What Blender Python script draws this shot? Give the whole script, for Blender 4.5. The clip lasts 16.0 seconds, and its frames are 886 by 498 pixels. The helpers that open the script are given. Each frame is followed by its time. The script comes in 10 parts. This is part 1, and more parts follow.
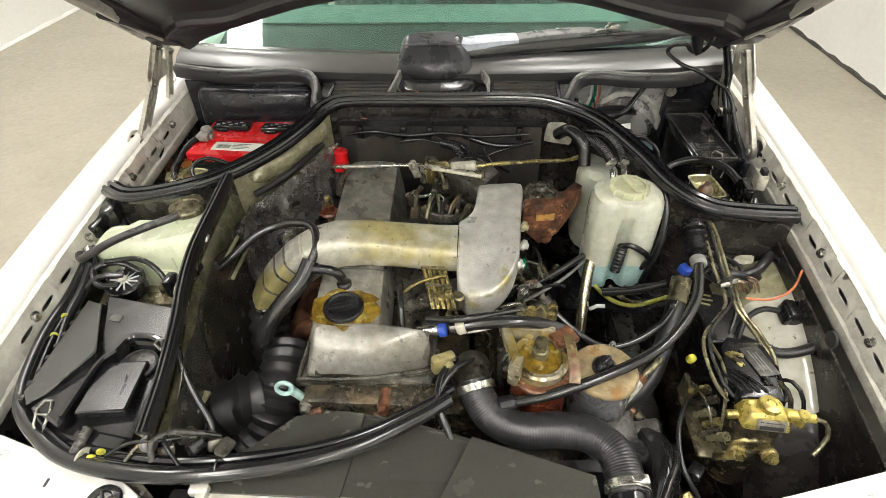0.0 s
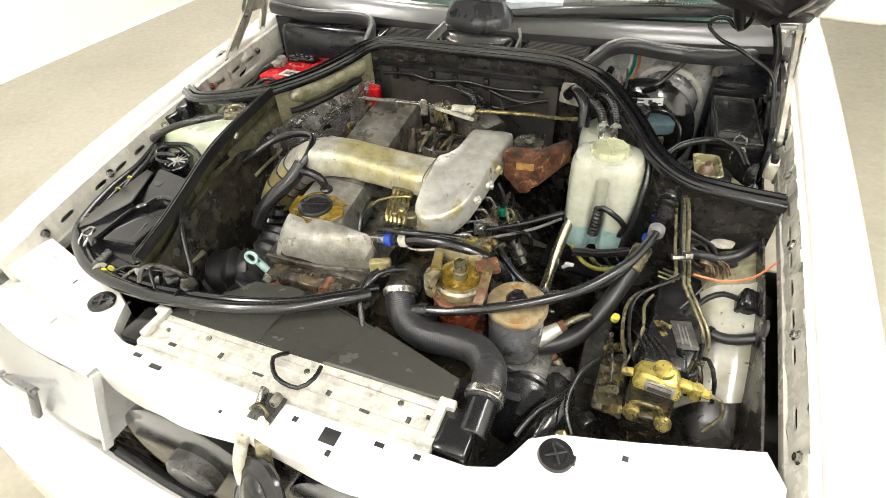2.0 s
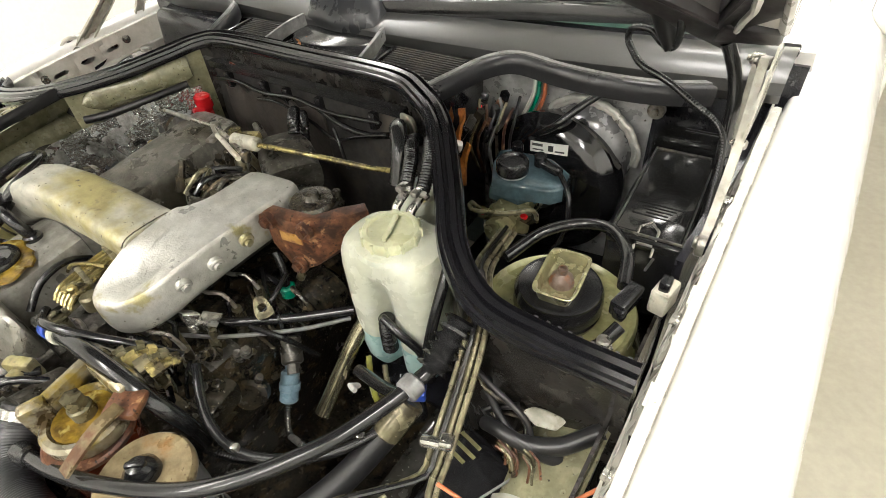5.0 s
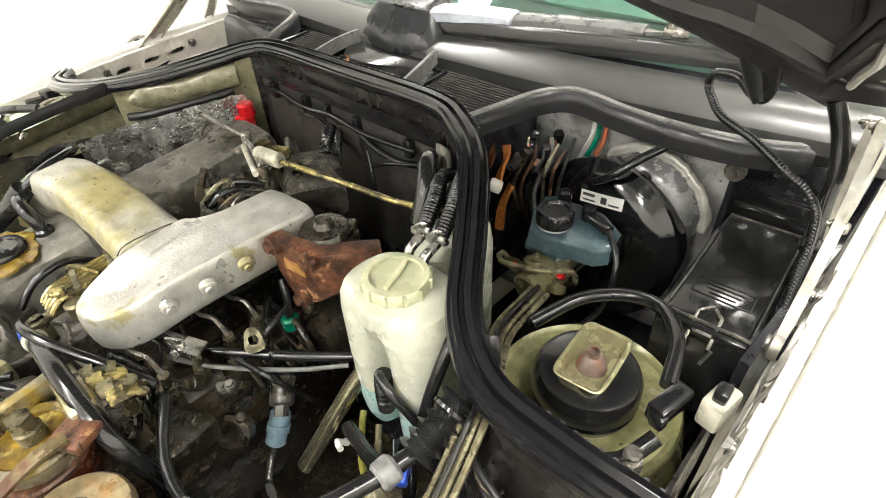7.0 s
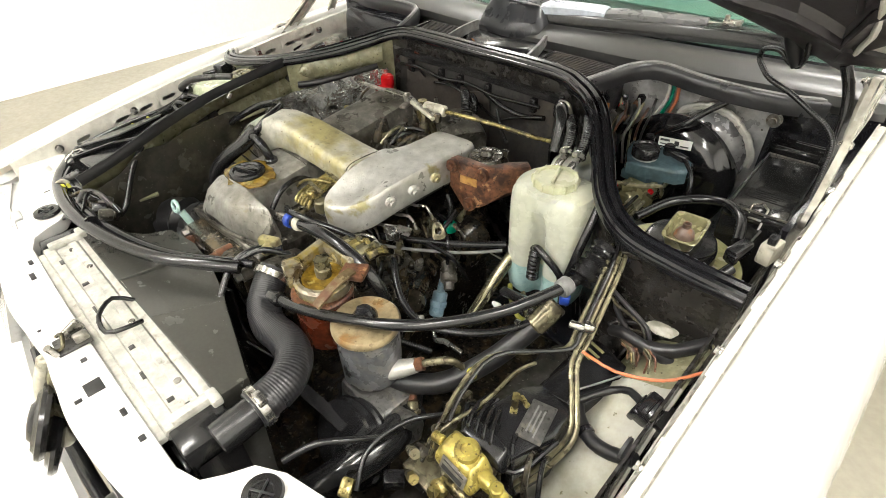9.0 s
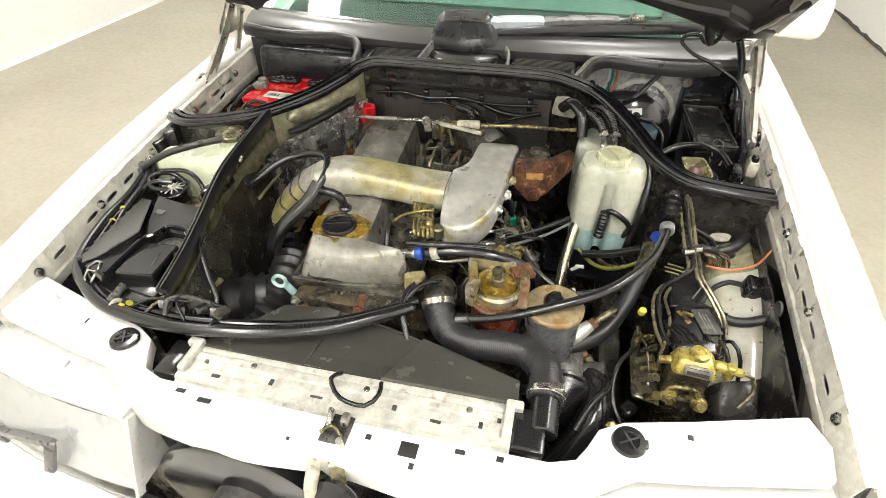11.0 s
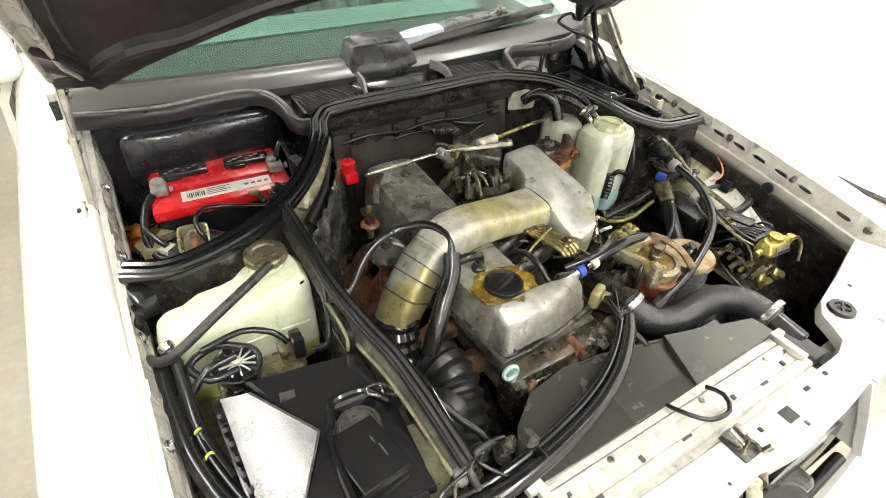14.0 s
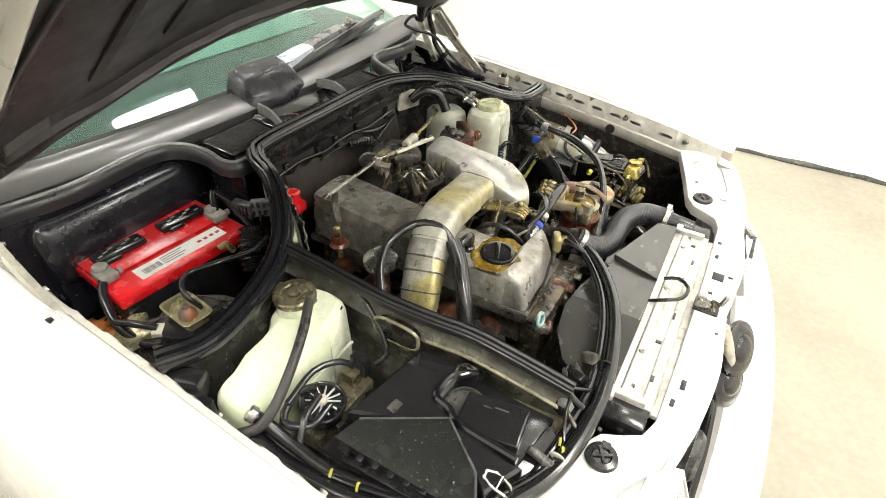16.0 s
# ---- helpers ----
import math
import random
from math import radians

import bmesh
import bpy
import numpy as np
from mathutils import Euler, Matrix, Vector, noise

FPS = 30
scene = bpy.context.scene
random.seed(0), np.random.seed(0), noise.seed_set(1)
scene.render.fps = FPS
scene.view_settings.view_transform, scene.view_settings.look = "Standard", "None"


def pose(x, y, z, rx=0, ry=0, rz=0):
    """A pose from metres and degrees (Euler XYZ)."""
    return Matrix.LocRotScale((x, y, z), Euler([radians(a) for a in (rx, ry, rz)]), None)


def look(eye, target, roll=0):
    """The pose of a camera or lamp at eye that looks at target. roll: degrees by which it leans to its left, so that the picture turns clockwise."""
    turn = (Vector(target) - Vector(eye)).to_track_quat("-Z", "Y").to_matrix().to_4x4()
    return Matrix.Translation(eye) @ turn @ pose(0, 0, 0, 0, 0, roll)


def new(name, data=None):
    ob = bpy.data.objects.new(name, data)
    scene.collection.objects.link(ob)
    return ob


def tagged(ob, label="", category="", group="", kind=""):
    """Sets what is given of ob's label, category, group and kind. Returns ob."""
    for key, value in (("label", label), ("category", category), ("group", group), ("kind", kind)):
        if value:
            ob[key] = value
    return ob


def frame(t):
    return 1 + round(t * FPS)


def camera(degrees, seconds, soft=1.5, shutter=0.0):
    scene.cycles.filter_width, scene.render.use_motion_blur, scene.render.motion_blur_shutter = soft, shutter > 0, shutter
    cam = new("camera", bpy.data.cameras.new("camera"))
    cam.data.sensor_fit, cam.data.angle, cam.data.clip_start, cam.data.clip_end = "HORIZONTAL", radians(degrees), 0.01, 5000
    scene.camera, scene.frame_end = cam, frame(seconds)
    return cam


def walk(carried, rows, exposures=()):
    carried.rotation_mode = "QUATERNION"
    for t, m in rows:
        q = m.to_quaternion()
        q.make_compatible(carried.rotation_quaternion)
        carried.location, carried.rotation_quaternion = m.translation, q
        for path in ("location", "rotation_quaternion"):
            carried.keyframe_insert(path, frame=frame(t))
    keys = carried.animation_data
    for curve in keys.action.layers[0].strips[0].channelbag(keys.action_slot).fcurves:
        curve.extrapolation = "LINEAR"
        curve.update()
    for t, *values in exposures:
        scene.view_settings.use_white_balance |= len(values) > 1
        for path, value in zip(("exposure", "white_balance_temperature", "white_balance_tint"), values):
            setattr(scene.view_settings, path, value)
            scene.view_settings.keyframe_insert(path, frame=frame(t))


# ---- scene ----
cam = camera(80.3, 16.0, soft=0.8)
PATH = [
    (0, (0.076, 0.022, 1.486), (-0.044, 1.537, 0.185), -1.7),
    (0.5, (0.138, 0.026, 1.466), (0.009, 1.53, 0.154), -2.3),
    (1, (0.251, 0.015, 1.445), (0.038, 1.508, 0.131), -2.7),
    (1.5, (0.332, -0.004, 1.445), (-0.072, 1.444, 0.126), -2.8),
    (2, (0.417, -0.054, 1.455), (-0.187, 1.317, 0.131), -3.1),
    (2.5, (0.511, -0.06, 1.469), (-0.111, 1.306, 0.146), -3.5),
    (3, (0.634, 0.056, 1.445), (-0.027, 1.406, 0.125), -4.4),
    (3.5, (0.763, 0.205, 1.414), (0.0, 1.494, 0.089), -5.0),
    (4, (0.76, 0.305, 1.38), (-0.057, 1.557, 0.051), -5.2),
    (4.5, (0.728, 0.41, 1.34), (-0.119, 1.635, 0.005), -5.1),
    (4.7, (0.721, 0.465, 1.329), (-0.149, 1.668, -0.01), -5.3),
    (6.8, (0.69, 0.641, 1.269), (-0.416, 1.752, 0.027), -3.0),
    (7, (0.694, 0.629, 1.275), (-0.422, 1.729, 0.032), -3.0),
    (7.5, (0.711, 0.581, 1.298), (-0.425, 1.67, 0.063), -2.6),
    (8, (0.74, 0.505, 1.318), (-0.414, 1.583, 0.091), -2.3),
    (8.5, (0.769, 0.373, 1.342), (-0.387, 1.446, 0.111), -2.3),
    (9, (0.755, 0.251, 1.352), (-0.369, 1.341, 0.107), -2.3),
    (9.2, (0.74, 0.208, 1.364), (-0.353, 1.328, 0.118), -2.3),
    (11.3, (0.148, -0.146, 1.469), (-0.093, 1.367, 0.184), 0.1),
    (11.5, (0.085, -0.138, 1.467), (-0.086, 1.383, 0.18), 0.4),
    (12, (-0.085, -0.108, 1.481), (-0.039, 1.423, 0.196), 1.4),
    (12.5, (-0.272, -0.124, 1.48), (0.038, 1.396, 0.218), 1.8),
    (13, (-0.439, -0.113, 1.482), (0.165, 1.326, 0.231), 2.3),
    (13.5, (-0.522, -0.003, 1.459), (0.226, 1.37, 0.212), 2.5),
    (14, (-0.577, 0.111, 1.445), (0.268, 1.426, 0.197), 2.4),
    (14.5, (-0.666, 0.19, 1.437), (0.314, 1.416, 0.198), 2.3),
    (15, (-0.788, 0.256, 1.452), (0.404, 1.293, 0.224), 2.1),
    (15.5, (-0.847, 0.281, 1.455), (0.479, 1.147, 0.234), 1.7),
    (16, (-0.877, 0.295, 1.475), (0.492, 1.091, 0.253), 1.4),
]
EXPOSURES = [(0, -0.26), (0.5, -0.21), (1, -0.14), (2, 0.0), (2.5, 0.04), (3, 0.12), (3.5, 0.04), (4.5, -0.12), (7, 0.25), (7.5, 0.09), (8, -0.1), (8.5, -0.16), (9, -0.04), (11.5, -0.12), (12.5, -0.26), (13.5, -0.09), (14.5, 0.03), (15, 0.04), (16, -0.04)]
walk(cam, [(t, look(eye, target, roll)) for t, eye, target, roll in PATH], EXPOSURES)

# ---- world and lamps ----
world = bpy.data.worlds.new("world")
world.use_nodes = True
world.node_tree.nodes["Background"].inputs[0].default_value = (0.9, 0.95, 1.0, 1)
world.node_tree.nodes["Background"].inputs[1].default_value = 0.15
scene.world = world
scene.view_settings.exposure = 0.0
LAMP = 40.0


# ---- materials ----
def mat(name, c1, c2=None, rough=0.5, metal=0.0, grain=120.0, stain=None, stain_scale=9.0, stain_at=0.55, stain_soft=0.1, bump=0.15,
        coat=0.0, rough_var=0.12, bump_scale=None, dist=0.002, spec=0.5, stain2=None, stain2_scale=25.0, stain2_at=0.62, mottle=0.25, speck=None, speck_scale=260.0, speck_at=0.64, milky=0.0):
    """Principled material: a fine grain between two colours, mottling, blotchy stains, specks, uneven roughness and relief."""
    m = bpy.data.materials.new(name)
    m.use_nodes = True
    nt = m.node_tree
    b = nt.nodes["Principled BSDF"]
    co = nt.nodes.new("ShaderNodeTexCoord").outputs["Object"]

    def noise_at(scale, detail=4.0):
        n = nt.nodes.new("ShaderNodeTexNoise")
        n.inputs["Scale"].default_value, n.inputs["Detail"].default_value, n.inputs["Roughness"].default_value = scale, detail, 0.6
        nt.links.new(co, n.inputs["Vector"])
        return n.outputs["Fac"]

    def ramp(fac, a, z, lo=0.0, hi=1.0):
        r = nt.nodes.new("ShaderNodeMapRange")
        for key, v in (("From Min", a), ("From Max", z), ("To Min", lo), ("To Max", hi)):
            r.inputs[key].default_value = v
        nt.links.new(fac, r.inputs["Value"])
        return r.outputs["Result"]

    def mix(fac, a, z, how="MIX"):
        x = nt.nodes.new("ShaderNodeMix")
        x.data_type, x.blend_type = "RGBA", how
        if isinstance(fac, float):
            x.inputs[0].default_value = fac
        else:
            nt.links.new(fac, x.inputs[0])
        for sock, v in ((x.inputs[6], a), (x.inputs[7], z)):
            if isinstance(v, tuple):
                sock.default_value = (*v, 1)
            else:
                nt.links.new(v, sock)
        return x.outputs[2]

    col = mix(ramp(noise_at(grain), 0.38, 0.62), c1, c2 or tuple(0.72 * v for v in c1))
    if stain:
        col = mix(ramp(noise_at(stain_scale, 6), stain_at, stain_at + stain_soft), col, stain)
    if stain2:
        col = mix(ramp(noise_at(stain2_scale, 5), stain2_at, stain2_at + 0.06), col, stain2)
    if speck:
        col = mix(ramp(noise_at(speck_scale, 2), speck_at, speck_at + 0.04), col, speck)
    if mottle:
        col = mix(1.0, col, ramp(noise_at(38.0, 5), 0.36, 0.64, 1.0 - mottle, 1.0 + 0.5 * mottle), "MULTIPLY")
    nt.links.new(col, b.inputs["Base Color"])
    nt.links.new(ramp(noise_at(24.0, 5), 0.35, 0.65, max(0.04, rough - rough_var), min(1.0, rough + rough_var)), b.inputs["Roughness"])
    b.inputs["Metallic"].default_value = metal
    b.inputs["Coat Weight"].default_value = coat
    b.inputs["Coat Roughness"].default_value = 0.08
    b.inputs["Specular IOR Level"].default_value = spec
    if milky:
        b.inputs["Subsurface Weight"].default_value = milky
        b.inputs["Subsurface Radius"].default_value = (1.0, 0.9, 0.6)
        b.inputs["Subsurface Scale"].default_value = 0.02
    if bump:
        bp = nt.nodes.new("ShaderNodeBump")
        bp.inputs["Strength"].default_value, bp.inputs["Distance"].default_value = bump, dist
        nt.links.new(noise_at(bump_scale or grain, 3), bp.inputs["Height"])
        nt.links.new(bp.outputs["Normal"], b.inputs["Normal"])
    return m


def clear(name, colour, rough=0.02, ior=1.5):
    m = bpy.data.materials.new(name)
    m.use_nodes = True
    b = m.node_tree.nodes["Principled BSDF"]
    b.inputs["Base Color"].default_value = (*colour, 1)
    b.inputs["Transmission Weight"].default_value = 1.0
    b.inputs["Roughness"].default_value = rough
    b.inputs["IOR"].default_value = ior
    return m


def glow(name, colour, strength):
    m = bpy.data.materials.new(name)
    m.use_nodes = True
    b = m.node_tree.nodes["Principled BSDF"]
    b.inputs["Base Color"].default_value = (0.8, 0.8, 0.8, 1)
    b.inputs["Emission Color"].default_value = (*colour, 1)
    b.inputs["Emission Strength"].default_value = strength
    return m


PAINT = mat("white_car_paint", (0.82, 0.81, 0.77), (0.81, 0.80, 0.76), rough=0.2, coat=0.5, bump=0.01, rough_var=0.05, stain=(0.74, 0.72, 0.66), stain_scale=5, stain_at=0.6, stain_soft=0.3, mottle=0.04)
RAIL = mat("ivory_paint_in_the_gutter", (0.62, 0.605, 0.54), (0.585, 0.57, 0.505), rough=0.26, bump=0.03, stain=(0.47, 0.45, 0.37), stain_scale=12, stain_at=0.58, stain_soft=0.25, speck=(0.22, 0.20, 0.15), speck_scale=170, speck_at=0.73, mottle=0.1)
BAYPAINT = mat("dirty_ivory_bay_paint", (0.27, 0.26, 0.165), (0.215, 0.205, 0.125), rough=0.22, bump=0.15, grain=60, stain=(0.075, 0.070, 0.045), stain_scale=7, stain_at=0.50, stain_soft=0.2, stain2=(0.42, 0.41, 0.29), stain2_scale=15, stain2_at=0.61, speck=(0.04, 0.034, 0.022), speck_scale=150, speck_at=0.67, coat=0.2)
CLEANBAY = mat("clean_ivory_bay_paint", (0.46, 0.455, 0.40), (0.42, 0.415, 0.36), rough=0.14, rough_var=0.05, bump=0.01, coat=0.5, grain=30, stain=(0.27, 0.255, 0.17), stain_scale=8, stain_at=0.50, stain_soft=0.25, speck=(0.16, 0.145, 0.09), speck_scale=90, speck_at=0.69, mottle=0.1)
# Grimy black; also stands in for shade on wheel house front and recess.
DARKPAINT = mat("grimy_and_shaded_panel", (0.020, 0.018, 0.016), (0.028, 0.025, 0.022), rough=0.24, bump=0.2, stain=(0.035, 0.031, 0.025), stain_scale=14, stain_at=0.57, stain_soft=0.15, speck=(0.07, 0.06, 0.05), speck_scale=180, speck_at=0.70, coat=0.2)
PLASTIC = mat("black_moulded_plastic", (0.011, 0.011, 0.012), (0.015, 0.015, 0.016), rough=0.2, rough_var=0.07, bump=0.04, grain=500, stain=(0.022, 0.021, 0.019), stain_scale=14, stain_at=0.58, stain_soft=0.2, speck=(0.05, 0.048, 0.043), speck_scale=300, speck_at=0.72, mottle=0.12, coat=0.25)
GLOSSBLACK = mat("gloss_black_enamel", (0.008, 0.008, 0.009), (0.010, 0.010, 0.011), rough=0.10, rough_var=0.04, bump=0.01, coat=0.5, mottle=0.05)
RUBBER = mat("black_rubber", (0.013, 0.013, 0.0135), (0.017, 0.017, 0.0175), rough=0.2, rough_var=0.07, bump=0.03, grain=260, stain=(0.022, 0.021, 0.019), stain_scale=18, stain_at=0.58, stain_soft=0.2, speck=(0.045, 0.043, 0.038), speck_scale=240, speck_at=0.73, mottle=0.12, coat=0.3)
SEAL = mat("black_seal_rubber", (0.008, 0.008, 0.0095), (0.010, 0.010, 0.012), rough=0.16, rough_var=0.05, bump=0.02, grain=200, stain=(0.020, 0.020, 0.021), stain_scale=20, stain_at=0.58, stain_soft=0.2, mottle=0.1, coat=0.45)
GREYRUBBER = mat("weathered_grey_rubber", (0.20, 0.20, 0.195), (0.15, 0.15, 0.145), rough=0.38, bump=0.08, stain=(0.09, 0.09, 0.087), stain_scale=14, stain_at=0.55, stain_soft=0.2)
SEALBODY = mat("dull_seal_rubber", (0.020, 0.020, 0.022), (0.025, 0.025, 0.027), rough=0.32, rough_var=0.05, bump=0.03, grain=200, stain=(0.034, 0.034, 0.034), stain_scale=9, stain_at=0.55, stain_soft=0.25, mottle=0.1, coat=0.1)
GREYPLATE = mat("bare_grey_pressed_plate", (0.66, 0.66, 0.655), (0.60, 0.60, 0.595), rough=0.34, metal=0.35, bump=0.05, grain=90, stain=(0.30, 0.29, 0.27), stain_scale=8, stain_at=0.55, stain_soft=0.25, speck=(0.10, 0.095, 0.08), speck_scale=150, speck_at=0.70)
COWLPLASTIC = mat("sun_faded_black_plastic", (0.027, 0.027, 0.026), (0.030, 0.030, 0.029), rough=0.32, rough_var=0.015, bump=0.008, grain=300, stain=(0.036, 0.035, 0.032), stain_scale=3, stain_at=0.45, stain_soft=0.5, mottle=0.03, speck=(0.10, 0.097, 0.09), speck_scale=240, speck_at=0.75, coat=0.15, spec=0.8)
WELLBLACK = mat("satin_black_well", (0.013, 0.013, 0.017), (0.016, 0.016, 0.021), rough=0.22, rough_var=0.06, bump=0.03, grain=300, stain=(0.028, 0.028, 0.029), stain_scale=9, stain_at=0.57, stain_soft=0.2, speck=(0.10, 0.095, 0.08), speck_scale=130, speck_at=0.73, mottle=0.1, coat=0.2)
ALLOY = mat("stained_cast_aluminium", (0.50, 0.49, 0.42), (0.43, 0.42, 0.35), rough=0.46, metal=0.25, bump=0.45, grain=26, dist=0.001, bump_scale=300, stain=(0.38, 0.335, 0.15), stain_scale=7, stain_at=0.475, stain_soft=0.14, stain2=(0.20, 0.17, 0.095), stain2_scale=13, stain2_at=0.61, speck=(0.12, 0.10, 0.07), speck_scale=120, speck_at=0.68, mottle=0.25)
ALLOYCLEAN = mat("cast_aluminium", (0.62, 0.615, 0.575), (0.55, 0.545, 0.50), rough=0.38, metal=0.5, bump=0.55, grain=40, dist=0.0012, bump_scale=330, stain=(0.44, 0.43, 0.365), stain_scale=9, stain_at=0.53, stain_soft=0.2, stain2=(0.40, 0.36, 0.19), stain2_scale=12, stain2_at=0.62, speck=(0.22, 0.205, 0.16), speck_scale=170, speck_at=0.70, mottle=0.18)
REARALLOY = mat("soiled_grey_aluminium", (0.27, 0.258, 0.225), (0.20, 0.192, 0.166), rough=0.34, metal=0.4, bump=0.7, grain=60, dist=0.0012, bump_scale=260, stain=(0.085, 0.076, 0.055), stain_scale=9, stain_at=0.52, stain_soft=0.15, stain2=(0.33, 0.32, 0.27), stain2_scale=30, stain2_at=0.62, speck=(0.44, 0.42, 0.36), speck_scale=200, speck_at=0.69, mottle=0.4)
ALLOYDARK = mat("oily_cast_aluminium", (0.125, 0.118, 0.10), (0.07, 0.065, 0.052), rough=0.33, metal=0.35, bump=0.6, grain=110, stain=(0.028, 0.024, 0.017), stain_scale=13, stain_at=0.50, stain2=(0.26, 0.245, 0.21), stain2_scale=46, stain2_at=0.62, speck=(0.36, 0.34, 0.30), speck_scale=200, speck_at=0.68, mottle=0.4)
AMBER = mat("amber_oil_film", (0.25, 0.16, 0.02), (0.12, 0.07, 0.012), rough=0.14, metal=0.1, bump=0.15, grain=70, stain=(0.40, 0.33, 0.10), stain_scale=40, stain_at=0.55, mottle=0.5)
OILY = mat("oily_black_casting", (0.034, 0.029, 0.021), (0.058, 0.050, 0.036), rough=0.17, metal=0.2, bump=0.8, grain=90, dist=0.004, stain=(0.11, 0.083, 0.046), stain_scale=26, stain_at=0.52, stain2=(0.21, 0.18, 0.12), stain2_scale=60, stain2_at=0.62, speck=(0.34, 0.31, 0.25), speck_scale=170, speck_at=0.69, coat=0.45)
STEEL = mat("dull_steel", (0.42, 0.40, 0.36), (0.28, 0.265, 0.23), rough=0.3, metal=0.8, bump=0.2, stain=(0.12, 0.08, 0.04), stain_scale=40, stain_at=0.57)
BRIGHT = mat("bright_zinc", (0.60, 0.59, 0.55), (0.42, 0.41, 0.38), rough=0.24, metal=0.9, bump=0.08, stain=(0.15, 0.13, 0.10), stain_scale=60, stain_at=0.6)
GOLD = mat("yellow_passivated_zinc", (0.40, 0.33, 0.13), (0.28, 0.23, 0.09), rough=0.26, metal=0.65, bump=0.25, stain=(0.07, 0.055, 0.028), stain_scale=30, stain_at=0.50, stain2=(0.50, 0.44, 0.24), stain2_scale=44, stain2_at=0.62, speck=(0.05, 0.04, 0.02), speck_scale=160, speck_at=0.64, mottle=0.4)
OLIVE = mat("olive_passivated_steel", (0.20, 0.18, 0.11), (0.14, 0.125, 0.075), rough=0.28, metal=0.55, bump=0.2, stain=(0.05, 0.042, 0.026), stain_scale=30, stain_at=0.53, stain2=(0.32, 0.30, 0.21), stain2_scale=40, stain2_at=0.63)
RUST = mat("brown_rust", (0.115, 0.045, 0.024), (0.19, 0.085, 0.042), rough=0.42, metal=0.15, bump=0.5, grain=120, stain=(0.055, 0.024, 0.015), stain_scale=26, stain_at=0.50, stain2=(0.33, 0.19, 0.095), stain2_scale=38, stain2_at=0.61, speck=(0.03, 0.015, 0.01), speck_scale=200, speck_at=0.62, mottle=0.4)
TRAY = mat("pale_olive_zinc", (0.34, 0.32, 0.185), (0.28, 0.262, 0.145), rough=0.22, metal=0.45, bump=0.15, stain=(0.20, 0.16, 0.09), stain_scale=34, stain_at=0.58)
HOODRAIL = mat("pale_grey_hood_frame", (0.45, 0.44, 0.405), (0.42, 0.41, 0.37), rough=0.3, rough_var=0.04, bump=0.0, grain=6, stain=(0.40, 0.385, 0.33), stain_scale=3, stain_at=0.45, stain_soft=0.5, mottle=0.0)
HOODFRAME = mat("purple_black_hood_frame", (0.020, 0.017, 0.018), (0.026, 0.022, 0.023), rough=0.40, bump=0.06, grain=90, stain=(0.034, 0.029, 0.027), stain_scale=7, stain_at=0.52, stain_soft=0.3, mottle=0.12)
RUSTLID = mat("rust_ringed_lid", (0.36, 0.29, 0.17), (0.27, 0.21, 0.115), rough=0.36, metal=0.25, bump=0.3, grain=90, stain=(0.30, 0.16, 0.05), stain_scale=16, stain_at=0.54, stain2=(0.13, 0.085, 0.04), stain2_scale=50, stain2_at=0.63, speck=(0.10, 0.06, 0.03), speck_scale=200, speck_at=0.68)
CANBLUE = mat("blue_grey_painted_can", (0.20, 0.205, 0.215), (0.15, 0.155, 0.165), rough=0.3, metal=0.25, bump=0.15, stain=(0.27, 0.26, 0.23), stain_scale=14, stain_at=0.56, stain2=(0.07, 0.06, 0.05), stain2_scale=22, stain2_at=0.63, speck=(0.04, 0.035, 0.028), speck_scale=150, speck_at=0.66)
GREYCAN = mat("grey_painted_can", (0.085, 0.083, 0.078), (0.05, 0.049, 0.046), rough=0.38, metal=0.2, bump=0.2, stain=(0.17, 0.155, 0.125), stain_scale=25, stain_at=0.57, speck=(0.02, 0.018, 0.014), speck_scale=150, speck_at=0.6)
FILTER = mat("rust_red_filter_can", (0.15, 0.035, 0.016), (0.10, 0.025, 0.012), rough=0.24, bump=0.15, coat=0.3, stain=(0.04, 0.016, 0.009), stain_scale=20, stain_at=0.54, stain2=(0.24, 0.10, 0.05), stain2_scale=40, stain2_at=0.62)
BOTTLE = mat("milky_plastic", (0.58, 0.595, 0.495), (0.55, 0.565, 0.46), rough=0.26, bump=0.03, grain=40, stain=(0.47, 0.47, 0.34), stain_scale=9, stain_at=0.54, stain_soft=0.3, mottle=0.1, milky=0.25)
FLUID = mat("blue_washer_fluid_in_plastic", (0.36, 0.52, 0.50), (0.31, 0.47, 0.46), rough=0.3, bump=0.03, grain=30, mottle=0.1)
BOTTLECAP = mat("greenish_translucent_cap", (0.58, 0.59, 0.40), (0.52, 0.53, 0.345), rough=0.3, bump=0.03, grain=60, mottle=0.1, milky=0.2)
TANK = mat("yellowed_tank_plastic", (0.67, 0.73, 0.53), (0.64, 0.70, 0.48), rough=0.24, bump=0.02, grain=20, stain=(0.72, 0.74, 0.60), stain_scale=6, stain_at=0.50, stain_soft=0.2, mottle=0.06, milky=0.25)
TANKLOW = mat("coolant_behind_tank_plastic", (0.64, 0.67, 0.20), (0.58, 0.61, 0.16), rough=0.26, bump=0.02, grain=20, mottle=0.1, milky=0.2)
BLUEFLUID = mat("blue_tinted_reservoir", (0.072, 0.118, 0.135), (0.056, 0.095, 0.112), rough=0.12, bump=0.03, coat=0.4)
RED = mat("red_plastic", (0.58, 0.012, 0.016), (0.54, 0.010, 0.014), rough=0.25, bump=0.02, grain=300, rough_var=0.08, mottle=0.08)
LABEL = mat("white_paper_label", (0.80, 0.79, 0.75), (0.76, 0.75, 0.71), rough=0.4, bump=0.0, mottle=0.08)
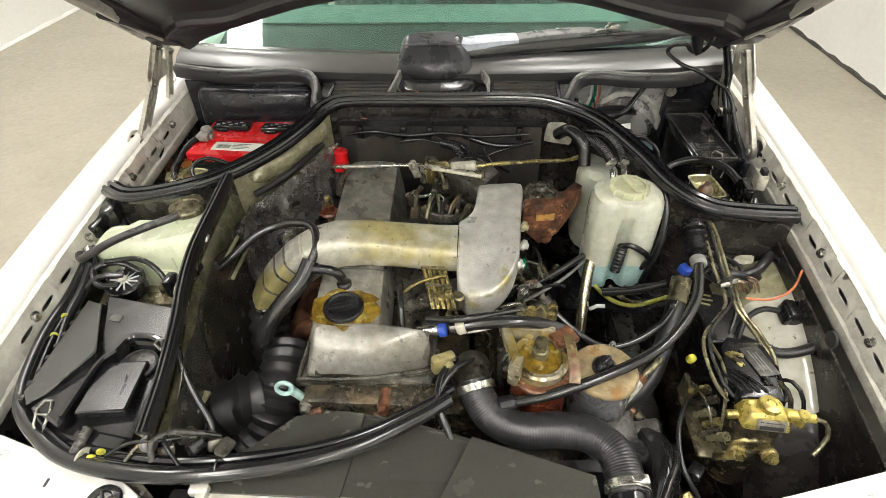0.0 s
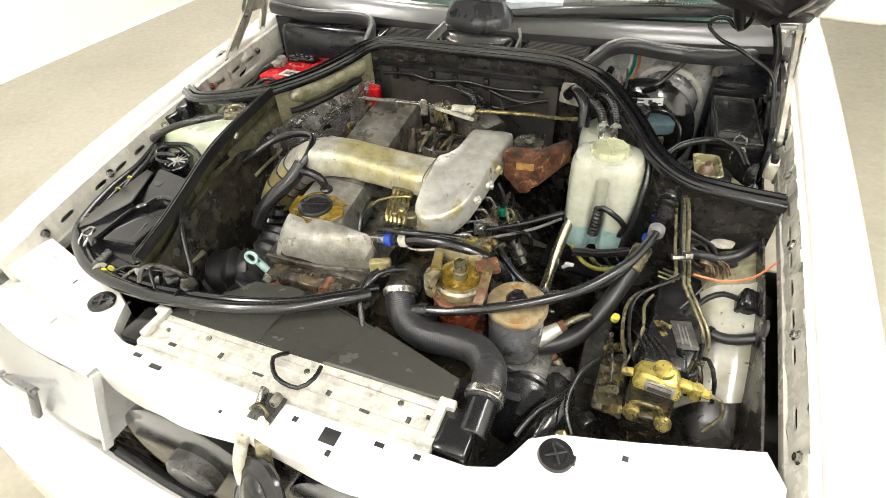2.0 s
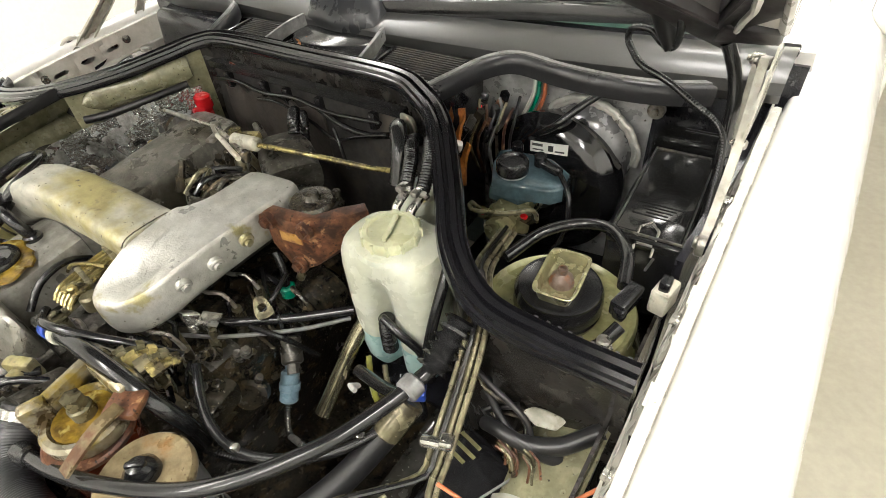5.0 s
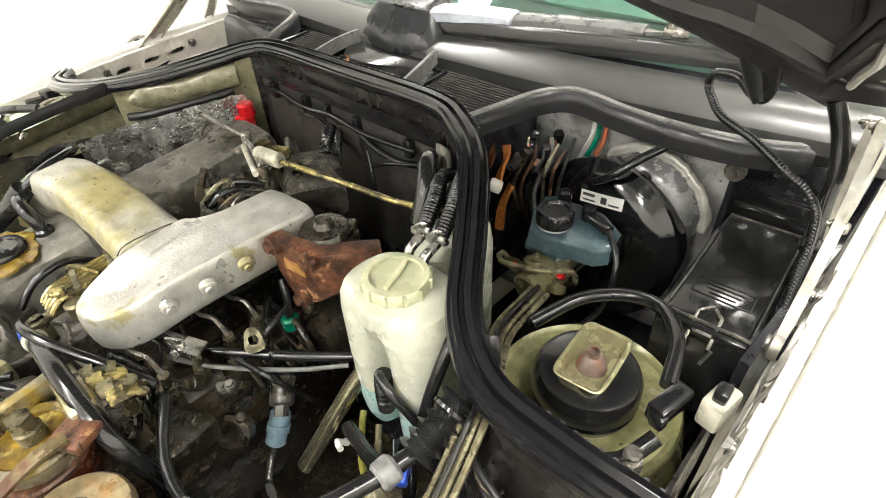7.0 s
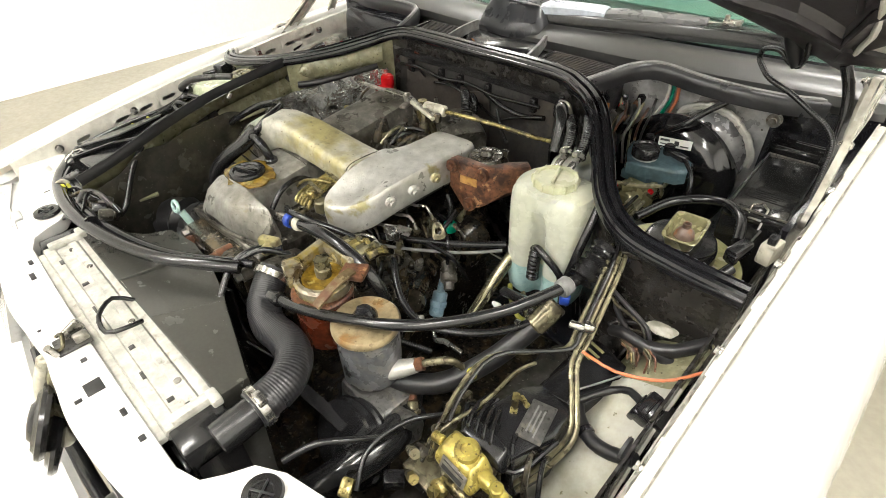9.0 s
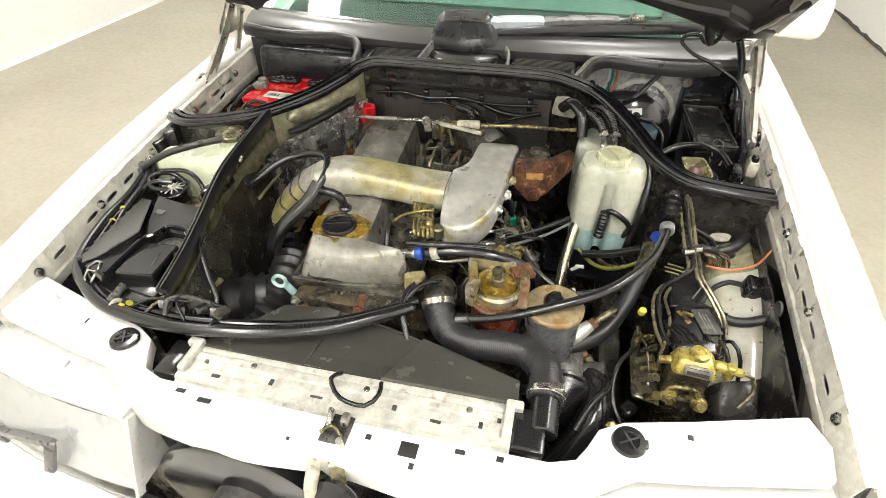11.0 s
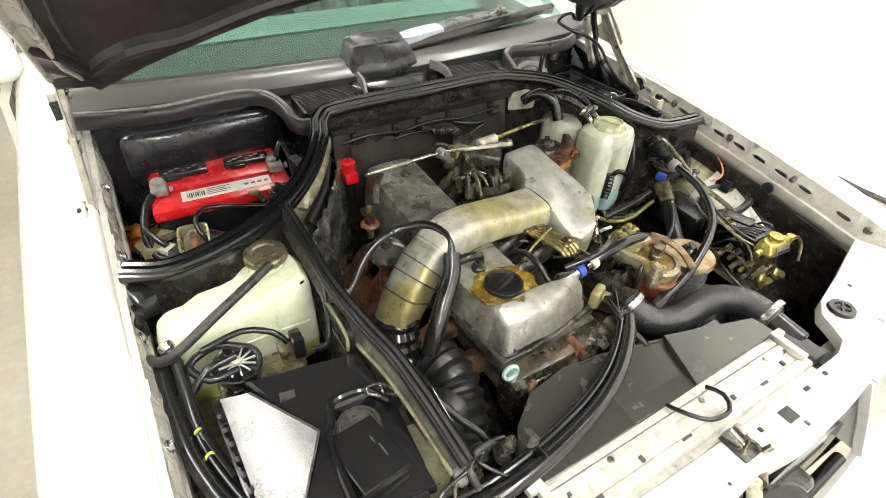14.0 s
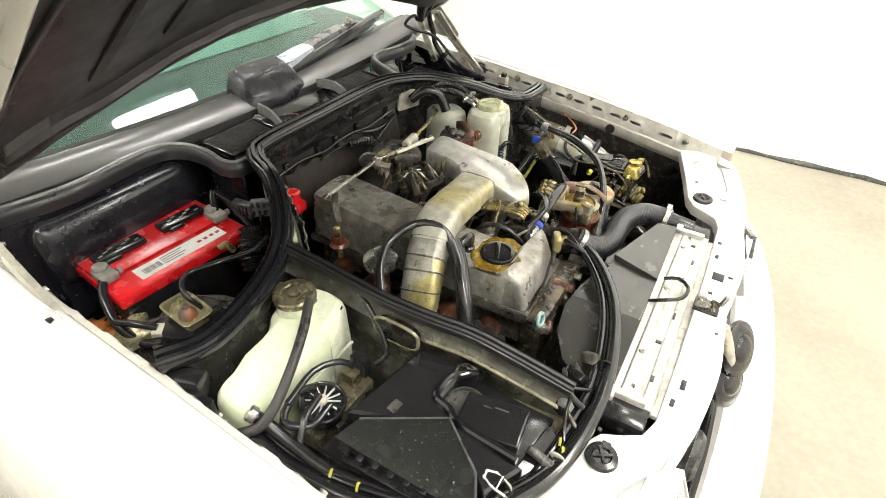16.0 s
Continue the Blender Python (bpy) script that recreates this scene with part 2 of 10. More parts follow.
INK = mat("dark_print", (0.02, 0.02, 0.02), (0.025, 0.025, 0.025), rough=0.5, bump=0.0)
REDINK = mat("red_print", (0.45, 0.03, 0.04), (0.40, 0.03, 0.04), rough=0.5, bump=0.0)
GREYINK = mat("grey_moulded_print", (0.05, 0.05, 0.05), (0.08, 0.08, 0.08), rough=0.35, bump=0.0)
BLUE = mat("blue_plastic", (0.02, 0.07, 0.42), (0.02, 0.06, 0.36), rough=0.3, bump=0.0)
PALEBLUE = mat("grey_blue_plastic", (0.24, 0.36, 0.43), (0.20, 0.31, 0.37), rough=0.3, bump=0.03)
GREEN = mat("green_plastic", (0.0, 0.25, 0.14), (0.0, 0.21, 0.12), rough=0.25, bump=0.0)
TEAL = mat("pale_teal_plastic", (0.38, 0.54, 0.51), (0.32, 0.48, 0.46), rough=0.35, bump=0.02)
YELLOW = mat("yellow_tape", (0.60, 0.57, 0.06), (0.52, 0.49, 0.05), rough=0.5, bump=0.0)
YELLOWLEAD = mat("yellow_green_lead", (0.26, 0.25, 0.05), (0.19, 0.185, 0.04), rough=0.3, bump=0.0)
CREAM = mat("cream_plastic", (0.52, 0.50, 0.41), (0.45, 0.43, 0.35), rough=0.38, bump=0.05, stain=(0.22, 0.20, 0.15), stain_scale=40, stain_at=0.57)
ORANGE = mat("orange_wire", (0.60, 0.19, 0.08), (0.52, 0.16, 0.07), rough=0.35, bump=0.0)
LEAFMAT = mat("dry_orange_leaf", (0.55, 0.19, 0.03), (0.33, 0.10, 0.02), rough=0.7, bump=0.2, grain=200)
FOIL = mat("crinkled_foil_shield", (0.50, 0.50, 0.48), (0.38, 0.38, 0.36), rough=0.24, metal=0.85, bump=0.9, grain=160, bump_scale=150, dist=0.005, stain=(0.09, 0.085, 0.072), stain_scale=9, stain_at=0.58, stain_soft=0.12, stain2=(0.05, 0.047, 0.038), stain2_scale=22, stain2_at=0.64, mottle=0.3)
PAD = mat("sooty_fibre_pad", (0.016, 0.015, 0.014), (0.028, 0.025, 0.022), rough=0.7, bump=0.6, grain=120, stain=(0.05, 0.042, 0.033), stain_scale=12, stain_at=0.54)
HOODMAT = mat("grey_black_hood_lining", (0.033, 0.030, 0.031), (0.041, 0.037, 0.038), rough=0.36, rough_var=0.06, bump=0.12, grain=160, stain=(0.024, 0.022, 0.024), stain_scale=3, stain_at=0.48, stain_soft=0.4, stain2=(0.062, 0.048, 0.036), stain2_scale=5, stain2_at=0.66, mottle=0.08)
SHROUD = mat("grey_black_shroud_plastic", (0.050, 0.049, 0.042), (0.056, 0.055, 0.048), rough=0.24, rough_var=0.04, bump=0.015, grain=200, stain=(0.066, 0.064, 0.056), stain_scale=3, stain_at=0.48, stain_soft=0.5, speck=(0.14, 0.135, 0.12), speck_scale=200, speck_at=0.73, mottle=0.05, spec=0.7)
CONCRETE = mat("worn_sealed_concrete", (0.375, 0.350, 0.278), (0.36, 0.336, 0.268), rough=0.42, bump=0.05, grain=9, stain=(0.29, 0.266, 0.205), stain_scale=1.3, stain_at=0.44, stain_soft=0.35, rough_var=0.10, mottle=0.07)
WALLWHITE = mat("white_painted_wall", (0.88, 0.88, 0.86), (0.86, 0.86, 0.84), rough=0.6, bump=0.1, grain=60, stain=(0.80, 0.80, 0.77), stain_scale=2, stain_at=0.6, stain_soft=0.3, mottle=0.03)
GLASS = clear("green_tinted_glass", (0.55, 0.80, 0.70))
STREAKBLACK = mat("streaked_black_panel", (0.034, 0.032, 0.026), (0.046, 0.043, 0.034), rough=0.2, bump=0.25, grain=60, stain=(0.075, 0.070, 0.050), stain_scale=11, stain_at=0.56, stain_soft=0.12, stain2=(0.30, 0.28, 0.20), stain2_scale=16, stain2_at=0.68, speck=(0.30, 0.29, 0.24), speck_scale=240, speck_at=0.71, coat=0.35)
GREYSOOT = mat("grimy_grey_bay_panel", (0.26, 0.253, 0.205), (0.19, 0.185, 0.148), rough=0.22, metal=0.2, bump=0.12, grain=60, stain=(0.06, 0.057, 0.046), stain_scale=7, stain_at=0.53, stain_soft=0.2, stain2=(0.36, 0.35, 0.29), stain2_scale=11, stain2_at=0.60, speck=(0.50, 0.49, 0.42), speck_scale=210, speck_at=0.685, coat=0.25)
DARKSPECK = mat("dark_speckled_panel", (0.055, 0.053, 0.045), (0.035, 0.033, 0.027), rough=0.2, bump=0.15, grain=60, stain=(0.018, 0.017, 0.014), stain_scale=8, stain_at=0.50, stain_soft=0.15, stain2=(0.16, 0.155, 0.125), stain2_scale=9, stain2_at=0.62, speck=(0.40, 0.39, 0.34), speck_scale=230, speck_at=0.70, coat=0.3)
LIDBLACK = mat("worn_black_lid", (0.014, 0.014, 0.0137), (0.018, 0.018, 0.0175), rough=0.13, rough_var=0.05, bump=0.03, grain=420, stain=(0.028, 0.027, 0.024), stain_scale=9, stain_at=0.55, stain_soft=0.25, speck=(0.22, 0.21, 0.18), speck_scale=320, speck_at=0.72, mottle=0.1, coat=0.4)
NECK = mat("clear_reservoir_neck", (0.30, 0.33, 0.32), (0.24, 0.27, 0.27), rough=0.2, bump=0.02, coat=0.3)
SATIN = mat("satin_black_lid", (0.015, 0.015, 0.016), (0.019, 0.019, 0.020), rough=0.24, rough_var=0.05, bump=0.03, grain=400, stain=(0.030, 0.030, 0.029), stain_scale=7, stain_at=0.55, stain_soft=0.25, speck=(0.09, 0.09, 0.08), speck_scale=260, speck_at=0.73, mottle=0.08, coat=0.2)
BRASS = mat("yellow_brass_plating", (0.52, 0.43, 0.11), (0.42, 0.34, 0.085), rough=0.26, metal=0.5, bump=0.2, stain=(0.20, 0.15, 0.05), stain_scale=26, stain_at=0.55, stain_soft=0.12, speck=(0.07, 0.055, 0.025), speck_scale=160, speck_at=0.66, mottle=0.3)
ARMGREY = mat("faded_grey_wiper_arm", (0.11, 0.11, 0.11), (0.09, 0.09, 0.09), rough=0.3, bump=0.03, grain=300, mottle=0.08)
ROCKERALLOY = mat("oil_smudged_aluminium", (0.37, 0.36, 0.325), (0.29, 0.28, 0.25), rough=0.38, metal=0.5, bump=0.6, grain=22, dist=0.001, bump_scale=260, stain=(0.20, 0.185, 0.14), stain_scale=7, stain_at=0.52, stain_soft=0.2, stain2=(0.24, 0.19, 0.07), stain2_scale=9, stain2_at=0.61, speck=(0.14, 0.125, 0.10), speck_scale=120, speck_at=0.68, mottle=0.35)
ELBOWALLOY = mat("weathered_grey_aluminium", (0.40, 0.39, 0.345), (0.31, 0.30, 0.26), rough=0.38, metal=0.55, bump=0.7, grain=30, dist=0.001, bump_scale=240, stain=(0.22, 0.205, 0.165), stain_scale=14, stain_at=0.52, stain_soft=0.16, stain2=(0.34, 0.30, 0.125), stain2_scale=7, stain2_at=0.53, speck=(0.13, 0.12, 0.095), speck_scale=130, speck_at=0.67, mottle=0.3)
PALEDASH = mat("painted_haze_dash_top", (0.085, 0.135, 0.118), (0.10, 0.155, 0.137), rough=0.45, bump=0.1, grain=400)
SEALMATTE = mat("dull_ribbed_rubber", (0.012, 0.012, 0.0125), (0.016, 0.016, 0.0165), rough=0.38, rough_var=0.06, bump=0.03, grain=200, stain=(0.028, 0.027, 0.026), stain_scale=18, stain_at=0.57, stain_soft=0.2, mottle=0.1)
LENS = clear("headlight_glass", (0.92, 0.94, 0.95), rough=0.12)
DASH = mat("dark_green_dash_vinyl", (0.016, 0.025, 0.022), (0.020, 0.031, 0.028), rough=0.5, bump=0.15, grain=400)
SEATMAT = mat("green_grey_upholstery", (0.12, 0.16, 0.15), (0.085, 0.115, 0.105), rough=0.7, bump=0.2, grain=300)
HINGE = mat("grimy_ivory_hinge_paint", (0.40, 0.385, 0.32), (0.35, 0.335, 0.275), rough=0.3, bump=0.08, grain=60, stain=(0.17, 0.16, 0.12), stain_scale=14, stain_at=0.55, stain_soft=0.15, speck=(0.08, 0.07, 0.05), speck_scale=150, speck_at=0.70, coat=0.2)
TOWER = mat("greenish_ivory_tower_paint", (0.30, 0.295, 0.145), (0.25, 0.243, 0.112), rough=0.18, metal=0.15, bump=0.1, grain=60, stain=(0.17, 0.155, 0.08), stain_scale=12, stain_at=0.54, stain_soft=0.15, stain2=(0.16, 0.075, 0.03), stain2_scale=16, stain2_at=0.68, speck=(0.07, 0.055, 0.03), speck_scale=150, speck_at=0.70, coat=0.2)
TUBELIGHT = glow("lamp_diffuser", (1.015, 0.98, 0.925), LAMP)
BLUETAPE = mat("pale_blue_grey_tape", (0.46, 0.50, 0.56), (0.40, 0.44, 0.50), rough=0.35, bump=0.15, grain=60)
AMBERLENS = mat("amber_lens", (0.75, 0.28, 0.02), (0.70, 0.25, 0.02), rough=0.15, bump=0.0, coat=0.4)


# ---- mesh helpers ----
def join(*bms):
    out = bmesh.new()
    for b in bms:
        me = bpy.data.meshes.new("tmp")
        b.to_mesh(me)
        out.from_mesh(me)
        bpy.data.meshes.remove(me)
        b.free()
    return out


def move(bm, m):
    bmesh.ops.transform(bm, matrix=m, verts=bm.verts)
    return bm


def box(cx, cy, cz, sx, sy, sz, bevel=0.004, rot=(0, 0, 0), seg=2, taper=1.0):
    """A bevelled box about its centre; taper shrinks the top."""
    bm = bmesh.new()
    bmesh.ops.create_cube(bm, size=1.0)
    for v in bm.verts:
        k = taper if v.co.z > 0 else 1.0
        v.co = Vector((v.co.x * sx * k, v.co.y * sy * k, v.co.z * sz))
    if bevel:
        bmesh.ops.bevel(bm, geom=bm.edges[:], offset=min(bevel, 0.45 * min(sx, sy, sz)), segments=seg, profile=0.5, affect="EDGES")
    return move(bm, pose(cx, cy, cz, *rot))


def prism(outline, z0, z1, bevel=0.0, seg=2, holes=()):
    """A plan outline carried from z0 up to z1; either may be a function of (x, y)."""
    bm = bmesh.new()
    f0 = z0 if callable(z0) else (lambda x, y: z0)
    f1 = z1 if callable(z1) else (lambda x, y: z1)
    low = [bm.verts.new((x, y, f0(x, y))) for x, y in outline]
    top = [bm.verts.new((x, y, f1(x, y))) for x, y in outline]
    n = len(outline)
    bm.faces.new(low[::-1])
    cap = bm.faces.new(top)
    for i in range(n):
        bm.faces.new((low[i], low[(i + 1) % n], top[(i + 1) % n], top[i]))
    bmesh.ops.recalc_face_normals(bm, faces=bm.faces[:])
    if bevel:
        bmesh.ops.bevel(bm, geom=list(cap.edges), offset=bevel, segments=seg, profile=0.5, affect="EDGES")
    return bm


def loft(rings, closed=True, caps=True):
    """Skin through rings of equally many points."""
    bm = bmesh.new()
    vs = [[bm.verts.new(p) for p in r] for r in rings]
    n = len(vs[0])
    for a, b in zip(vs, vs[1:]):
        for i in range(n if closed else n - 1):
            j = (i + 1) % n
            bm.faces.new((a[i], a[j], b[j], b[i]))
    if caps and closed:
        bm.faces.new(vs[0][::-1])
        bm.faces.new(vs[-1])
    bmesh.ops.recalc_face_normals(bm, faces=bm.faces[:])
    return bm


def sheet(rows, thick=0.003):
    """A grid of points given some thickness along its normals."""
    bm = loft(rows, closed=False, caps=False)
    bmesh.ops.solidify(bm, geom=bm.faces[:], thickness=thick)
    return bm


def curve_points(pts, step=0.012):
    """Evenly spaced points on a smooth curve through pts."""
    p = [Vector(q) for q in pts]
    if len(p) == 2:
        n = max(2, int((p[1] - p[0]).length / step))
        return [p[0].lerp(p[1], i / n) for i in range(n + 1)]
    p = [2 * p[0] - p[1]] + p + [2 * p[-1] - p[-2]]
    out = []
    for i in range(1, len(p) - 2):
        a, b, c, d = p[i - 1:i + 3]
        n = max(2, int((c - b).length / step))
        for k in range(n):
            t = k / n
            out.append(0.5 * ((2 * b) + (c - a) * t + (2 * a - 5 * b + 4 * c - d) * t * t + (3 * b - 3 * c + d - a) * t ** 3))
    return out + [p[-2]]


def frames_along(pts, up=None):
    """A steady side and up direction at each point."""
    tang = [(pts[min(i + 1, len(pts) - 1)] - pts[max(i - 1, 0)]).normalized() for i in range(len(pts))]
    ref = Vector(up) if up else (Vector((0, 0, 1)) if abs(tang[0].z) < 0.9 else Vector((1, 0, 0)))
    out = []
    for t in tang:
        base = Vector(up) if up else ref
        n = (base - t * base.dot(t)).normalized()
        ref = n
        out.append((t.cross(n).normalized(), n))
    return out


def tube(pts, r, seg=10, step=0.012, rib=0.0, pitch=0.012, caps=True):
    """A round hose, wire or pipe; rib makes it corrugated. r: a number, or a function of the share of its length."""
    c = curve_points(pts, step if not rib else min(step, pitch / 4))
    fr = frames_along(c)
    run, rings = 0.0, []
    total = sum((b - a).length for a, b in zip(c, c[1:])) or 1.0
    for i, (q, (s, n)) in enumerate(zip(c, fr)):
        if i:
            run += (c[i] - c[i - 1]).length
        rad = (r(run / total) if callable(r) else r) + (rib * math.sin(2 * math.pi * run / pitch) if rib else 0.0)
        rings.append([q + rad * (math.cos(2 * math.pi * k / seg) * s + math.sin(2 * math.pi * k / seg) * n) for k in range(seg)])
    return loft(rings, caps=caps)


def strip(pts, section, step=0.012, up=(0, 0, 1)):
    """A profile of (side, up) points carried along a curve that stays upright."""
    c = curve_points(pts, step)
    fr = frames_along(c, up)
    return loft([[q + a * s + b * n for a, b in section] for q, (s, n) in zip(c, fr)])


def lathe(profile, m=None, seg=28):
    """A profile of (radius, height) turned round the z axis, then placed by m."""
    rings = [[Vector((max(r, 1e-4) * math.cos(2 * math.pi * k / seg), max(r, 1e-4) * math.sin(2 * math.pi * k / seg), z)) for k in range(seg)] for r, z in profile]
    bm = loft(rings)
    return move(bm, m) if m is not None else bm


def round_ring(pts, n=48):
    """A closed smooth outline through plan points."""
    m = len(pts)
    out = []
    for k in range(n):
        u = m * k / n
        i, t = int(u), u - int(u)
        a, b, c, d = (Vector(pts[(i + j) % m]) for j in (-1, 0, 1, 2))
        out.append(0.5 * ((2 * b) + (c - a) * t + (2 * a - 5 * b + 4 * c - d) * t * t + (3 * b - 3 * c + d - a) * t ** 3))
    return out


def aim(a, b):
    """The pose at a whose z axis points to b."""
    return Matrix.Translation(a) @ (Vector(b) - Vector(a)).to_track_quat("Z", "Y").to_matrix().to_4x4()


def rod(a, b, r, seg=14, bevel=0.0):
    h = (Vector(b) - Vector(a)).length
    k = bevel
    prof = [(r - k, 0), (r, k), (r, h - k), (r - k, h)] if k else [(r, 0), (r, h)]
    return lathe(prof, aim(a, b), seg)


def hull(pts, bevel):
    """The closed skin round a few corners, its edges rounded."""
    bm = bmesh.new()
    for p in pts:
        bm.verts.new(p)
    bmesh.ops.convex_hull(bm, input=bm.verts[:])
    bmesh.ops.dissolve_limit(bm, angle_limit=0.02, verts=bm.verts[:], edges=bm.edges[:])
    bmesh.ops.bevel(bm, geom=bm.edges[:], offset=bevel, segments=3, affect="EDGES", profile=0.5)
    bmesh.ops.recalc_face_normals(bm, faces=bm.faces[:])
    return bm


def hexhead(a, b, r):
    return rod(a, b, r, seg=6)


def obj(name, bm, material, smooth=40):
    me = bpy.data.meshes.new(name)
    bm.to_mesh(me)
    bm.free()
    me.materials.append(material)
    if smooth:
        for p in me.polygons:
            p.use_smooth = True
        me.set_sharp_from_angle(angle=radians(smooth))
    return new(name, me)


def thing(name, at, label, category, group="", kind=""):
    e = new(name)
    e.empty_display_size = 0.05
    e.location = at
    return tagged(e, label, category, group, kind)


def part(name, bm, material, parent, label="", smooth=40):
    """One mesh, given in world places, as a part of a thing or of a part."""
    ob = obj(name, bm, material, smooth)
    ob.parent = parent
    if parent.parent is None:
        ob.matrix_parent_inverse = Matrix.Translation(parent.location).inverted()
    return tagged(ob, label)


def single(name, bm, material, label, category, group="", kind="", smooth=40):
    """A thing that is one plain mesh."""
    return tagged(obj(name, bm, material, smooth), label, category, group, kind)


def bars(parent, name, spots, material, label=""):
    """Flat bars of print: each (centre, width, height, rotation)."""
    bm = join(*[box(*c, w, h, 0.0006, 0, rot) for c, w, h, rot in spots])
    return part(name, bm, material, parent, label)


def lerp_table(table, y):
    for (a, va), (b, vb) in zip(table, table[1:]):
        if y <= b:
            return va + (vb - va) * max(0.0, (y - a) / (b - a))
    return table[-1][1]

# ---- the room ----
X0, X1, Y0, Y1, H = -3.85, 2.62, -4.2, 8.0, 3.6
single("floor", box((X0 + X1) / 2, (Y0 + Y1) / 2, -0.06, X1 - X0 + 0.4, Y1 - Y0 + 0.4, 0.12, 0), CONCRETE, "worn grey-beige sealed concrete workshop floor", "floor", kind="structure")
single("wall_west", box(X0 - 0.1, (Y0 + Y1) / 2, H / 2, 0.2, Y1 - Y0, H, 0), WALLWHITE, "plain white painted workshop wall", "wall", kind="structure")
single("wall_east", box(X1 + 0.1, (Y0 + Y1) / 2, H / 2, 0.2, Y1 - Y0, H, 0), WALLWHITE, "plain white painted workshop wall with a joint", "wall", kind="structure")
single("wall_north", box((X0 + X1) / 2, Y1 + 0.1, H / 2, X1 - X0 + 0.4, 0.2, H, 0), WALLWHITE, "plain white painted end wall", "wall", kind="structure")
single("wall_south", box((X0 + X1) / 2, Y0 - 0.1, H / 2, X1 - X0 + 0.4, 0.2, H, 0), WALLWHITE, "plain white painted end wall", "wall", kind="structure")
single("ceiling", box((X0 + X1) / 2, (Y0 + Y1) / 2, H + 0.06, X1 - X0 + 0.4, Y1 - Y0 + 0.4, 0.12, 0), WALLWHITE, "plain white ceiling", "ceiling", kind="structure")


def skirting(x, side):
    """A worn foot of the wall: an uneven dirty strip."""
    rnd = random.Random(4 + side)
    rows = []
    for i in range(121):
        y = Y0 + (Y1 - Y0) * i / 120
        h = 0.012 + 0.02 * rnd.random()
        d = 0.006 + 0.010 * rnd.random()
        rows.append([(x, y, 0.0), (x + side * d, y, 0.001), (x + side * d * 0.8, y, h * 0.6), (x, y, h)])
    return loft(rows)


single("baseboard", skirting(X0, 1), WALLWHITE, "ragged torn foot of the white wall covering", "baseboard", kind="structure")
single("baseboard", skirting(X1, -1), GREYCAN, "grimy chipped dark foot of the white wall", "baseboard", kind="structure")


def ceiling_light(x, y, lx, ly):
    e = thing("ceiling_light", (x, y, H), "white strip light under the ceiling, out of view", "ceiling light", "workshop strip lights")
    part("frame", box(x, y, H - 0.03, lx + 0.06, ly + 0.06, 0.06, 0.006), WALLWHITE, e)
    part("diffuser", box(x, y, H - 0.07, lx, ly, 0.02, 0.004), TUBELIGHT, e, "glowing white diffuser")


# Unseen lamps placed to light the bay; (1.95, 0.9) brightens the east side.
for gx, gy in ((-1.15, -0.9), (0.95, -0.9), (-2.05, 2.1), (1.95, 0.9), (-2.6, 5.4), (-1.15, -3.0), (0.95, -3.0)):
    ceiling_light(gx, gy, 0.36, 1.5)
for gx, gy in ((0.84, 1.5), (0.55, 3.15)):
    ceiling_light(gx, gy, 0.72, 0.3)

# ---- car body ----
EDGE = [(0.28, 0.808), (0.4, 0.833), (0.5, 0.851), (0.65, 0.875), (0.8, 0.895), (1.0, 0.917), (1.2, 0.935), (1.4, 0.95), (1.8, 0.97)]
CREST = {1: 0.712, -1: 0.688}


def edge_z(y):
    return lerp_table(EDGE, y)


car = thing("saloon_car", (0, 1.5, 0), "white saloon car with an open engine bay", "car")


def fender(side):
    rows = []
    ys = [0.27 + 0.055 * i for i in range(29)]
    for y in ys:
        h = edge_z(y)
        k = min(1.0, 0.86 + 0.14 * min(1, (y - 0.27) / 0.35))
        c = CREST[side]
        prof = [(-0.004, -0.016), (-0.002, -0.006), (0.002, 0.0), (0.012, 0.003), (0.03, 0.0), (0.055, -0.012), (0.075, -0.034), (0.092, -0.07), (0.105, -0.12), (0.116, -0.18), (0.124, -0.26), (0.13, -0.38), (0.125, -0.50)]
        w = 1.36 if side < 0 else 1.22
        rows.append([(side * (c + a * (k * w if a > 0.02 else 1)), y, h + b) for a, b in prof])
    return sheet(rows, 0.004 * side)


def rail_point(side, y, s):
    """s from 0 at the ledge beside the fender's edge to 1 at the lip over the bay."""
    h = edge_z(y)
    return Vector((side * (CREST[side] - 0.016 - 0.008 * s), y, h - 0.010 - 0.048 * s))


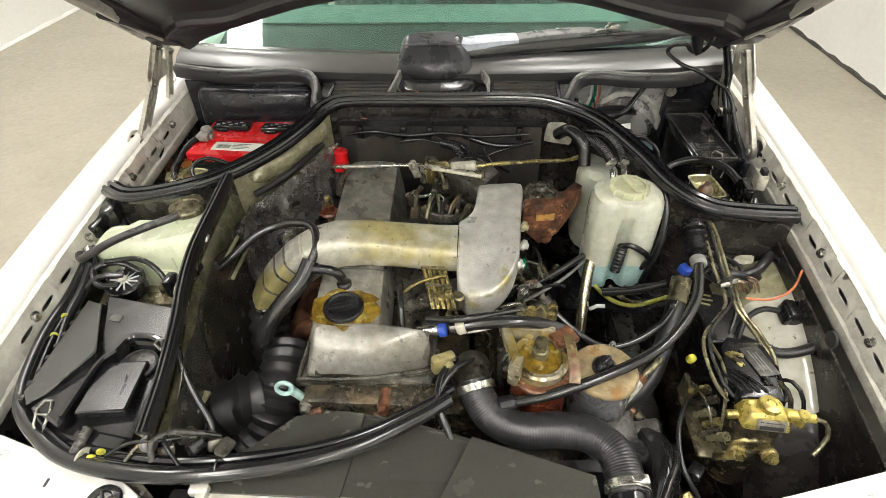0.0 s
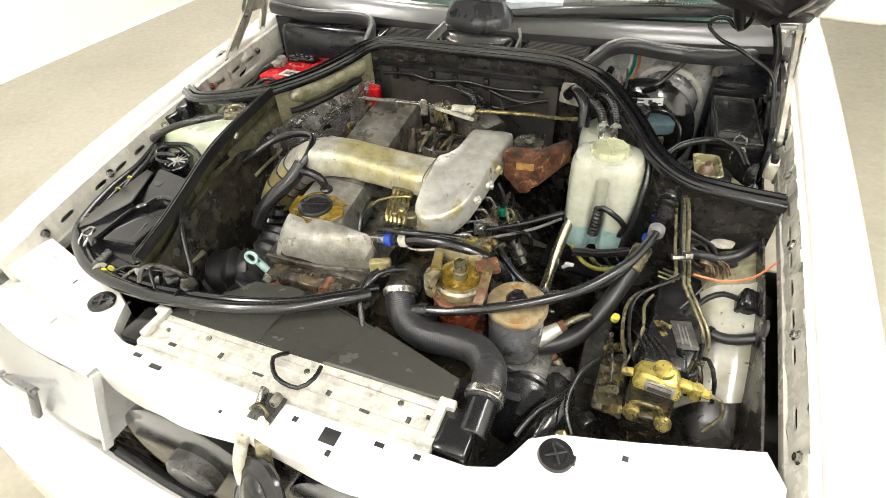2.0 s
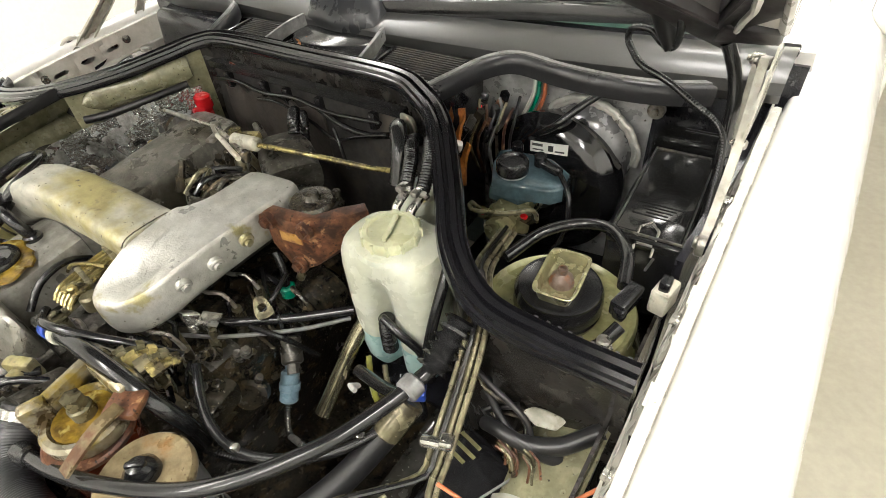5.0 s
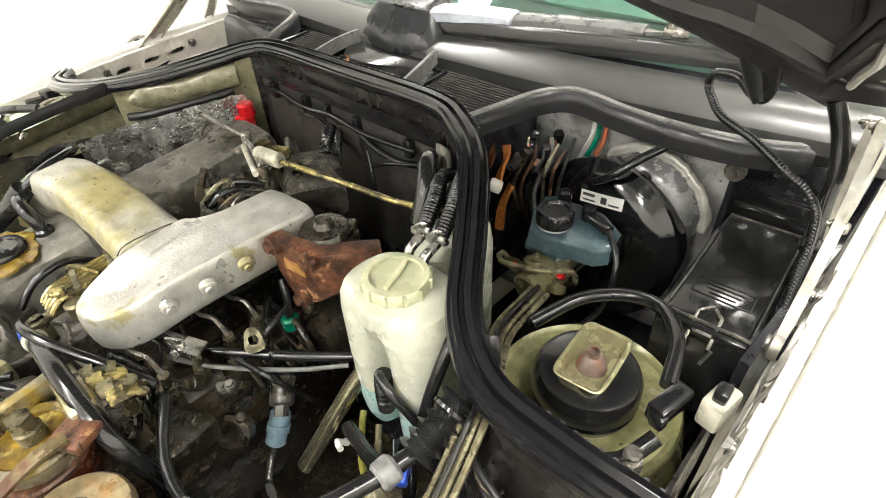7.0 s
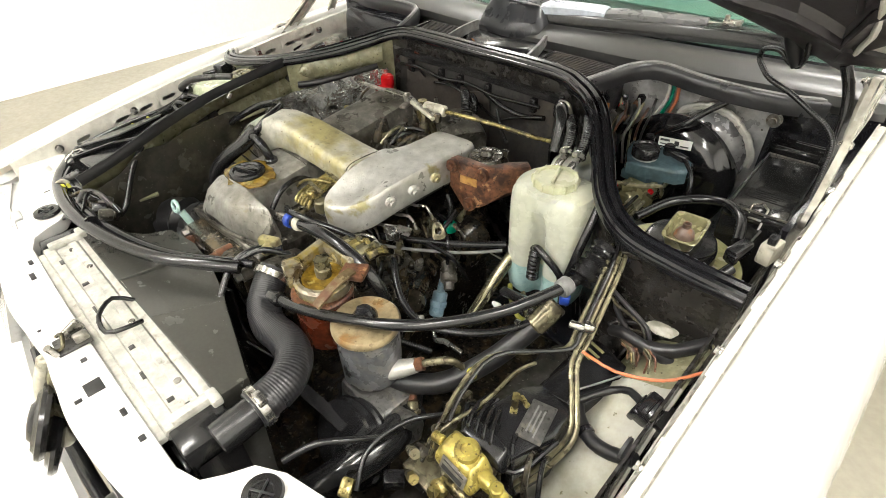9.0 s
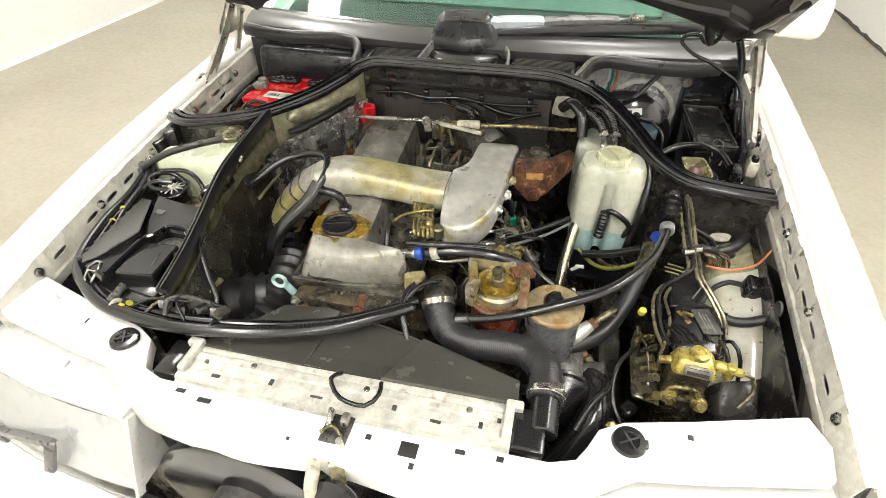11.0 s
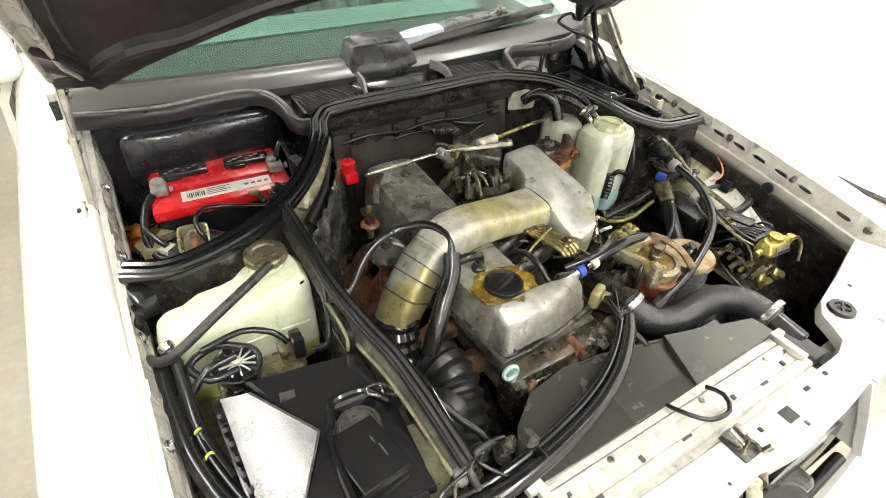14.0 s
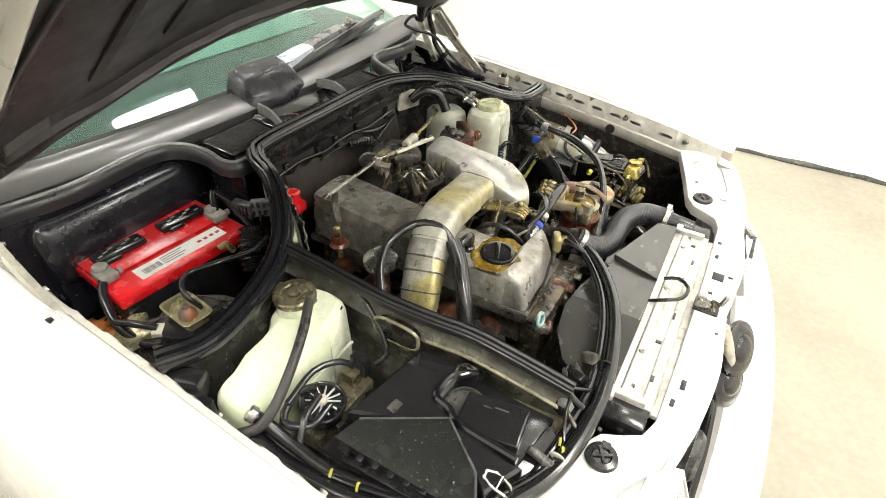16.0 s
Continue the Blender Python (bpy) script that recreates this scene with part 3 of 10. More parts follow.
def slotted_rail(side, slots, y0, y1, half=0.013):
    """The gutter flange with real oval slots through it."""
    bm = bmesh.new()
    cuts = []
    last = y0
    for c in slots:
        a, b = c - 0.027, c + 0.027
        if a > last:
            cuts.append((last, a, None))
        cuts.append((a, b, c))
        last = b
    cuts.append((last, y1, None))
    for a, b, c in cuts:
        if c is None:
            n = max(1, int((b - a) / 0.03))
            for i in range(n):
                u, v = a + (b - a) * i / n, a + (b - a) * (i + 1) / n
                bm.faces.new([bm.verts.new(rail_point(side, *q)) for q in ((u, 0), (v, 0), (v, 1), (u, 1))])
            continue
        outer, inner = [], []
        per = [(a, 0.0), (c, 0.0), (b, 0.0), (b, 0.5), (b, 1.0), (c, 1.0), (a, 1.0), (a, 0.5)]
        ov = [(-half, 0.45), (0, 0.445), (half, 0.45), (half + 0.005, 0.54), (half, 0.63), (0, 0.635), (-half, 0.63), (-half - 0.005, 0.54)]
        for (y, s), (dy, t) in zip(per, ov):
            outer.append(bm.verts.new(rail_point(side, y, s)))
            inner.append(bm.verts.new(rail_point(side, c + dy, t)))
        for i in range(8):
            j = (i + 1) % 8
            bm.faces.new((outer[i], outer[j], inner[j], inner[i]))
    bmesh.ops.remove_doubles(bm, verts=bm.verts[:], dist=0.0004)
    bmesh.ops.recalc_face_normals(bm, faces=bm.faces[:])
    bmesh.ops.solidify(bm, geom=bm.faces[:], thickness=0.003)
    return bm


SLOTS = [0.455, 0.551, 0.613, 0.673, 0.732, 0.794, 0.852, 0.910, 0.979, 1.045, 1.11]
for side, word in ((-1, "passenger"), (1, "driver")):
    f = part("fender", fender(side), PAINT, car, "glossy white front fender")
    r = part("gutter_rail", slotted_rail(side, SLOTS, 0.30, 1.36), RAIL, car, "ivory slotted flange beside the engine bay")
    rows = []
    for i in range(36):
        y = 0.30 + 0.03 * i
        p = rail_point(side, y, 1)
        rows.append([p, p + Vector((-side * 0.004, 0, -0.004)), p + Vector((-side * 0.005, 0, -0.02)), p + Vector((side * 0.008, 0, -0.04))])
    part("rail_lip", sheet(rows, 0.002), RAIL, car, "thin ivory lip")
    rows = []
    for i in range(36):
        y = 0.30 + 0.03 * i
        h = edge_z(y)
        rows.append([(side * (CREST[side] - d), y, h + u) for d, u in ((0.0015, -0.014), (0.004, -0.0155), (0.0055, -0.0085), (0.012, -0.0075), (0.0165, -0.0095))])
    part("rail_ledge", sheet(rows, 0.002), RAIL, car, "narrow ivory ledge with a groove beside the fender")
    for y in (0.40, 0.583, 0.763, 0.945, 1.15):
        p = rail_point(side, y, 0.45)
        n = Vector((side * -0.985, 0, 0.165))
        part("bolt", join(rod(p - 0.004 * n, p + 0.003 * n, 0.0095), hexhead(p, p + 0.008 * n, 0.006)), BRIGHT, car)

# inner wheel houses and floor of the bay
for side in (-1, 1):
    rows = []
    for i in range(15):
        a = radians(20 + 10 * i)
        y, z = 0.86 - 0.50 * math.cos(a), 0.24 + 0.50 * math.sin(a)
        f = 0.055 * max(0.0, min(1.0, (0.64 - y) / 0.08))
        rows.append([(side * 0.665, y, z + 0.03), (side * (0.64 + 0.3 * f), y, z + 0.015), (side * (0.60 + 0.7 * f), y, z), (side * (0.572 + f), y, z - 0.012), (side * (0.560 + f), y, z - 0.03), (side * (0.548 + f), y, z - 0.08), (side * (0.545 + f), y, z - 0.25)])
    if side < 0:
        part("wheel_house", sheet([r[:5] for r in rows], 0.004), BAYPAINT, car, "ivory painted inner wheel house")
    else:
        def crown(y, t):
            """Across the pressed dome, t from the wing inwards."""
            z = 0.24 + math.sqrt(max(0.0, 0.25 - (0.86 - y) ** 2))
            return (0.672 - 0.105 * t + 0.004 * math.sin(9 * t), y, z + 0.055 * (1 - t) ** 3 + 0.016 * math.sin(math.pi * min(1.0, t * 1.05)) - 0.035 * t ** 6)
        part("wheel_house", sheet([[crown(0.555 + 0.0121 * i, j / 12) for j in range(13)] for i in range(17)], 0.004), CLEANBAY, car, "ivory painted dome of the inner wheel house")
        # Front of the dome in dark paint, imitating the shade there.
        part("wheel_house_front", sheet([[(x, y, z - 0.008) for x, y, z in [crown(0.44 + 0.0155 * i, j / 12) for j in range(13)]] for i in range(9)], 0.004), DARKPAINT, car, "front of the wheel house, painted dark for shade")
        part("wheel_house_rear", sheet([[(x, y, z - 0.010 - 0.05 * max(0.0, y - 0.80)) for x, y, z in [crown(0.725 + 0.0167 * i, j / 12) for j in range(13)]] for i in range(12)], 0.004), BAYPAINT, car, "soiled olive rear of the wheel house")
    part("wheel_house_side", sheet([r[4:] for r in rows], 0.004), DARKPAINT, car, "black side of the wheel house")
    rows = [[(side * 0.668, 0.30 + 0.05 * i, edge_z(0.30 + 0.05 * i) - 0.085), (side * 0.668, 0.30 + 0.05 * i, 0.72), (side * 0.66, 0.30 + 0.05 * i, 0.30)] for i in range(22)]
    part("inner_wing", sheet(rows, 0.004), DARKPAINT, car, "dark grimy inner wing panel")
    part("chassis_rail", box(side * 0.425, 0.75, 0.50, 0.05 if side > 0 else 0.09, 1.0, 0.12, 0.012), DARKSPECK if side > 0 else OILY, car, "grimy chassis rail")
for k in range(7):
    part("rail_hole", box(0.425, 0.40 + 0.05 * k, 0.5604, 0.014, 0.012, 0.002, 0.0005), INK, car, "dark hole in the chassis rail")
part("bay_floor", box(0, 0.72, 0.30, 1.32, 1.05, 0.02, 0), OILY, car, "dark oily undertray")
part("front_wall", box(0, 0.235, 0.48, 1.32, 0.02, 0.36, 0.004), DARKPAINT, car, "black front cross panel")

part("wing_hole", lathe([(0.014, 0), (0.014, 0.004), (0.001, 0.004)], aim((0.665, 0.615, 0.80), (0.60, 0.615, 0.80))), INK, car, "round dark hole in the inner wing")
SEALPATH = [(-0.665, 0.868, 0.905), (-0.60, 0.835, 0.91), (-0.50, 0.845, 0.922), (-0.41, 0.882, 0.937), (-0.335, 0.955, 0.952), (-0.285, 1.03, 0.968), (-0.258, 1.09, 0.977), (-0.205, 1.118, 0.98), (0.0, 1.122, 0.98), (0.19, 1.122, 0.98),
            (0.27, 1.09, 0.978), (0.335, 1.04, 0.97), (0.40, 0.96, 0.945), (0.455, 0.888, 0.915), (0.515, 0.85, 0.897), (0.59, 0.848, 0.886), (0.68, 0.855, 0.877)]


def bulkhead(pts, low, out=0.0):
    c = curve_points(pts, 0.03)
    rows = []
    for q in c:
        rows.append([(q.x, q.y, q.z - 0.012), (q.x, q.y, q.z - 0.03), (q.x, q.y - out, q.z - 0.09), (q.x, q.y - out, 0.5 * (q.z + low)), (q.x, q.y, low)])
    return sheet(rows, 0.006)


part("bulkhead", bulkhead(SEALPATH[:4], 0.45), DARKSPECK, car, "dark speckled bulkhead panel under the seal")
part("bulkhead", bulkhead(SEALPATH[3:7], 0.45), BAYPAINT, car, "soiled ivory bulkhead panel under the seal")
rnd = random.Random(12)
rows = []
for q in curve_points([(-0.398, 0.80, 0.864), (-0.392, 0.862, 0.87), (-0.365, 0.905, 0.880), (-0.32, 0.955, 0.893), (-0.282, 1.02, 0.905), (-0.252, 1.066, 0.912)], 0.008):
    j = [0.005 * rnd.random() for _ in range(8)]
    rows.append([(q.x + 0.014 + j[i], q.y - 0.012 - j[i] + 0.002 * math.sin(900 * (q.x + q.y)), q.z - d - 0.3 * j[0]) for i, d in enumerate((0.0, 0.02, 0.045, 0.07, 0.10, 0.16, 0.24, 0.38))])
part("foil_lining", sheet(rows, 0.002), FOIL, car, "sooty crinkled foil heat lining", smooth=20)
part("lower_bead", tube([(-0.372, 0.880, 0.884), (-0.345, 0.915, 0.886), (-0.305, 0.968, 0.897), (-0.268, 1.045, 0.908)], 0.0075, 10), SEALMATTE, car, "black sealing bead under the ivory panel")
rows = []
for i, q in enumerate(curve_points([(-0.380, 0.896, 0.912), (-0.352, 0.930, 0.917), (-0.318, 0.972, 0.924), (-0.288, 1.022, 0.933), (-0.266, 1.062, 0.938)], 0.006)):
    u = i / 34
    fat = 0.017 * min(1.0, 7 * u, 7 * max(0.0, 1.04 - u)) ** 0.5 * (1 + 0.16 * math.sin(9 * u))
    rows.append([(q.x + (0.012 * math.cos(a) + 0.004) * 0.8, q.y - (0.012 * math.cos(a) + 0.004) * 0.6, q.z + (fat + 0.003) * math.sin(a)) for a in [2 * math.pi * k / 16 for k in range(16)]])
part("pressed_rib", loft(rows), BAYPAINT, car, "rounded pressed bulge in the ivory panel")
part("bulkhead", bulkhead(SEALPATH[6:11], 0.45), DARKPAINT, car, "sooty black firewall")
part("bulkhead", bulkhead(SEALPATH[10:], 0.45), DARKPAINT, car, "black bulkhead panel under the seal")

# partition between air cleaner and engine, with a rolled edge
BRANCH = [(-0.405, 0.878, 0.935), (-0.402, 0.78, 0.925), (-0.40, 0.68, 0.912), (-0.388, 0.60, 0.90), (-0.372, 0.53, 0.888), (-0.362, 0.45, 0.868), (-0.357, 0.37, 0.85)]


def partition():
    bm = bmesh.new()
    c = curve_points(BRANCH, 0.02)
    run = [0.0]
    for a, b in zip(c, c[1:]):
        run.append(run[-1] + (b - a).length)

    def at(s, d):
        i = max(k for k in range(len(run)) if run[k] <= s + 1e-6)
        i = min(i, len(c) - 2)
        t = (s - run[i]) / (run[i + 1] - run[i])
        p = c[i].lerp(c[i + 1], t)
        off = -0.012 * math.exp(-((d - 0.03) / 0.008) ** 2) + 0.010 * math.exp(-((d - 0.12) / 0.02) ** 2)
        return (p.x + off, p.y, p.z - 0.012 - d)
    total = run[-1]
    ss = [total * i / 44 for i in range(45)]
    ds = [0.0, 0.02, 0.03, 0.04, 0.06, 0.085, 0.11, 0.12, 0.13, 0.16, 0.22, 0.30, 0.40]
    grid = [[bm.verts.new(at(s, d)) for d in ds] for s in ss]
    for i in range(44):
        for j in range(len(ds) - 1):
            bm.faces.new((grid[i][j], grid[i + 1][j], grid[i + 1][j + 1], grid[i][j + 1]))
    bmesh.ops.solidify(bm, geom=bm.faces[:], thickness=0.003)
    return bm


for pts in ([(-0.398, 0.72, 0.845), (-0.394, 0.80, 0.852)], [(-0.396, 0.72, 0.80), (-0.39, 0.82, 0.812)]):
    part("pressed_rib", tube([(x + 0.012, y, z) for x, y, z in pts], 0.004), BAYPAINT, car, "pressed rib in the partition")
part("partition", partition(), BAYPAINT, car, "soiled ivory partition panel")
# Dark layer below a wavy line that drops towards the rear.
rows = []
for q in curve_points(BRANCH, 0.012):
    e = 0.024 + 0.044 * min(1.0, max(0.0, (q.y - 0.64) / 0.10)) + 0.010 * math.sin(23 * q.y) + 0.004 * math.sin(61 * q.y)
    rows.append([(q.x + 0.015, q.y, q.z - e), (q.x + 0.0145, q.y, q.z - e - 0.02), (q.x + 0.014, q.y, q.z - 0.16), (q.x + 0.008, q.y, q.z - 0.24), (q.x + 0.006, q.y, q.z - 0.41)])
part("dark_layer", sheet(rows, 0.001), STREAKBLACK, car, "streaked black layer on the engine side of the partition")
part("flange", tube([(x - 0.0095, y, z - 0.009) for x, y, z in BRANCH], 0.0030, 8), BAYPAINT, car, "ivory folded flange beside the seal")
# Pale tube puts the highlight along the pressed bead into colour.
part("bead", tube([(x - 0.0165, y, z - 0.040) for x, y, z in BRANCH[3:]], 0.0034), BAYPAINT, car, "pressed bead in pale ivory, imitating its highlight")
# Dark oval plate stands in for the shade inside the recess.
part("recess", loft([[(x, 0.645 + 0.040 * k * math.copysign(abs(math.cos(t)) ** 0.6, math.cos(t)), 0.862 + 0.020 * k * math.copysign(abs(math.sin(t)) ** 0.6, math.sin(t))) for t in [2 * math.pi * i / 24 for i in range(24)]] for x, k in ((-0.4185, 1.0), (-0.405, 1.0))]), DARKPAINT, car, "dark oval plate painting the shade of the recess")
part("hole_edge", tube([(p.x - 0.0145, p.y, p.z) for p in [Vector((-0.402, 0.645 + 0.042 * math.copysign(abs(math.cos(t)) ** 0.6, math.cos(t)), 0.862 + 0.022 * math.copysign(abs(math.sin(t)) ** 0.6, math.sin(t)))) for t in [2 * math.pi * k / 24 for k in range(25)]]], 0.0028, 8), BAYPAINT, car, "rolled edge of the oval hole")
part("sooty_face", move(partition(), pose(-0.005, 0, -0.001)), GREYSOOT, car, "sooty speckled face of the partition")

# front lock panel
SLAM = [(-0.66, 0.405), (-0.50, 0.36), (-0.40, 0.335), (-0.365, 0.315), (-0.35, 0.285), (-0.335, 0.262), (-0.30, 0.25), (-0.15, 0.247), (0.0, 0.246), (0.15, 0.247), (0.30, 0.25), (0.335, 0.262), (0.35, 0.285), (0.365, 0.315), (0.40, 0.335), (0.50, 0.36), (0.66, 0.405),
        (0.68, 0.36), (0.67, 0.31), (0.50, 0.275), (0.42, 0.262), (0.36, 0.225), (0.30, 0.195), (0.15, 0.18), (0.05, 0.185), (0.0, 0.19), (-0.05, 0.185), (-0.15, 0.18), (-0.30, 0.195), (-0.36, 0.225), (-0.42, 0.262), (-0.50, 0.275), (-0.67, 0.31), (-0.68, 0.36)]
part("lock_panel", prism(SLAM, 0.765, 0.79, 0.004), PAINT, car, "white front lock panel")

# ---- seals on the bay's edges ----
def ribbed(w=0.0165, h=0.011):
    """Section of the wide bay seal: two flat lips with three ribs."""
    return [(-w, -h), (w, -h), (w + 0.002, -0.004), (w, 0.002), (0.013, 0.003), (0.0115, 0.0075), (0.006, 0.009), (0.0045, 0.004), (0.001, 0.004), (-0.0005, 0.010), (-0.007, 0.012), (-0.009, 0.005), (-0.0125, 0.005), (-0.0145, 0.010), (-w, 0.008), (-w - 0.002, 0.0)]


seal = thing("hood_seal", (0, 1.12, 0.96), "thick black ribbed rubber seal along the firewall edge", "seal")
part("seal_run", strip(SEALPATH, ribbed()), SEAL, seal)
part("seal_branch", strip([BRANCH[0]] + BRANCH[1:], [(0.62 * x + 0.005, 0.88 * z) for x, z in ribbed(0.0155, 0.009)]), SEALMATTE, seal, "black ribbed rubber strip on the partition")
sc = curve_points(SEALPATH, 0.006)
frs = frames_along(sc, (0, 0, 1))
for x0, x1 in ((-0.22, 0.30), (0.56, 0.70)):
    stitch = []
    for i in range(0, len(sc), 2):
        if x0 < sc[i].x < x1:
            s, n = frs[i]
            q = sc[i] - s * 0.0165 + n * 0.0085
            stitch.append(box(q.x, q.y, q.z, 0.004, 0.0016, 0.002, 0))
    tagged(part("stitching", join(*stitch), GREYINK, seal), "row of small moulded ribs", kind="stuff")

CS_L = [(-0.69, 1.29, 0.985), (-0.60, 1.262, 0.985), (-0.52, 1.25, 0.985), (-0.40, 1.258, 0.987), (-0.345, 1.25, 0.985), (-0.318, 1.222, 0.982), (-0.303, 1.178, 0.973), (-0.300, 1.143, 0.961), (-0.284, 1.120, 0.957), (-0.255, 1.116, 0.958)]
CS_R = [(0.265, 1.11, 0.975), (0.283, 1.16, 0.98), (0.305, 1.215, 0.985), (0.345, 1.243, 0.988), (0.42, 1.238, 0.984), (0.49, 1.242, 0.98), (0.56, 1.262, 0.975), (0.62, 1.30, 0.97)]
body = [(-0.009, -0.022), (0.009, -0.022), (0.011, -0.006), (0.009, 0.003), (0.003, 0.008), (-0.004, 0.008), (-0.010, 0.002), (-0.011, -0.008)]
for pts in (CS_L, CS_R):
    e = thing("cowl_seal", pts[3], "black rubber seal with a grey lip edging the cowl well", "seal", "cowl seals")
    part("seal_body", strip(pts, body), SEALBODY, e)
    part("seal_lip", strip([(x, y, z + 0.008) for x, y, z in pts], [(-0.006, -0.003), (0.004, -0.003), (0.003, 0.002), (-0.001, 0.004), (-0.005, 0.002)]), GREYRUBBER, e, "light grey worn lip")

# ---- cowl, wells and windscreen ----
cowl = thing("cowl_trim", (0, 1.35, 0.98), "sun-faded black plastic cowl trim below the windscreen", "cowl")


def cowl_y(x):
    return 1.238 + 0.145 * x * x


rows = []
for i in range(41):
    x = -0.70 + 0.035 * i
    y = cowl_y(x)
    rows.append([(x, y + 0.012, 0.955), (x, y, 0.972), (x, y + 0.002, 0.988), (x, y + 0.018, 1.001), (x, y + 0.045, 1.010), (x, y + 0.07, 1.012), (x, y + 0.084, 1.006), (x, y + 0.088, 0.995)])
part("trim_strip", sheet(rows, 0.004), COWLPLASTIC, cowl)

# air intake deck between the wells, with its slatted grilles
rows = [[(-0.30 + 0.03 * i, 1.128, 0.962), (-0.30 + 0.03 * i, 1.15, 0.957), (-0.30 + 0.03 * i, 1.20, 0.955), (-0.30 + 0.03 * i, 1.245, 0.965)] for i in range(20)]
part("intake_deck", sheet(rows, 0.004), PLASTIC, cowl, "black plastic intake deck")
for x0, x1 in ((-0.27, -0.13), (0.11, 0.26)):
    for k in range(14):
        y = 1.155 + 0.0063 * k
        part("slat", box((x0 + x1) / 2, y, 0.9605 + 0.0008 * k, x1 - x0, 0.003, 0.003, 0.0008, (25, 0, 0)), PAD, cowl)
    for xe in (x0, x1):
        part("grille_edge", box(xe, 1.19, 0.966, 0.008, 0.09, 0.012, 0.003, (4, 0, 0)), SEAL, cowl)

# back and floor panels of both wells
well = thing("cowl_well_lining", (0, 1.25, 0.62), "satin black lining panels of the cowl wells", "panel")
rows = [[(-0.66 + 0.03 * i, 1.262 - 0.01 * math.sin(0.4 * i), 0.965), (-0.66 + 0.03 * i, 1.262, 0.90), (-0.66 + 0.03 * i, 1.255, 0.80), (-0.66 + 0.03 * i, 1.25, 0.56)] for i in range(14)]
part("back_panel", sheet(rows, 0.004), WELLBLACK, well)
part("heater_box", join(box(-0.475, 1.245, 0.895, 0.30, 0.07, 0.12, 0.022, (-8, 0, 0), 3), box(-0.475, 1.25, 0.80, 0.30, 0.05, 0.10, 0.01)), WELLBLACK, well, "bulged black cover")
rows = [[(0.25 + 0.03 * i, 1.285 + 0.004 * i, 0.968), (0.25 + 0.03 * i, 1.29 + 0.004 * i, 0.90), (0.25 + 0.03 * i, 1.29 + 0.004 * i, 0.56)] for i in range(11)]
part("back_panel", sheet(rows, 0.004), GREYPLATE, well, "bare grey pressed back panel")
BULGE = [(0.385, 0.80), (0.388, 0.880), (0.405, 0.906), (0.437, 0.918), (0.478, 0.912), (0.508, 0.890), (0.530, 0.858), (0.532, 0.82), (0.518, 0.79), (0.45, 0.77)]
ring = round_ring(BULGE, 48)
part("bulge", loft([[(0.46 + (p.x - 0.46) * k, y, 0.84 + (p.y - 0.84) * k) for p in ring] for y, k in ((1.298, 0.97), (1.285, 0.95), (1.272, 0.88), (1.262, 0.72), (1.258, 0.40))]), mat("satin_grey_bulge", (0.25, 0.25, 0.255), (0.21, 0.21, 0.215), rough=0.26, metal=0.55, bump=0.03, grain=90, stain=(0.12, 0.118, 0.115), stain_scale=9, stain_at=0.55, stain_soft=0.2, mottle=0.12), well, "rounded satin grey bulge")
for k, r in ((1.0, 0.0045), (1.07, 0.0055)):
    part("bead", tube([(0.46 + (p.x - 0.46) * k + 0.0015 * math.sin(5 * i), 1.286 + 0.02 * (p.x - 0.38), 0.84 + (p.y - 0.84) * k + 0.002 * math.sin(3.1 * i)) for i, p in enumerate(ring[2:34])], r, 10), ALLOYCLEAN, well, "silvery smeared sealing bead")
part("bulge_bolt", join(rod((0.452, 1.262, 0.892), (0.452, 1.252, 0.892), 0.011), hexhead((0.452, 1.253, 0.892), (0.452, 1.246, 0.892), 0.007)), PLASTIC, well)
part("panel_bolt", join(rod((0.552, 1.30, 0.925), (0.552, 1.288, 0.925), 0.013, 16, 0.002), rod((0.552, 1.29, 0.925), (0.552, 1.283, 0.925), 0.006)), STEEL, well, "steel washer and nut")
part("panel_edge", box(0.553, 1.335, 0.79, 0.008, 0.09, 0.34, 0.002), WELLBLACK, well)
for sd in (-1, 1):
    part("scuttle_side", prism([(sd * 0.662, 1.05), (sd * 0.672, 1.05), (sd * 0.70, 1.37), (sd * 0.69, 1.37)], 0.55, lambda x, y: 0.868 + 0.18 * max(0, y - 1.05), 0.0), WELLBLACK, well)
    part("scuttle_back", box(sd * 0.56, 1.375, 0.77, 0.32, 0.008, 0.44, 0), WELLBLACK, well)
part("scuttle_back", box(0.0, 1.345, 0.77, 0.82, 0.008, 0.42, 0), WELLBLACK, well)
part("well_floor", box(-0.47, 1.08, 0.60, 0.42, 0.42, 0.012, 0.003), WELLBLACK, well)
part("well_floor", box(0.47, 1.10, 0.58, 0.42, 0.46, 0.012, 0.003), WELLBLACK, well)
part("well_side", box(-0.275, 1.185, 0.80, 0.008, 0.13, 0.30, 0.002), WELLBLACK, well)
part("well_side", box(0.262, 1.20, 0.80, 0.008, 0.14, 0.30, 0.002), WELLBLACK, well)

screen = thing("windscreen", (0, 1.34, 1.0), "green-tinted windscreen in a black rubber frame", "windscreen")
rows = []
for i in range(25):
    x = -0.66 + 0.66 * 2 * i / 24
    y = 1.332 + 0.145 * x * x
    rows.append([(x * (1 - 0.14 * k), y + 0.74 * k + 0.06 * k * x * x, 1.0 + 0.44 * k - 0.03 * k * k) for k in (0, 0.25, 0.5, 0.75, 1.0)])
g = part("pane", sheet(rows, 0.005), GLASS, screen, "green-tinted curved glass")
g.visible_shadow = False
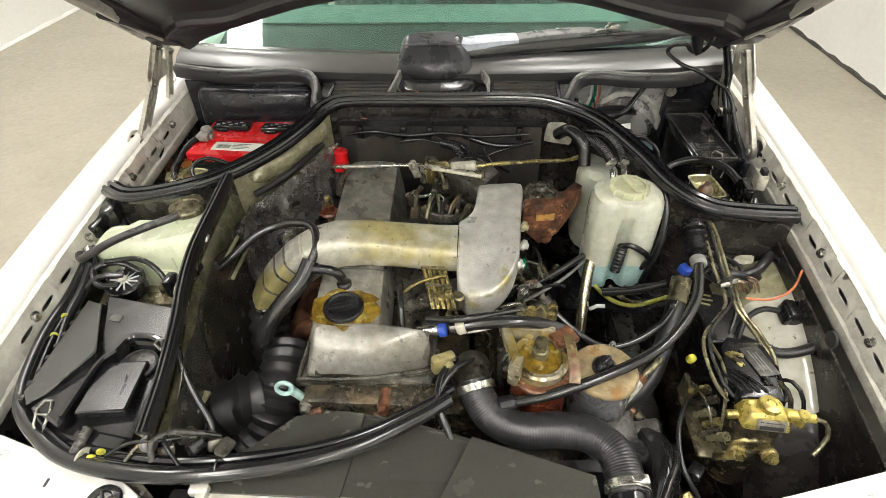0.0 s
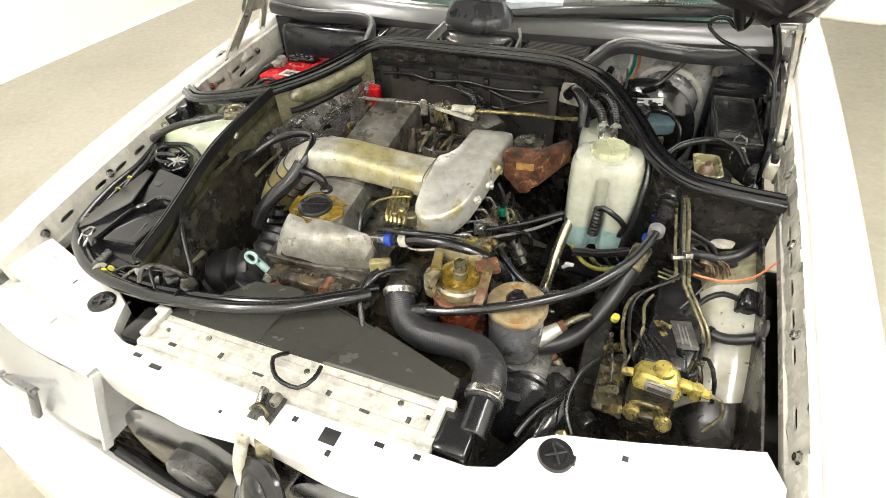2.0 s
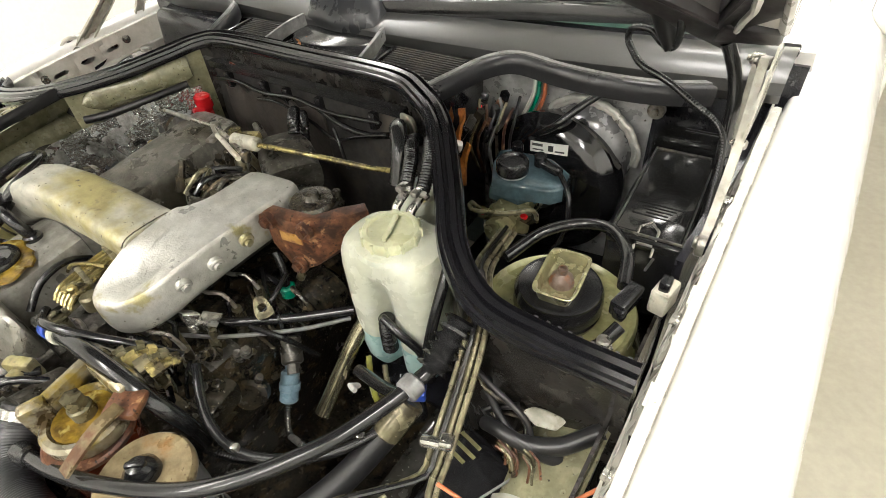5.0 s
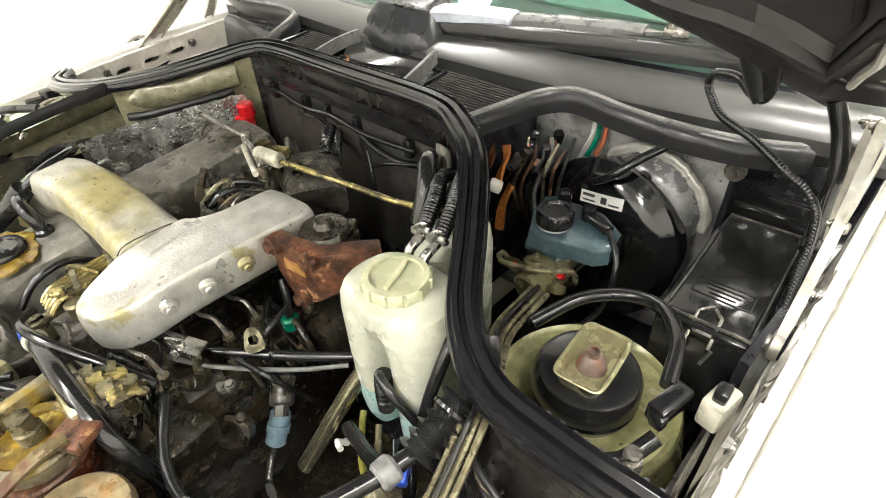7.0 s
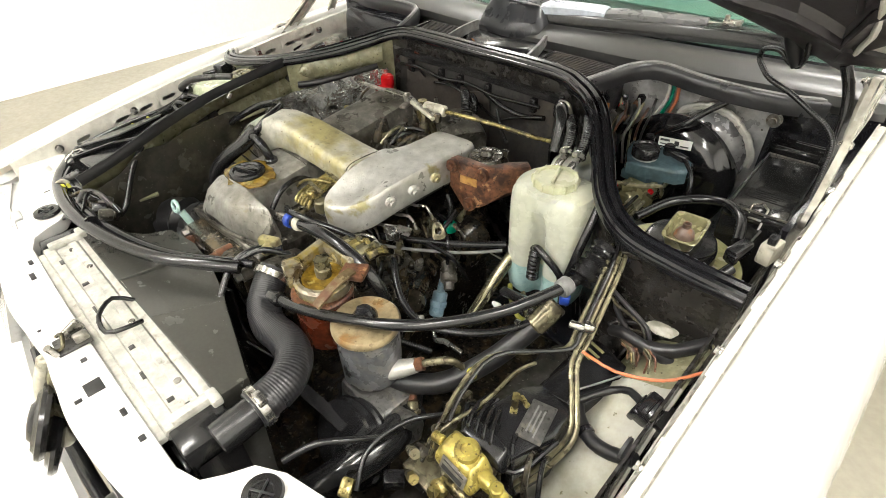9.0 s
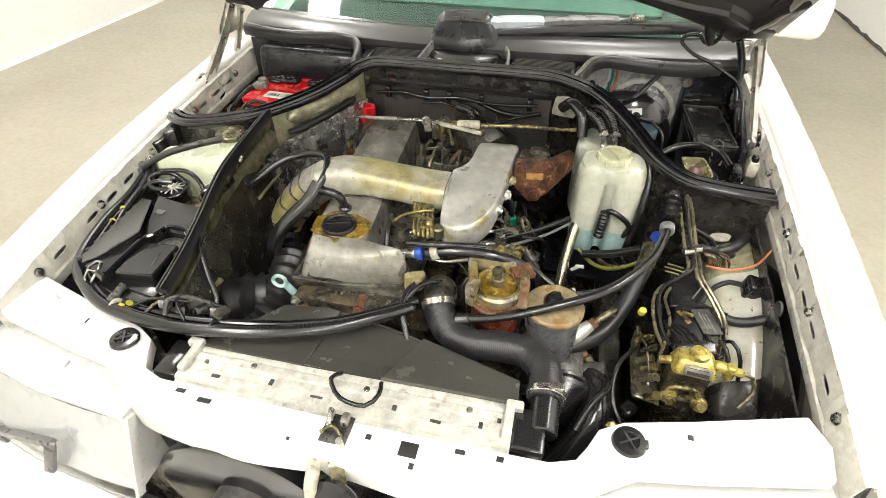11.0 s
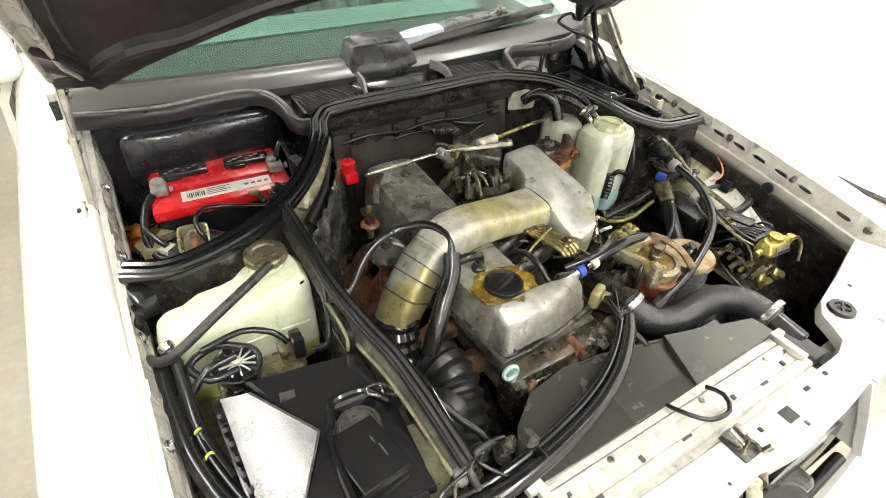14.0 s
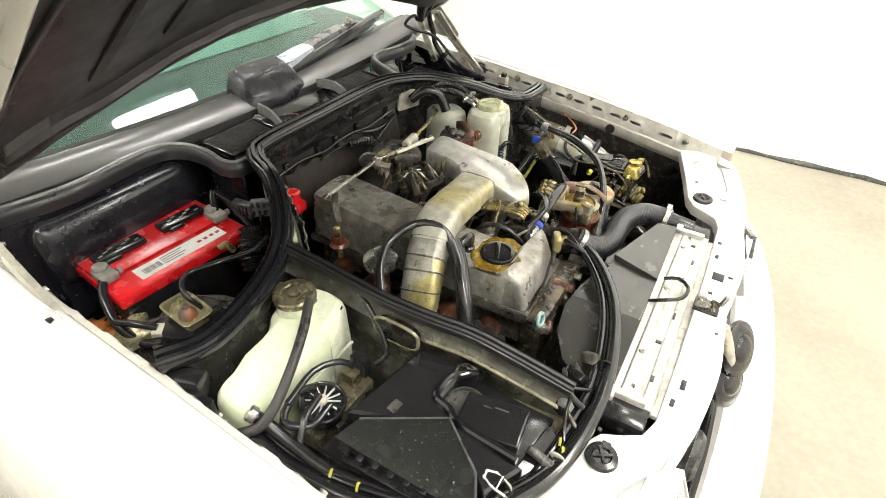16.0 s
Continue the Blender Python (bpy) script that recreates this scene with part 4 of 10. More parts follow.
part("frame_strip", strip([(x, 1.328 + 0.145 * x * x, 1.003) for x in [-0.70 + 0.1 * i for i in range(15)]], [(-0.007, -0.006), (0.007, -0.006), (0.007, 0.004), (-0.007, 0.006)]), SEAL, screen)
for sd in (-1, 1):
    part("pillar", strip([(sd * 0.69, 1.40, 0.985), (sd * 0.645, 1.75, 1.20), (sd * 0.59, 2.16, 1.42)], [(-0.035, -0.02), (0.035, -0.02), (0.03, 0.02), (-0.03, 0.02)]), PAINT, car, "white windscreen pillar")
part("roof", loft([[(-w, y, z), (-w + 0.03, y, z + 0.025), (-0.3, y, z + 0.045), (0.3, y, z + 0.045), (w - 0.03, y, z + 0.025), (w, y, z), (0.3, y, z + 0.02), (-0.3, y, z + 0.02)] for y, z, w in ((2.14, 1.395, 0.585), (2.35, 1.415, 0.60), (2.9, 1.42, 0.60), (3.25, 1.405, 0.585), (3.45, 1.375, 0.57))]), PAINT, car, "white roof")
SIDE = [(0.30, 0.845), (0.45, 0.86), (0.70, 0.865), (0.84, 0.85), (0.93, 0.80)]
for sd in (-1, 1):
    for name, y0, y1, word in (("door", 1.80, 2.74, "white front door"), ("door", 2.75, 3.42, "white rear door")):
        d = part(name, sheet([[(sd * x, y0 + (y1 - y0) * i / 6, z + 0.04 * min(1, (y0 + (y1 - y0) * i / 6 - 1.2) / 2)) for z, x in SIDE] for i in range(7)], 0.02 * sd), PAINT, car, word)
        part("handle", box(sd * 0.875, y1 - 0.12, 0.80, 0.02, 0.14, 0.03, 0.006), PLASTIC, d)
        part("window", sheet([[(sd * (0.80 - 0.19 * k), y0 + 0.05 + (y1 - y0 - 0.10) * i / 4 + (0.30 * k if (y0 < 2 and i == 0) else 0) - (0.12 * k if (y0 > 2 and i == 4) else 0), 0.97 + 0.40 * k) for k in (0, 0.5, 1)] for i in range(5)], 0.005), GLASS, d, "green-tinted side glass")
    ys = [3.43 + 0.055 * i for i in range(24)]
    part("quarter_panel", sheet([[(sd * (x - 0.10 * max(0, (y - 4.2) / 0.5) ** 2), y, z + 0.03) for z, x in SIDE if not (z < 0.6 and abs(y - 3.68) < 0.30)] if not abs(y - 3.68) < 0.30 else [(sd * (0.845 + 0.004 * k), y, max(0.36, 0.31 + math.sqrt(max(0, 0.345 ** 2 - (y - 3.68) ** 2))) + (0.96 - max(0.36, 0.31 + math.sqrt(max(0, 0.345 ** 2 - (y - 3.68) ** 2)))) * k / 4) for k in range(5)] for y in ys], 0.01 * sd), PAINT, car, "white rear quarter panel")
    part("rear_pillar", strip([(sd * 0.57, 3.42, 1.40), (sd * 0.66, 3.75, 1.15), (sd * 0.73, 4.0, 0.98)], [(-0.10, -0.02), (0.10, -0.02), (0.09, 0.02), (-0.09, 0.02)]), PAINT, car, "white rear pillar")
    part("middle_pillar", strip([(sd * 0.80, 2.745, 0.95), (sd * 0.70, 2.745, 1.18), (sd * 0.61, 2.745, 1.40)], [(-0.03, -0.02), (0.03, -0.02), (0.03, 0.02), (-0.03, 0.02)], up=(0, 1, 0)), PLASTIC, car, "black door pillar")
    part("sill", box(sd * 0.80, 2.5, 0.27, 0.10, 1.9, 0.12, 0.02), PLASTIC, car, "black plastic sill")
    part("tail_lamp", box(sd * 0.62, 4.70, 0.78, 0.26, 0.06, 0.16, 0.02), RED, car, "red tail lamp")
part("rear_window", sheet([[(x * (1 - 0.13 * k), 3.98 - 0.52 * k, 0.99 + 0.40 * k) for k in (0, 0.33, 0.66, 1)] for x in (-0.68, -0.34, 0, 0.34, 0.68)], 0.005), GLASS, car, "green-tinted rear window")
part("boot_lid", loft([[(-w, y, z - 0.02), (-w + 0.04, y, z), (0, y, z + 0.015), (w - 0.04, y, z), (w, y, z - 0.02), (0, y, z - 0.03)] for y, z, w in ((3.98, 0.985, 0.74), (4.3, 0.98, 0.73), (4.62, 0.95, 0.70), (4.70, 0.92, 0.66))]), PAINT, car, "white boot lid")
part("tail_panel", box(0, 4.69, 0.70, 1.40, 0.06, 0.42, 0.02), PAINT, car, "white tail panel")
part("rear_bumper", strip([(-0.84, 4.35, 0.45), (-0.80, 4.66, 0.45), (-0.5, 4.76, 0.45), (0.5, 4.76, 0.45), (0.80, 4.66, 0.45), (0.84, 4.35, 0.45)], [(-0.04, -0.14), (0.04, -0.14), (0.04, 0.09), (-0.04, 0.09)]), PAINT, car, "white rear bumper")
part("cabin_floor", box(0, 2.9, 0.32, 1.55, 2.8, 0.04, 0.01), DASH, car, "dark cabin floor")
part("cabin_back", box(0, 3.75, 0.70, 1.3, 0.05, 0.72, 0.02), SEATMAT, car, "dim green-grey rear seat back")
for y in (0.88, 3.68):
    for sd in (-1, 1):
        w = part("wheel", rod((sd * 0.66, y, 0.308), (sd * 0.835, y, 0.308), 0.308, 40, 0.02), RUBBER, car, "black tyre")
        part("rim", lathe([(0.20, 0), (0.205, 0.006), (0.19, 0.012), (0.06, 0.002), (0.04, 0.012), (0.002, 0.012)], aim((sd * 0.832, y, 0.308), (sd * 0.90, y, 0.308)), 32), BRIGHT, w, "silver rim")

dash = thing("dashboard", (0, 1.75, 0.9), "dark green vinyl dashboard seen through the windscreen", "dashboard")
rows = [[(-0.66 + 0.06 * i, 1.40 + 0.10 * (-0.66 + 0.06 * i) ** 2, 0.955), (-0.66 + 0.06 * i, 1.55, 0.985), (-0.66 + 0.06 * i, 1.72, 0.995), (-0.66 + 0.06 * i, 1.78, 0.97), (-0.66 + 0.06 * i, 1.80, 0.70)] for i in range(23)]
part("top_pad", sheet(rows, 0.006), DASH, dash)
# Paler green puts the lit, hazy rear of the dash into the colour.
part("rear_pad", sheet([[(-0.62 + 0.062 * i, 1.60, 0.995), (-0.62 + 0.062 * i, 1.66, 1.006), (-0.62 + 0.062 * i, 1.74, 1.004), (-0.62 + 0.062 * i, 1.79, 0.98)] for i in range(19)], 0.005), PALEDASH, dash, "dash pad painted paler for the light on it")
for x, w, m, word in ((0.545, 0.075, WALLWHITE, "white printed card"), (0.628, 0.088, REDINK, "red printed card")):
    part("card", box(x, 1.735, 1.042, w, 0.004, 0.085, 0.001, (-12, 0, 0)), m, dash, word)
for k in range(3):
    part("card_bar", box(0.605 + 0.022 * k, 1.7315, 1.042, 0.005, 0.002, 0.075, 0, (-12, 0, 0)), INK, dash)
for sx in (-0.36, 0.36):
    seat = part("seat", box(sx, 2.25, 0.52, 0.50, 0.50, 0.18, 0.05, (4, 0, 0), 3), SEATMAT, car, "green-grey pleated front seat")
    for k in range(7):
        part("pleat", rod((sx - 0.18 + 0.06 * k, 2.46, 0.60), (sx - 0.18 + 0.06 * k, 2.62, 1.16), 0.033, 12, 0.012), SEATMAT, seat)
    part("headrest", box(sx, 2.64, 1.25, 0.26, 0.09, 0.14, 0.04, (-10, 0, 0), 3), SEATMAT, seat)

# wiper drive cover, arm and blade
wc = thing("windscreen_wiper", (-0.03, 1.26, 0.96), "single wiper with a domed black drive cover and taped arm", "wiper")
part("dome", hull([(-0.122, 1.246, 0.975), (-0.030, 1.226, 0.975), (0.062, 1.246, 0.975), (0.066, 1.330, 0.985), (-0.126, 1.330, 0.985), (-0.120, 1.250, 1.008), (-0.030, 1.231, 1.006), (0.058, 1.250, 1.010), (-0.096, 1.276, 1.050), (0.030, 1.276, 1.051), (-0.032, 1.268, 1.048), (-0.104, 1.325, 1.062), (0.036, 1.325, 1.062), (-0.03, 1.345, 1.050)], 0.010), mat("dusty_black_cover", (0.024, 0.025, 0.028), (0.028, 0.029, 0.032), rough=0.30, rough_var=0.06, bump=0.02, grain=400, stain=(0.040, 0.041, 0.044), stain_scale=7, stain_at=0.50, stain_soft=0.4, mottle=0.04), wc, "angular black cover over the wiper drive", smooth=30)
part("skirt", lathe([(0.118, 0), (0.116, 0.012), (0.108, 0.028), (0.10, 0.034)], pose(-0.03, 1.27, 0.945)), PLASTIC, wc, "round black skirt")
tape = part("shaft", strip([(0.000, 1.292, 1.036), (0.07, 1.310, 1.041), (0.135, 1.330, 1.040), (0.165, 1.338, 1.038)], [(-0.026, -0.010), (0.026, -0.010), (0.025, 0.004), (0.014, 0.010), (-0.010, 0.011), (-0.024, 0.005)]), BLUETAPE, wc, "arm wrapped in pale blue-grey tape")
part("arm", strip([(0.15, 1.336, 1.036), (0.20, 1.352, 1.039), (0.30, 1.372, 1.042), (0.36, 1.385, 1.040)], [(-0.020, -0.007), (0.020, -0.007), (0.018, 0.003), (0.008, 0.008), (-0.010, 0.008), (-0.019, 0.002)]), ARMGREY, wc, "faded grey wiper arm")
part("arm_tip", strip([(0.35, 1.383, 1.040), (0.42, 1.397, 1.036), (0.47, 1.408, 1.030)], [(-0.007, -0.004), (0.007, -0.004), (0.006, 0.004), (-0.006, 0.004)]), STEEL, wc, "flat steel blade spine")
part("blade", strip([(0.05, 1.288, 1.022), (0.20, 1.312, 1.030), (0.40, 1.360, 1.034), (0.55, 1.408, 1.030), (0.66, 1.450, 1.016)], [(-0.010, -0.020), (0.006, -0.020), (0.008, 0.0), (0.004, 0.008), (-0.004, 0.008), (-0.009, 0.0)]), RUBBER, wc, "black wiper blade")
part("blade_holder", strip([(0.33, 1.362, 1.034), (0.40, 1.379, 1.040), (0.465, 1.398, 1.032)], [(-0.012, -0.010), (0.012, -0.010), (0.010, 0.004), (-0.010, 0.004)]), PLASTIC, wc, "black blade holder")
part("joint", join(box(0.405, 1.385, 1.048, 0.034, 0.020, 0.010, 0.003, (0, 0, 14)), rod((0.395, 1.380, 1.048), (0.395, 1.380, 1.062), 0.005), rod((0.418, 1.378, 1.050), (0.418, 1.396, 1.050), 0.004)), STEEL, wc, "worn metal blade joint")

# ---- hood, standing open on its hinges ----
hood = thing("hood", (0, 1.25, 1.06), "open hood with a sooty black lining, white outside", "hood")
HA = radians(36)


def hood_at(x, d, up=0.0):
    """d metres forward of the hinge line along the open hood."""
    return (x, 1.235 - d * math.cos(HA) - up * math.sin(HA) * -1, 1.065 + d * math.sin(HA) + up * math.cos(HA))


BACK = [(0.0, 0.105), (0.20, 0.097), (0.31, 0.081), (0.40, 0.061), (0.49, 0.040), (0.54, 0.026), (0.575, 0.010), (0.60, -0.020), (0.62, -0.042), (0.636, 0.0), (0.652, 0.06), (0.70, 0.12)]
CROWN = [(0.0, 0.074), (0.20, 0.064), (0.31, 0.052), (0.40, 0.036), (0.49, 0.019), (0.57, 0.002), (0.62, 0.0), (0.70, 0.0)]


def back_edge(x):
    """How far forward of the hinge line the hood's rear edge lies."""
    return lerp_table(BACK, abs(x))


def hood_row(x, spots):
    """Points (distance forward, height) across the crowned hood at x."""
    c = lerp_table(CROWN, abs(x))
    return [hood_at(x, d, u + c) for d, u in spots]


XS = [-0.69 + 1.38 * i / 46 for i in range(47)]
part("outer_skin", sheet([hood_row(x, [(back_edge(x), 0.035), (back_edge(x) + 0.15, 0.045), (0.5, 0.05), (0.9, 0.045), (1.12, 0.02)]) for x in XS], 0.004), PAINT, hood, "white outer skin")
rows, band = [], []
for x in XS:
    x *= 0.985
    b = back_edge(x)
    k = min(1.0, max(0.0, (0.60 - abs(x)) / 0.14))
    w = 0.048 + 0.055 * (1 - k) + 0.003 * math.sin(31 * x) + 0.012 * math.exp(-((abs(x) - 0.55) / 0.035) ** 2)
    band.append(hood_row(x, [(b, 0.032), (b + 0.001, 0.004), (b + 0.006, -0.006), (b + 0.35 * w, -0.007), (b + 0.6 * w, -0.004), (b + 0.9 * w, -0.008), (b + w, -0.012), (b + w + 0.006, -0.010), (b + w + 0.012, 0.004)]))
    rows.append(hood_row(x, [(b + w + 0.010, 0.002), (b + w + 0.024, 0.013), (b + w + 0.07, 0.016), (b + 0.27, 0.018), (0.6, 0.020), (1.10, 0.014)]))
part("lining", sheet(rows, 0.004), HOODMAT, hood, "black fibre lining", smooth=25)
part("rear_frame", sheet(band, 0.004), HOODFRAME, hood, "folded dark rear frame of the hood", smooth=30)
for sd in (-1, 1):
    rows = []
    for d in (0.048, 0.06, 0.075, 0.09, 0.11, 0.14, 0.17, 0.2, 0.26, 0.32, 0.4, 0.5, 0.6, 0.8, 1.0):
        e = lerp_table([(0.0, 0.630), (0.048, 0.634), (0.075, 0.640), (0.11, 0.650), (0.17, 0.655), (0.6, 0.655), (1.2, 0.652)], d)
        rows.append(hood_row(sd, [(d, u) for u in (0.018, -0.004, -0.010, -0.0115, -0.009, -0.003, 0.0, -0.001, -0.006, -0.008, -0.004, 0.030)]))
        spots = (e, e, e + 0.002, e + 0.005, e + 0.008, e + 0.010, e + 0.014, 0.677, 0.681, 0.685, 0.689, 0.690)
        rows[-1] = [(sd * x, p[1], p[2]) for x, p in zip(spots, rows[-1])]
    part("side_frame", sheet(rows, 0.002), HOODRAIL, hood, "pale grey painted hood frame rail with a rolled edge")
    part("rail_tip", hull([hood_row(sd * x, [(d, u)])[0] for x, d, u in ((0.610, 0.0, -0.010), (0.684, 0.012, -0.008), (0.684, 0.048, -0.006), (0.625, 0.055, -0.008), (0.610, 0.0, 0.020), (0.684, 0.012, 0.022), (0.684, 0.048, 0.022), (0.625, 0.055, 0.02))], 0.004), HOODFRAME, hood, "folded dark end of the frame rail")
    part("frame_rib", tube([hood_row(sd * x, [(d, 0.010)])[0] for x, d in ((0.632, 0.14), (0.634, 0.28), (0.622, 0.42), (0.60, 0.56))], 0.0045, 10), HOODFRAME, hood, "pressed rib beside the rail")
    for x, d in ((0.624, 0.225), (0.606, 0.42)):
        part("slot", hull([hood_row(sd * (x + a), [(d + c, u)])[0] for a in (-0.006, 0.006) for c in (-0.016, 0.016) for u in (0.012, 0.0165)], 0.001), INK, hood, "dark slot in the hood frame")
for k in range(9):
    x = -0.5 + 0.125 * k
    part("pressing", strip([hood_row(x, [(d, 0.012)])[0] for d in (back_edge(x) + 0.16, 0.5, 0.65, 0.9)], [(-0.008, -0.004), (0.008, -0.004), (0.005, 0.006), (-0.005, 0.006)], up=(0, math.sin(HA), math.cos(HA))), HOODMAT, hood)

def channel(w, h, t=0.003):
    """Section of a pressed U channel, open upwards."""
    return [(-w, 0), (w, 0), (w, h), (w - t, h), (w - t, t), (-w + t, t), (-w + t, h), (-w, h)]


def holed_plate(x, outline, hole, thick):
    """A flat upright plate in the plane x, with a hole through it; both are (y, z) outlines."""
    a, b = round_ring(outline, 32), round_ring(hole, 32)
    bm = bmesh.new()
    rings = [[bm.verts.new((x + dx, p.x, p.y)) for p in r] for dx in (0, thick) for r in (a, b)]
    for i in range(32):
        j = (i + 1) % 32
        for r, q in ((rings[0], rings[1]), (rings[2], rings[3]), (rings[0], rings[2]), (rings[1], rings[3])):
            bm.faces.new((r[i], r[j], q[j], q[i]))
    bmesh.ops.recalc_face_normals(bm, faces=bm.faces[:])
    return bm


for sd, foot, knee, head, lfoot, lhead in ((-1, (0.693, 1.042, 0.901), (0.690, 1.165, 0.993), (0.682, 1.225, 1.060), (0.699, 1.191, 0.895), (0.684, 1.270, 1.035)),
                                          (1, (0.688, 1.081, 0.878), (0.684, 1.175, 0.965), (0.677, 1.238, 1.040), (0.672, 1.245, 0.896), (0.664, 1.298, 1.020))):
    f, k, e, lf, le = (Vector((sd * p[0], p[1], p[2])) for p in (foot, knee, head, lfoot, lhead))
    inn = Vector((-sd, 0, 0))
    h = part("hinge", strip([f, k, e], channel(0.0135, 0.010), up=inn, step=0.02), HINGE, hood, "pressed steel hinge arm with folded edges")
    part("stiffener", strip([f.lerp(k, 0.12) + 0.004 * inn, k.lerp(f, 0.1) + 0.004 * inn], [(-0.005, -0.003), (0.005, -0.003), (0.003, 0.003), (-0.003, 0.003)], up=inn), HINGE, h)
    part("link", strip([lf, lf.lerp(le, 0.5) + Vector((0, 0.004, 0)), le], channel(0.010, 0.008), up=inn, step=0.02), HINGE, h, "narrow hinge link")
    mid = (e + le) / 2
    part("gusset", holed_plate(e.x + sd * 0.004, [(k.y - 0.012, k.z + 0.012), (e.y - 0.020, e.z + 0.004), (e.y + 0.01, e.z + 0.02), (le.y + 0.012, le.z + 0.012), (le.y + 0.006, le.z - 0.02), (mid.y, mid.z - 0.055)], [(mid.y - 0.014, mid.z - 0.012), (mid.y - 0.002, mid.z + 0.004), (mid.y + 0.014, mid.z - 0.004), (mid.y + 0.002, mid.z - 0.026)], 0.003), HINGE, h, "hinge plate with a round hole")
    for q, r in ((f, 0.016), (lf, 0.012), (le, 0.008), (k, 0.006), (e, 0.008)):
        part("pivot", join(rod(q - 0.004 * inn, q + 0.012 * inn, r, 18, 0.002), rod(q + 0.011 * inn, q + 0.016 * inn, 0.5 * r, 12, 0.001)), STEEL, h)
    part("boss", rod(f - 0.020 * inn, f + 0.001 * inn, 0.027, 24, 0.004), WELLBLACK, h, "round black hinge boss")
    part("boss_edge", tube([(f.x + sd * 0.006, f.y + 0.032 * math.cos(a), f.z + 0.032 * math.sin(a)) for a in [radians(-20 + 15 * i) for i in range(14)]], 0.004, 8), RAIL, car, "white curled edge round the hinge boss")
    for i in range(3):
        q = Vector((f.x + sd * 0.004, f.y + 0.05 + 0.035 * i, f.z - 0.022 + 0.012 * i))
        part("hinge_bolt", join(rod(q, q + 0.008 * inn, 0.010, 14, 0.002), hexhead(q + 0.007 * inn, q + 0.014 * inn, 0.006)), STEEL, car)
    part("hinge_bracket", prism([(f.x + sd * 0.006, f.y - 0.04), (f.x + sd * 0.012, f.y - 0.04), (sd * 0.712, 1.30), (sd * 0.706, 1.30)], 0.80, lambda x, y, f=f: f.z - 0.005 + 0.22 * max(0, y - f.y), 0.002), RAIL, car, "pressed steel hinge bracket")
    part("corner_roll", tube([hood_row(sd * x, [(back_edge(x) + 0.010, 0.006)])[0] for x in (0.46, 0.50, 0.53, 0.555, 0.575, 0.595, 0.612, 0.628, 0.645)], 0.011, 12), HOODMAT, hood, "rolled black edge of the hood corner")

# ---- engine ----
engine = thing("engine", (-0.02, 0.75, 0.32), "oil-stained five-cylinder diesel engine with an alloy intake", "engine")
part("block", join(box(-0.03, 0.78, 0.52, 0.26, 0.54, 0.36, 0.02, (0, 0, 0)), box(0.10, 0.76, 0.62, 0.10, 0.46, 0.16, 0.02)), OILY, engine, "oily black engine block")
part("cylinder_head", box(-0.09, 0.765, 0.74, 0.20, 0.50, 0.10, 0.01, (0, 8, 0)), ALLOYDARK, engine, "grimy alloy cylinder head")


def vcover(sections):
    rings = []
    for y, xl, xr, zt, zb in sections:
        c = 0.010
        rings.append([(xl - 0.010, y, zb), (xl - 0.004, y, zb + 0.5 * (zt - zb)), (xl + 0.002, y, zt - c), (xl + 0.5 * c, y, zt - 0.003), (xl + 1.3 * c, y, zt), (0.6 * xl + 0.4 * xr, y, zt + 0.002), (0.4 * xl + 0.6 * xr, y, zt + 0.002), (xr - 1.3 * c, y, zt), (xr - 0.5 * c, y, zt - 0.003), (xr - 0.002, y, zt - c), (xr + 0.004, y, zb + 0.5 * (zt - zb)), (xr + 0.010, y, zb)])
    return loft(rings)


vc = part("rocker_cover", vcover(((0.563, -0.184, -0.060, 0.846, 0.786), (0.571, -0.186, -0.066, 0.848, 0.786), (0.582, -0.190, -0.072, 0.844, 0.786), (0.64, -0.196, -0.076, 0.846, 0.786), (0.70, -0.198, -0.080, 0.850, 0.786))), ROCKERALLOY, engine, "mottled grey alloy rocker cover")
part("cover_nose", hull([(-0.191, 0.512, 0.784), (-0.09, 0.518, 0.784), (0.006, 0.538, 0.784), (0.012, 0.576, 0.784), (-0.193, 0.578, 0.784), (-0.176, 0.534, 0.834), (-0.082, 0.532, 0.838), (-0.004, 0.544, 0.808), (-0.180, 0.572, 0.853), (-0.08, 0.574, 0.856), (0.001, 0.566, 0.851), (0.008, 0.560, 0.822)], 0.0055), ROCKERALLOY, engine, "faceted front of the cover, stained brown")
part("rear_cover", vcover(((0.701, -0.199, -0.081, 0.853, 0.786), (0.76, -0.201, -0.083, 0.862, 0.786), (0.86, -0.203, -0.086, 0.873, 0.788), (0.95, -0.204, -0.088, 0.882, 0.79), (1.0, -0.203, -0.09, 0.887, 0.795), (1.012, -0.198, -0.095, 0.884, 0.797), (1.02, -0.190, -0.10, 0.870, 0.80))), REARALLOY, engine, "soiled grey rear half of the cover")
rings = []
for z, k in ((0.0, 1.0), (0.0025, 0.97), (0.003, 0.6)):
    rnd = random.Random(9)
    rings.append([(-0.135 + k * (0.052 + 0.016 * rnd.random()) * math.cos(2 * math.pi * i / 30), 0.606 + k * (0.040 + 0.010 * rnd.random()) * math.sin(2 * math.pi * i / 30), 0.8465 + z + 0.003) for i in range(30)])
part("oil_film", loft(rings), AMBER, vc, "amber oil film round the filler")
part("gasket_flange", prism([(-0.205, 0.506), (-0.09, 0.511), (0.018, 0.532), (0.020, 0.575), (-0.055, 0.585), (-0.065, 1.02), (-0.215, 1.02)], 0.772, 0.786, 0.003), ALLOYDARK, engine, "oily flange")
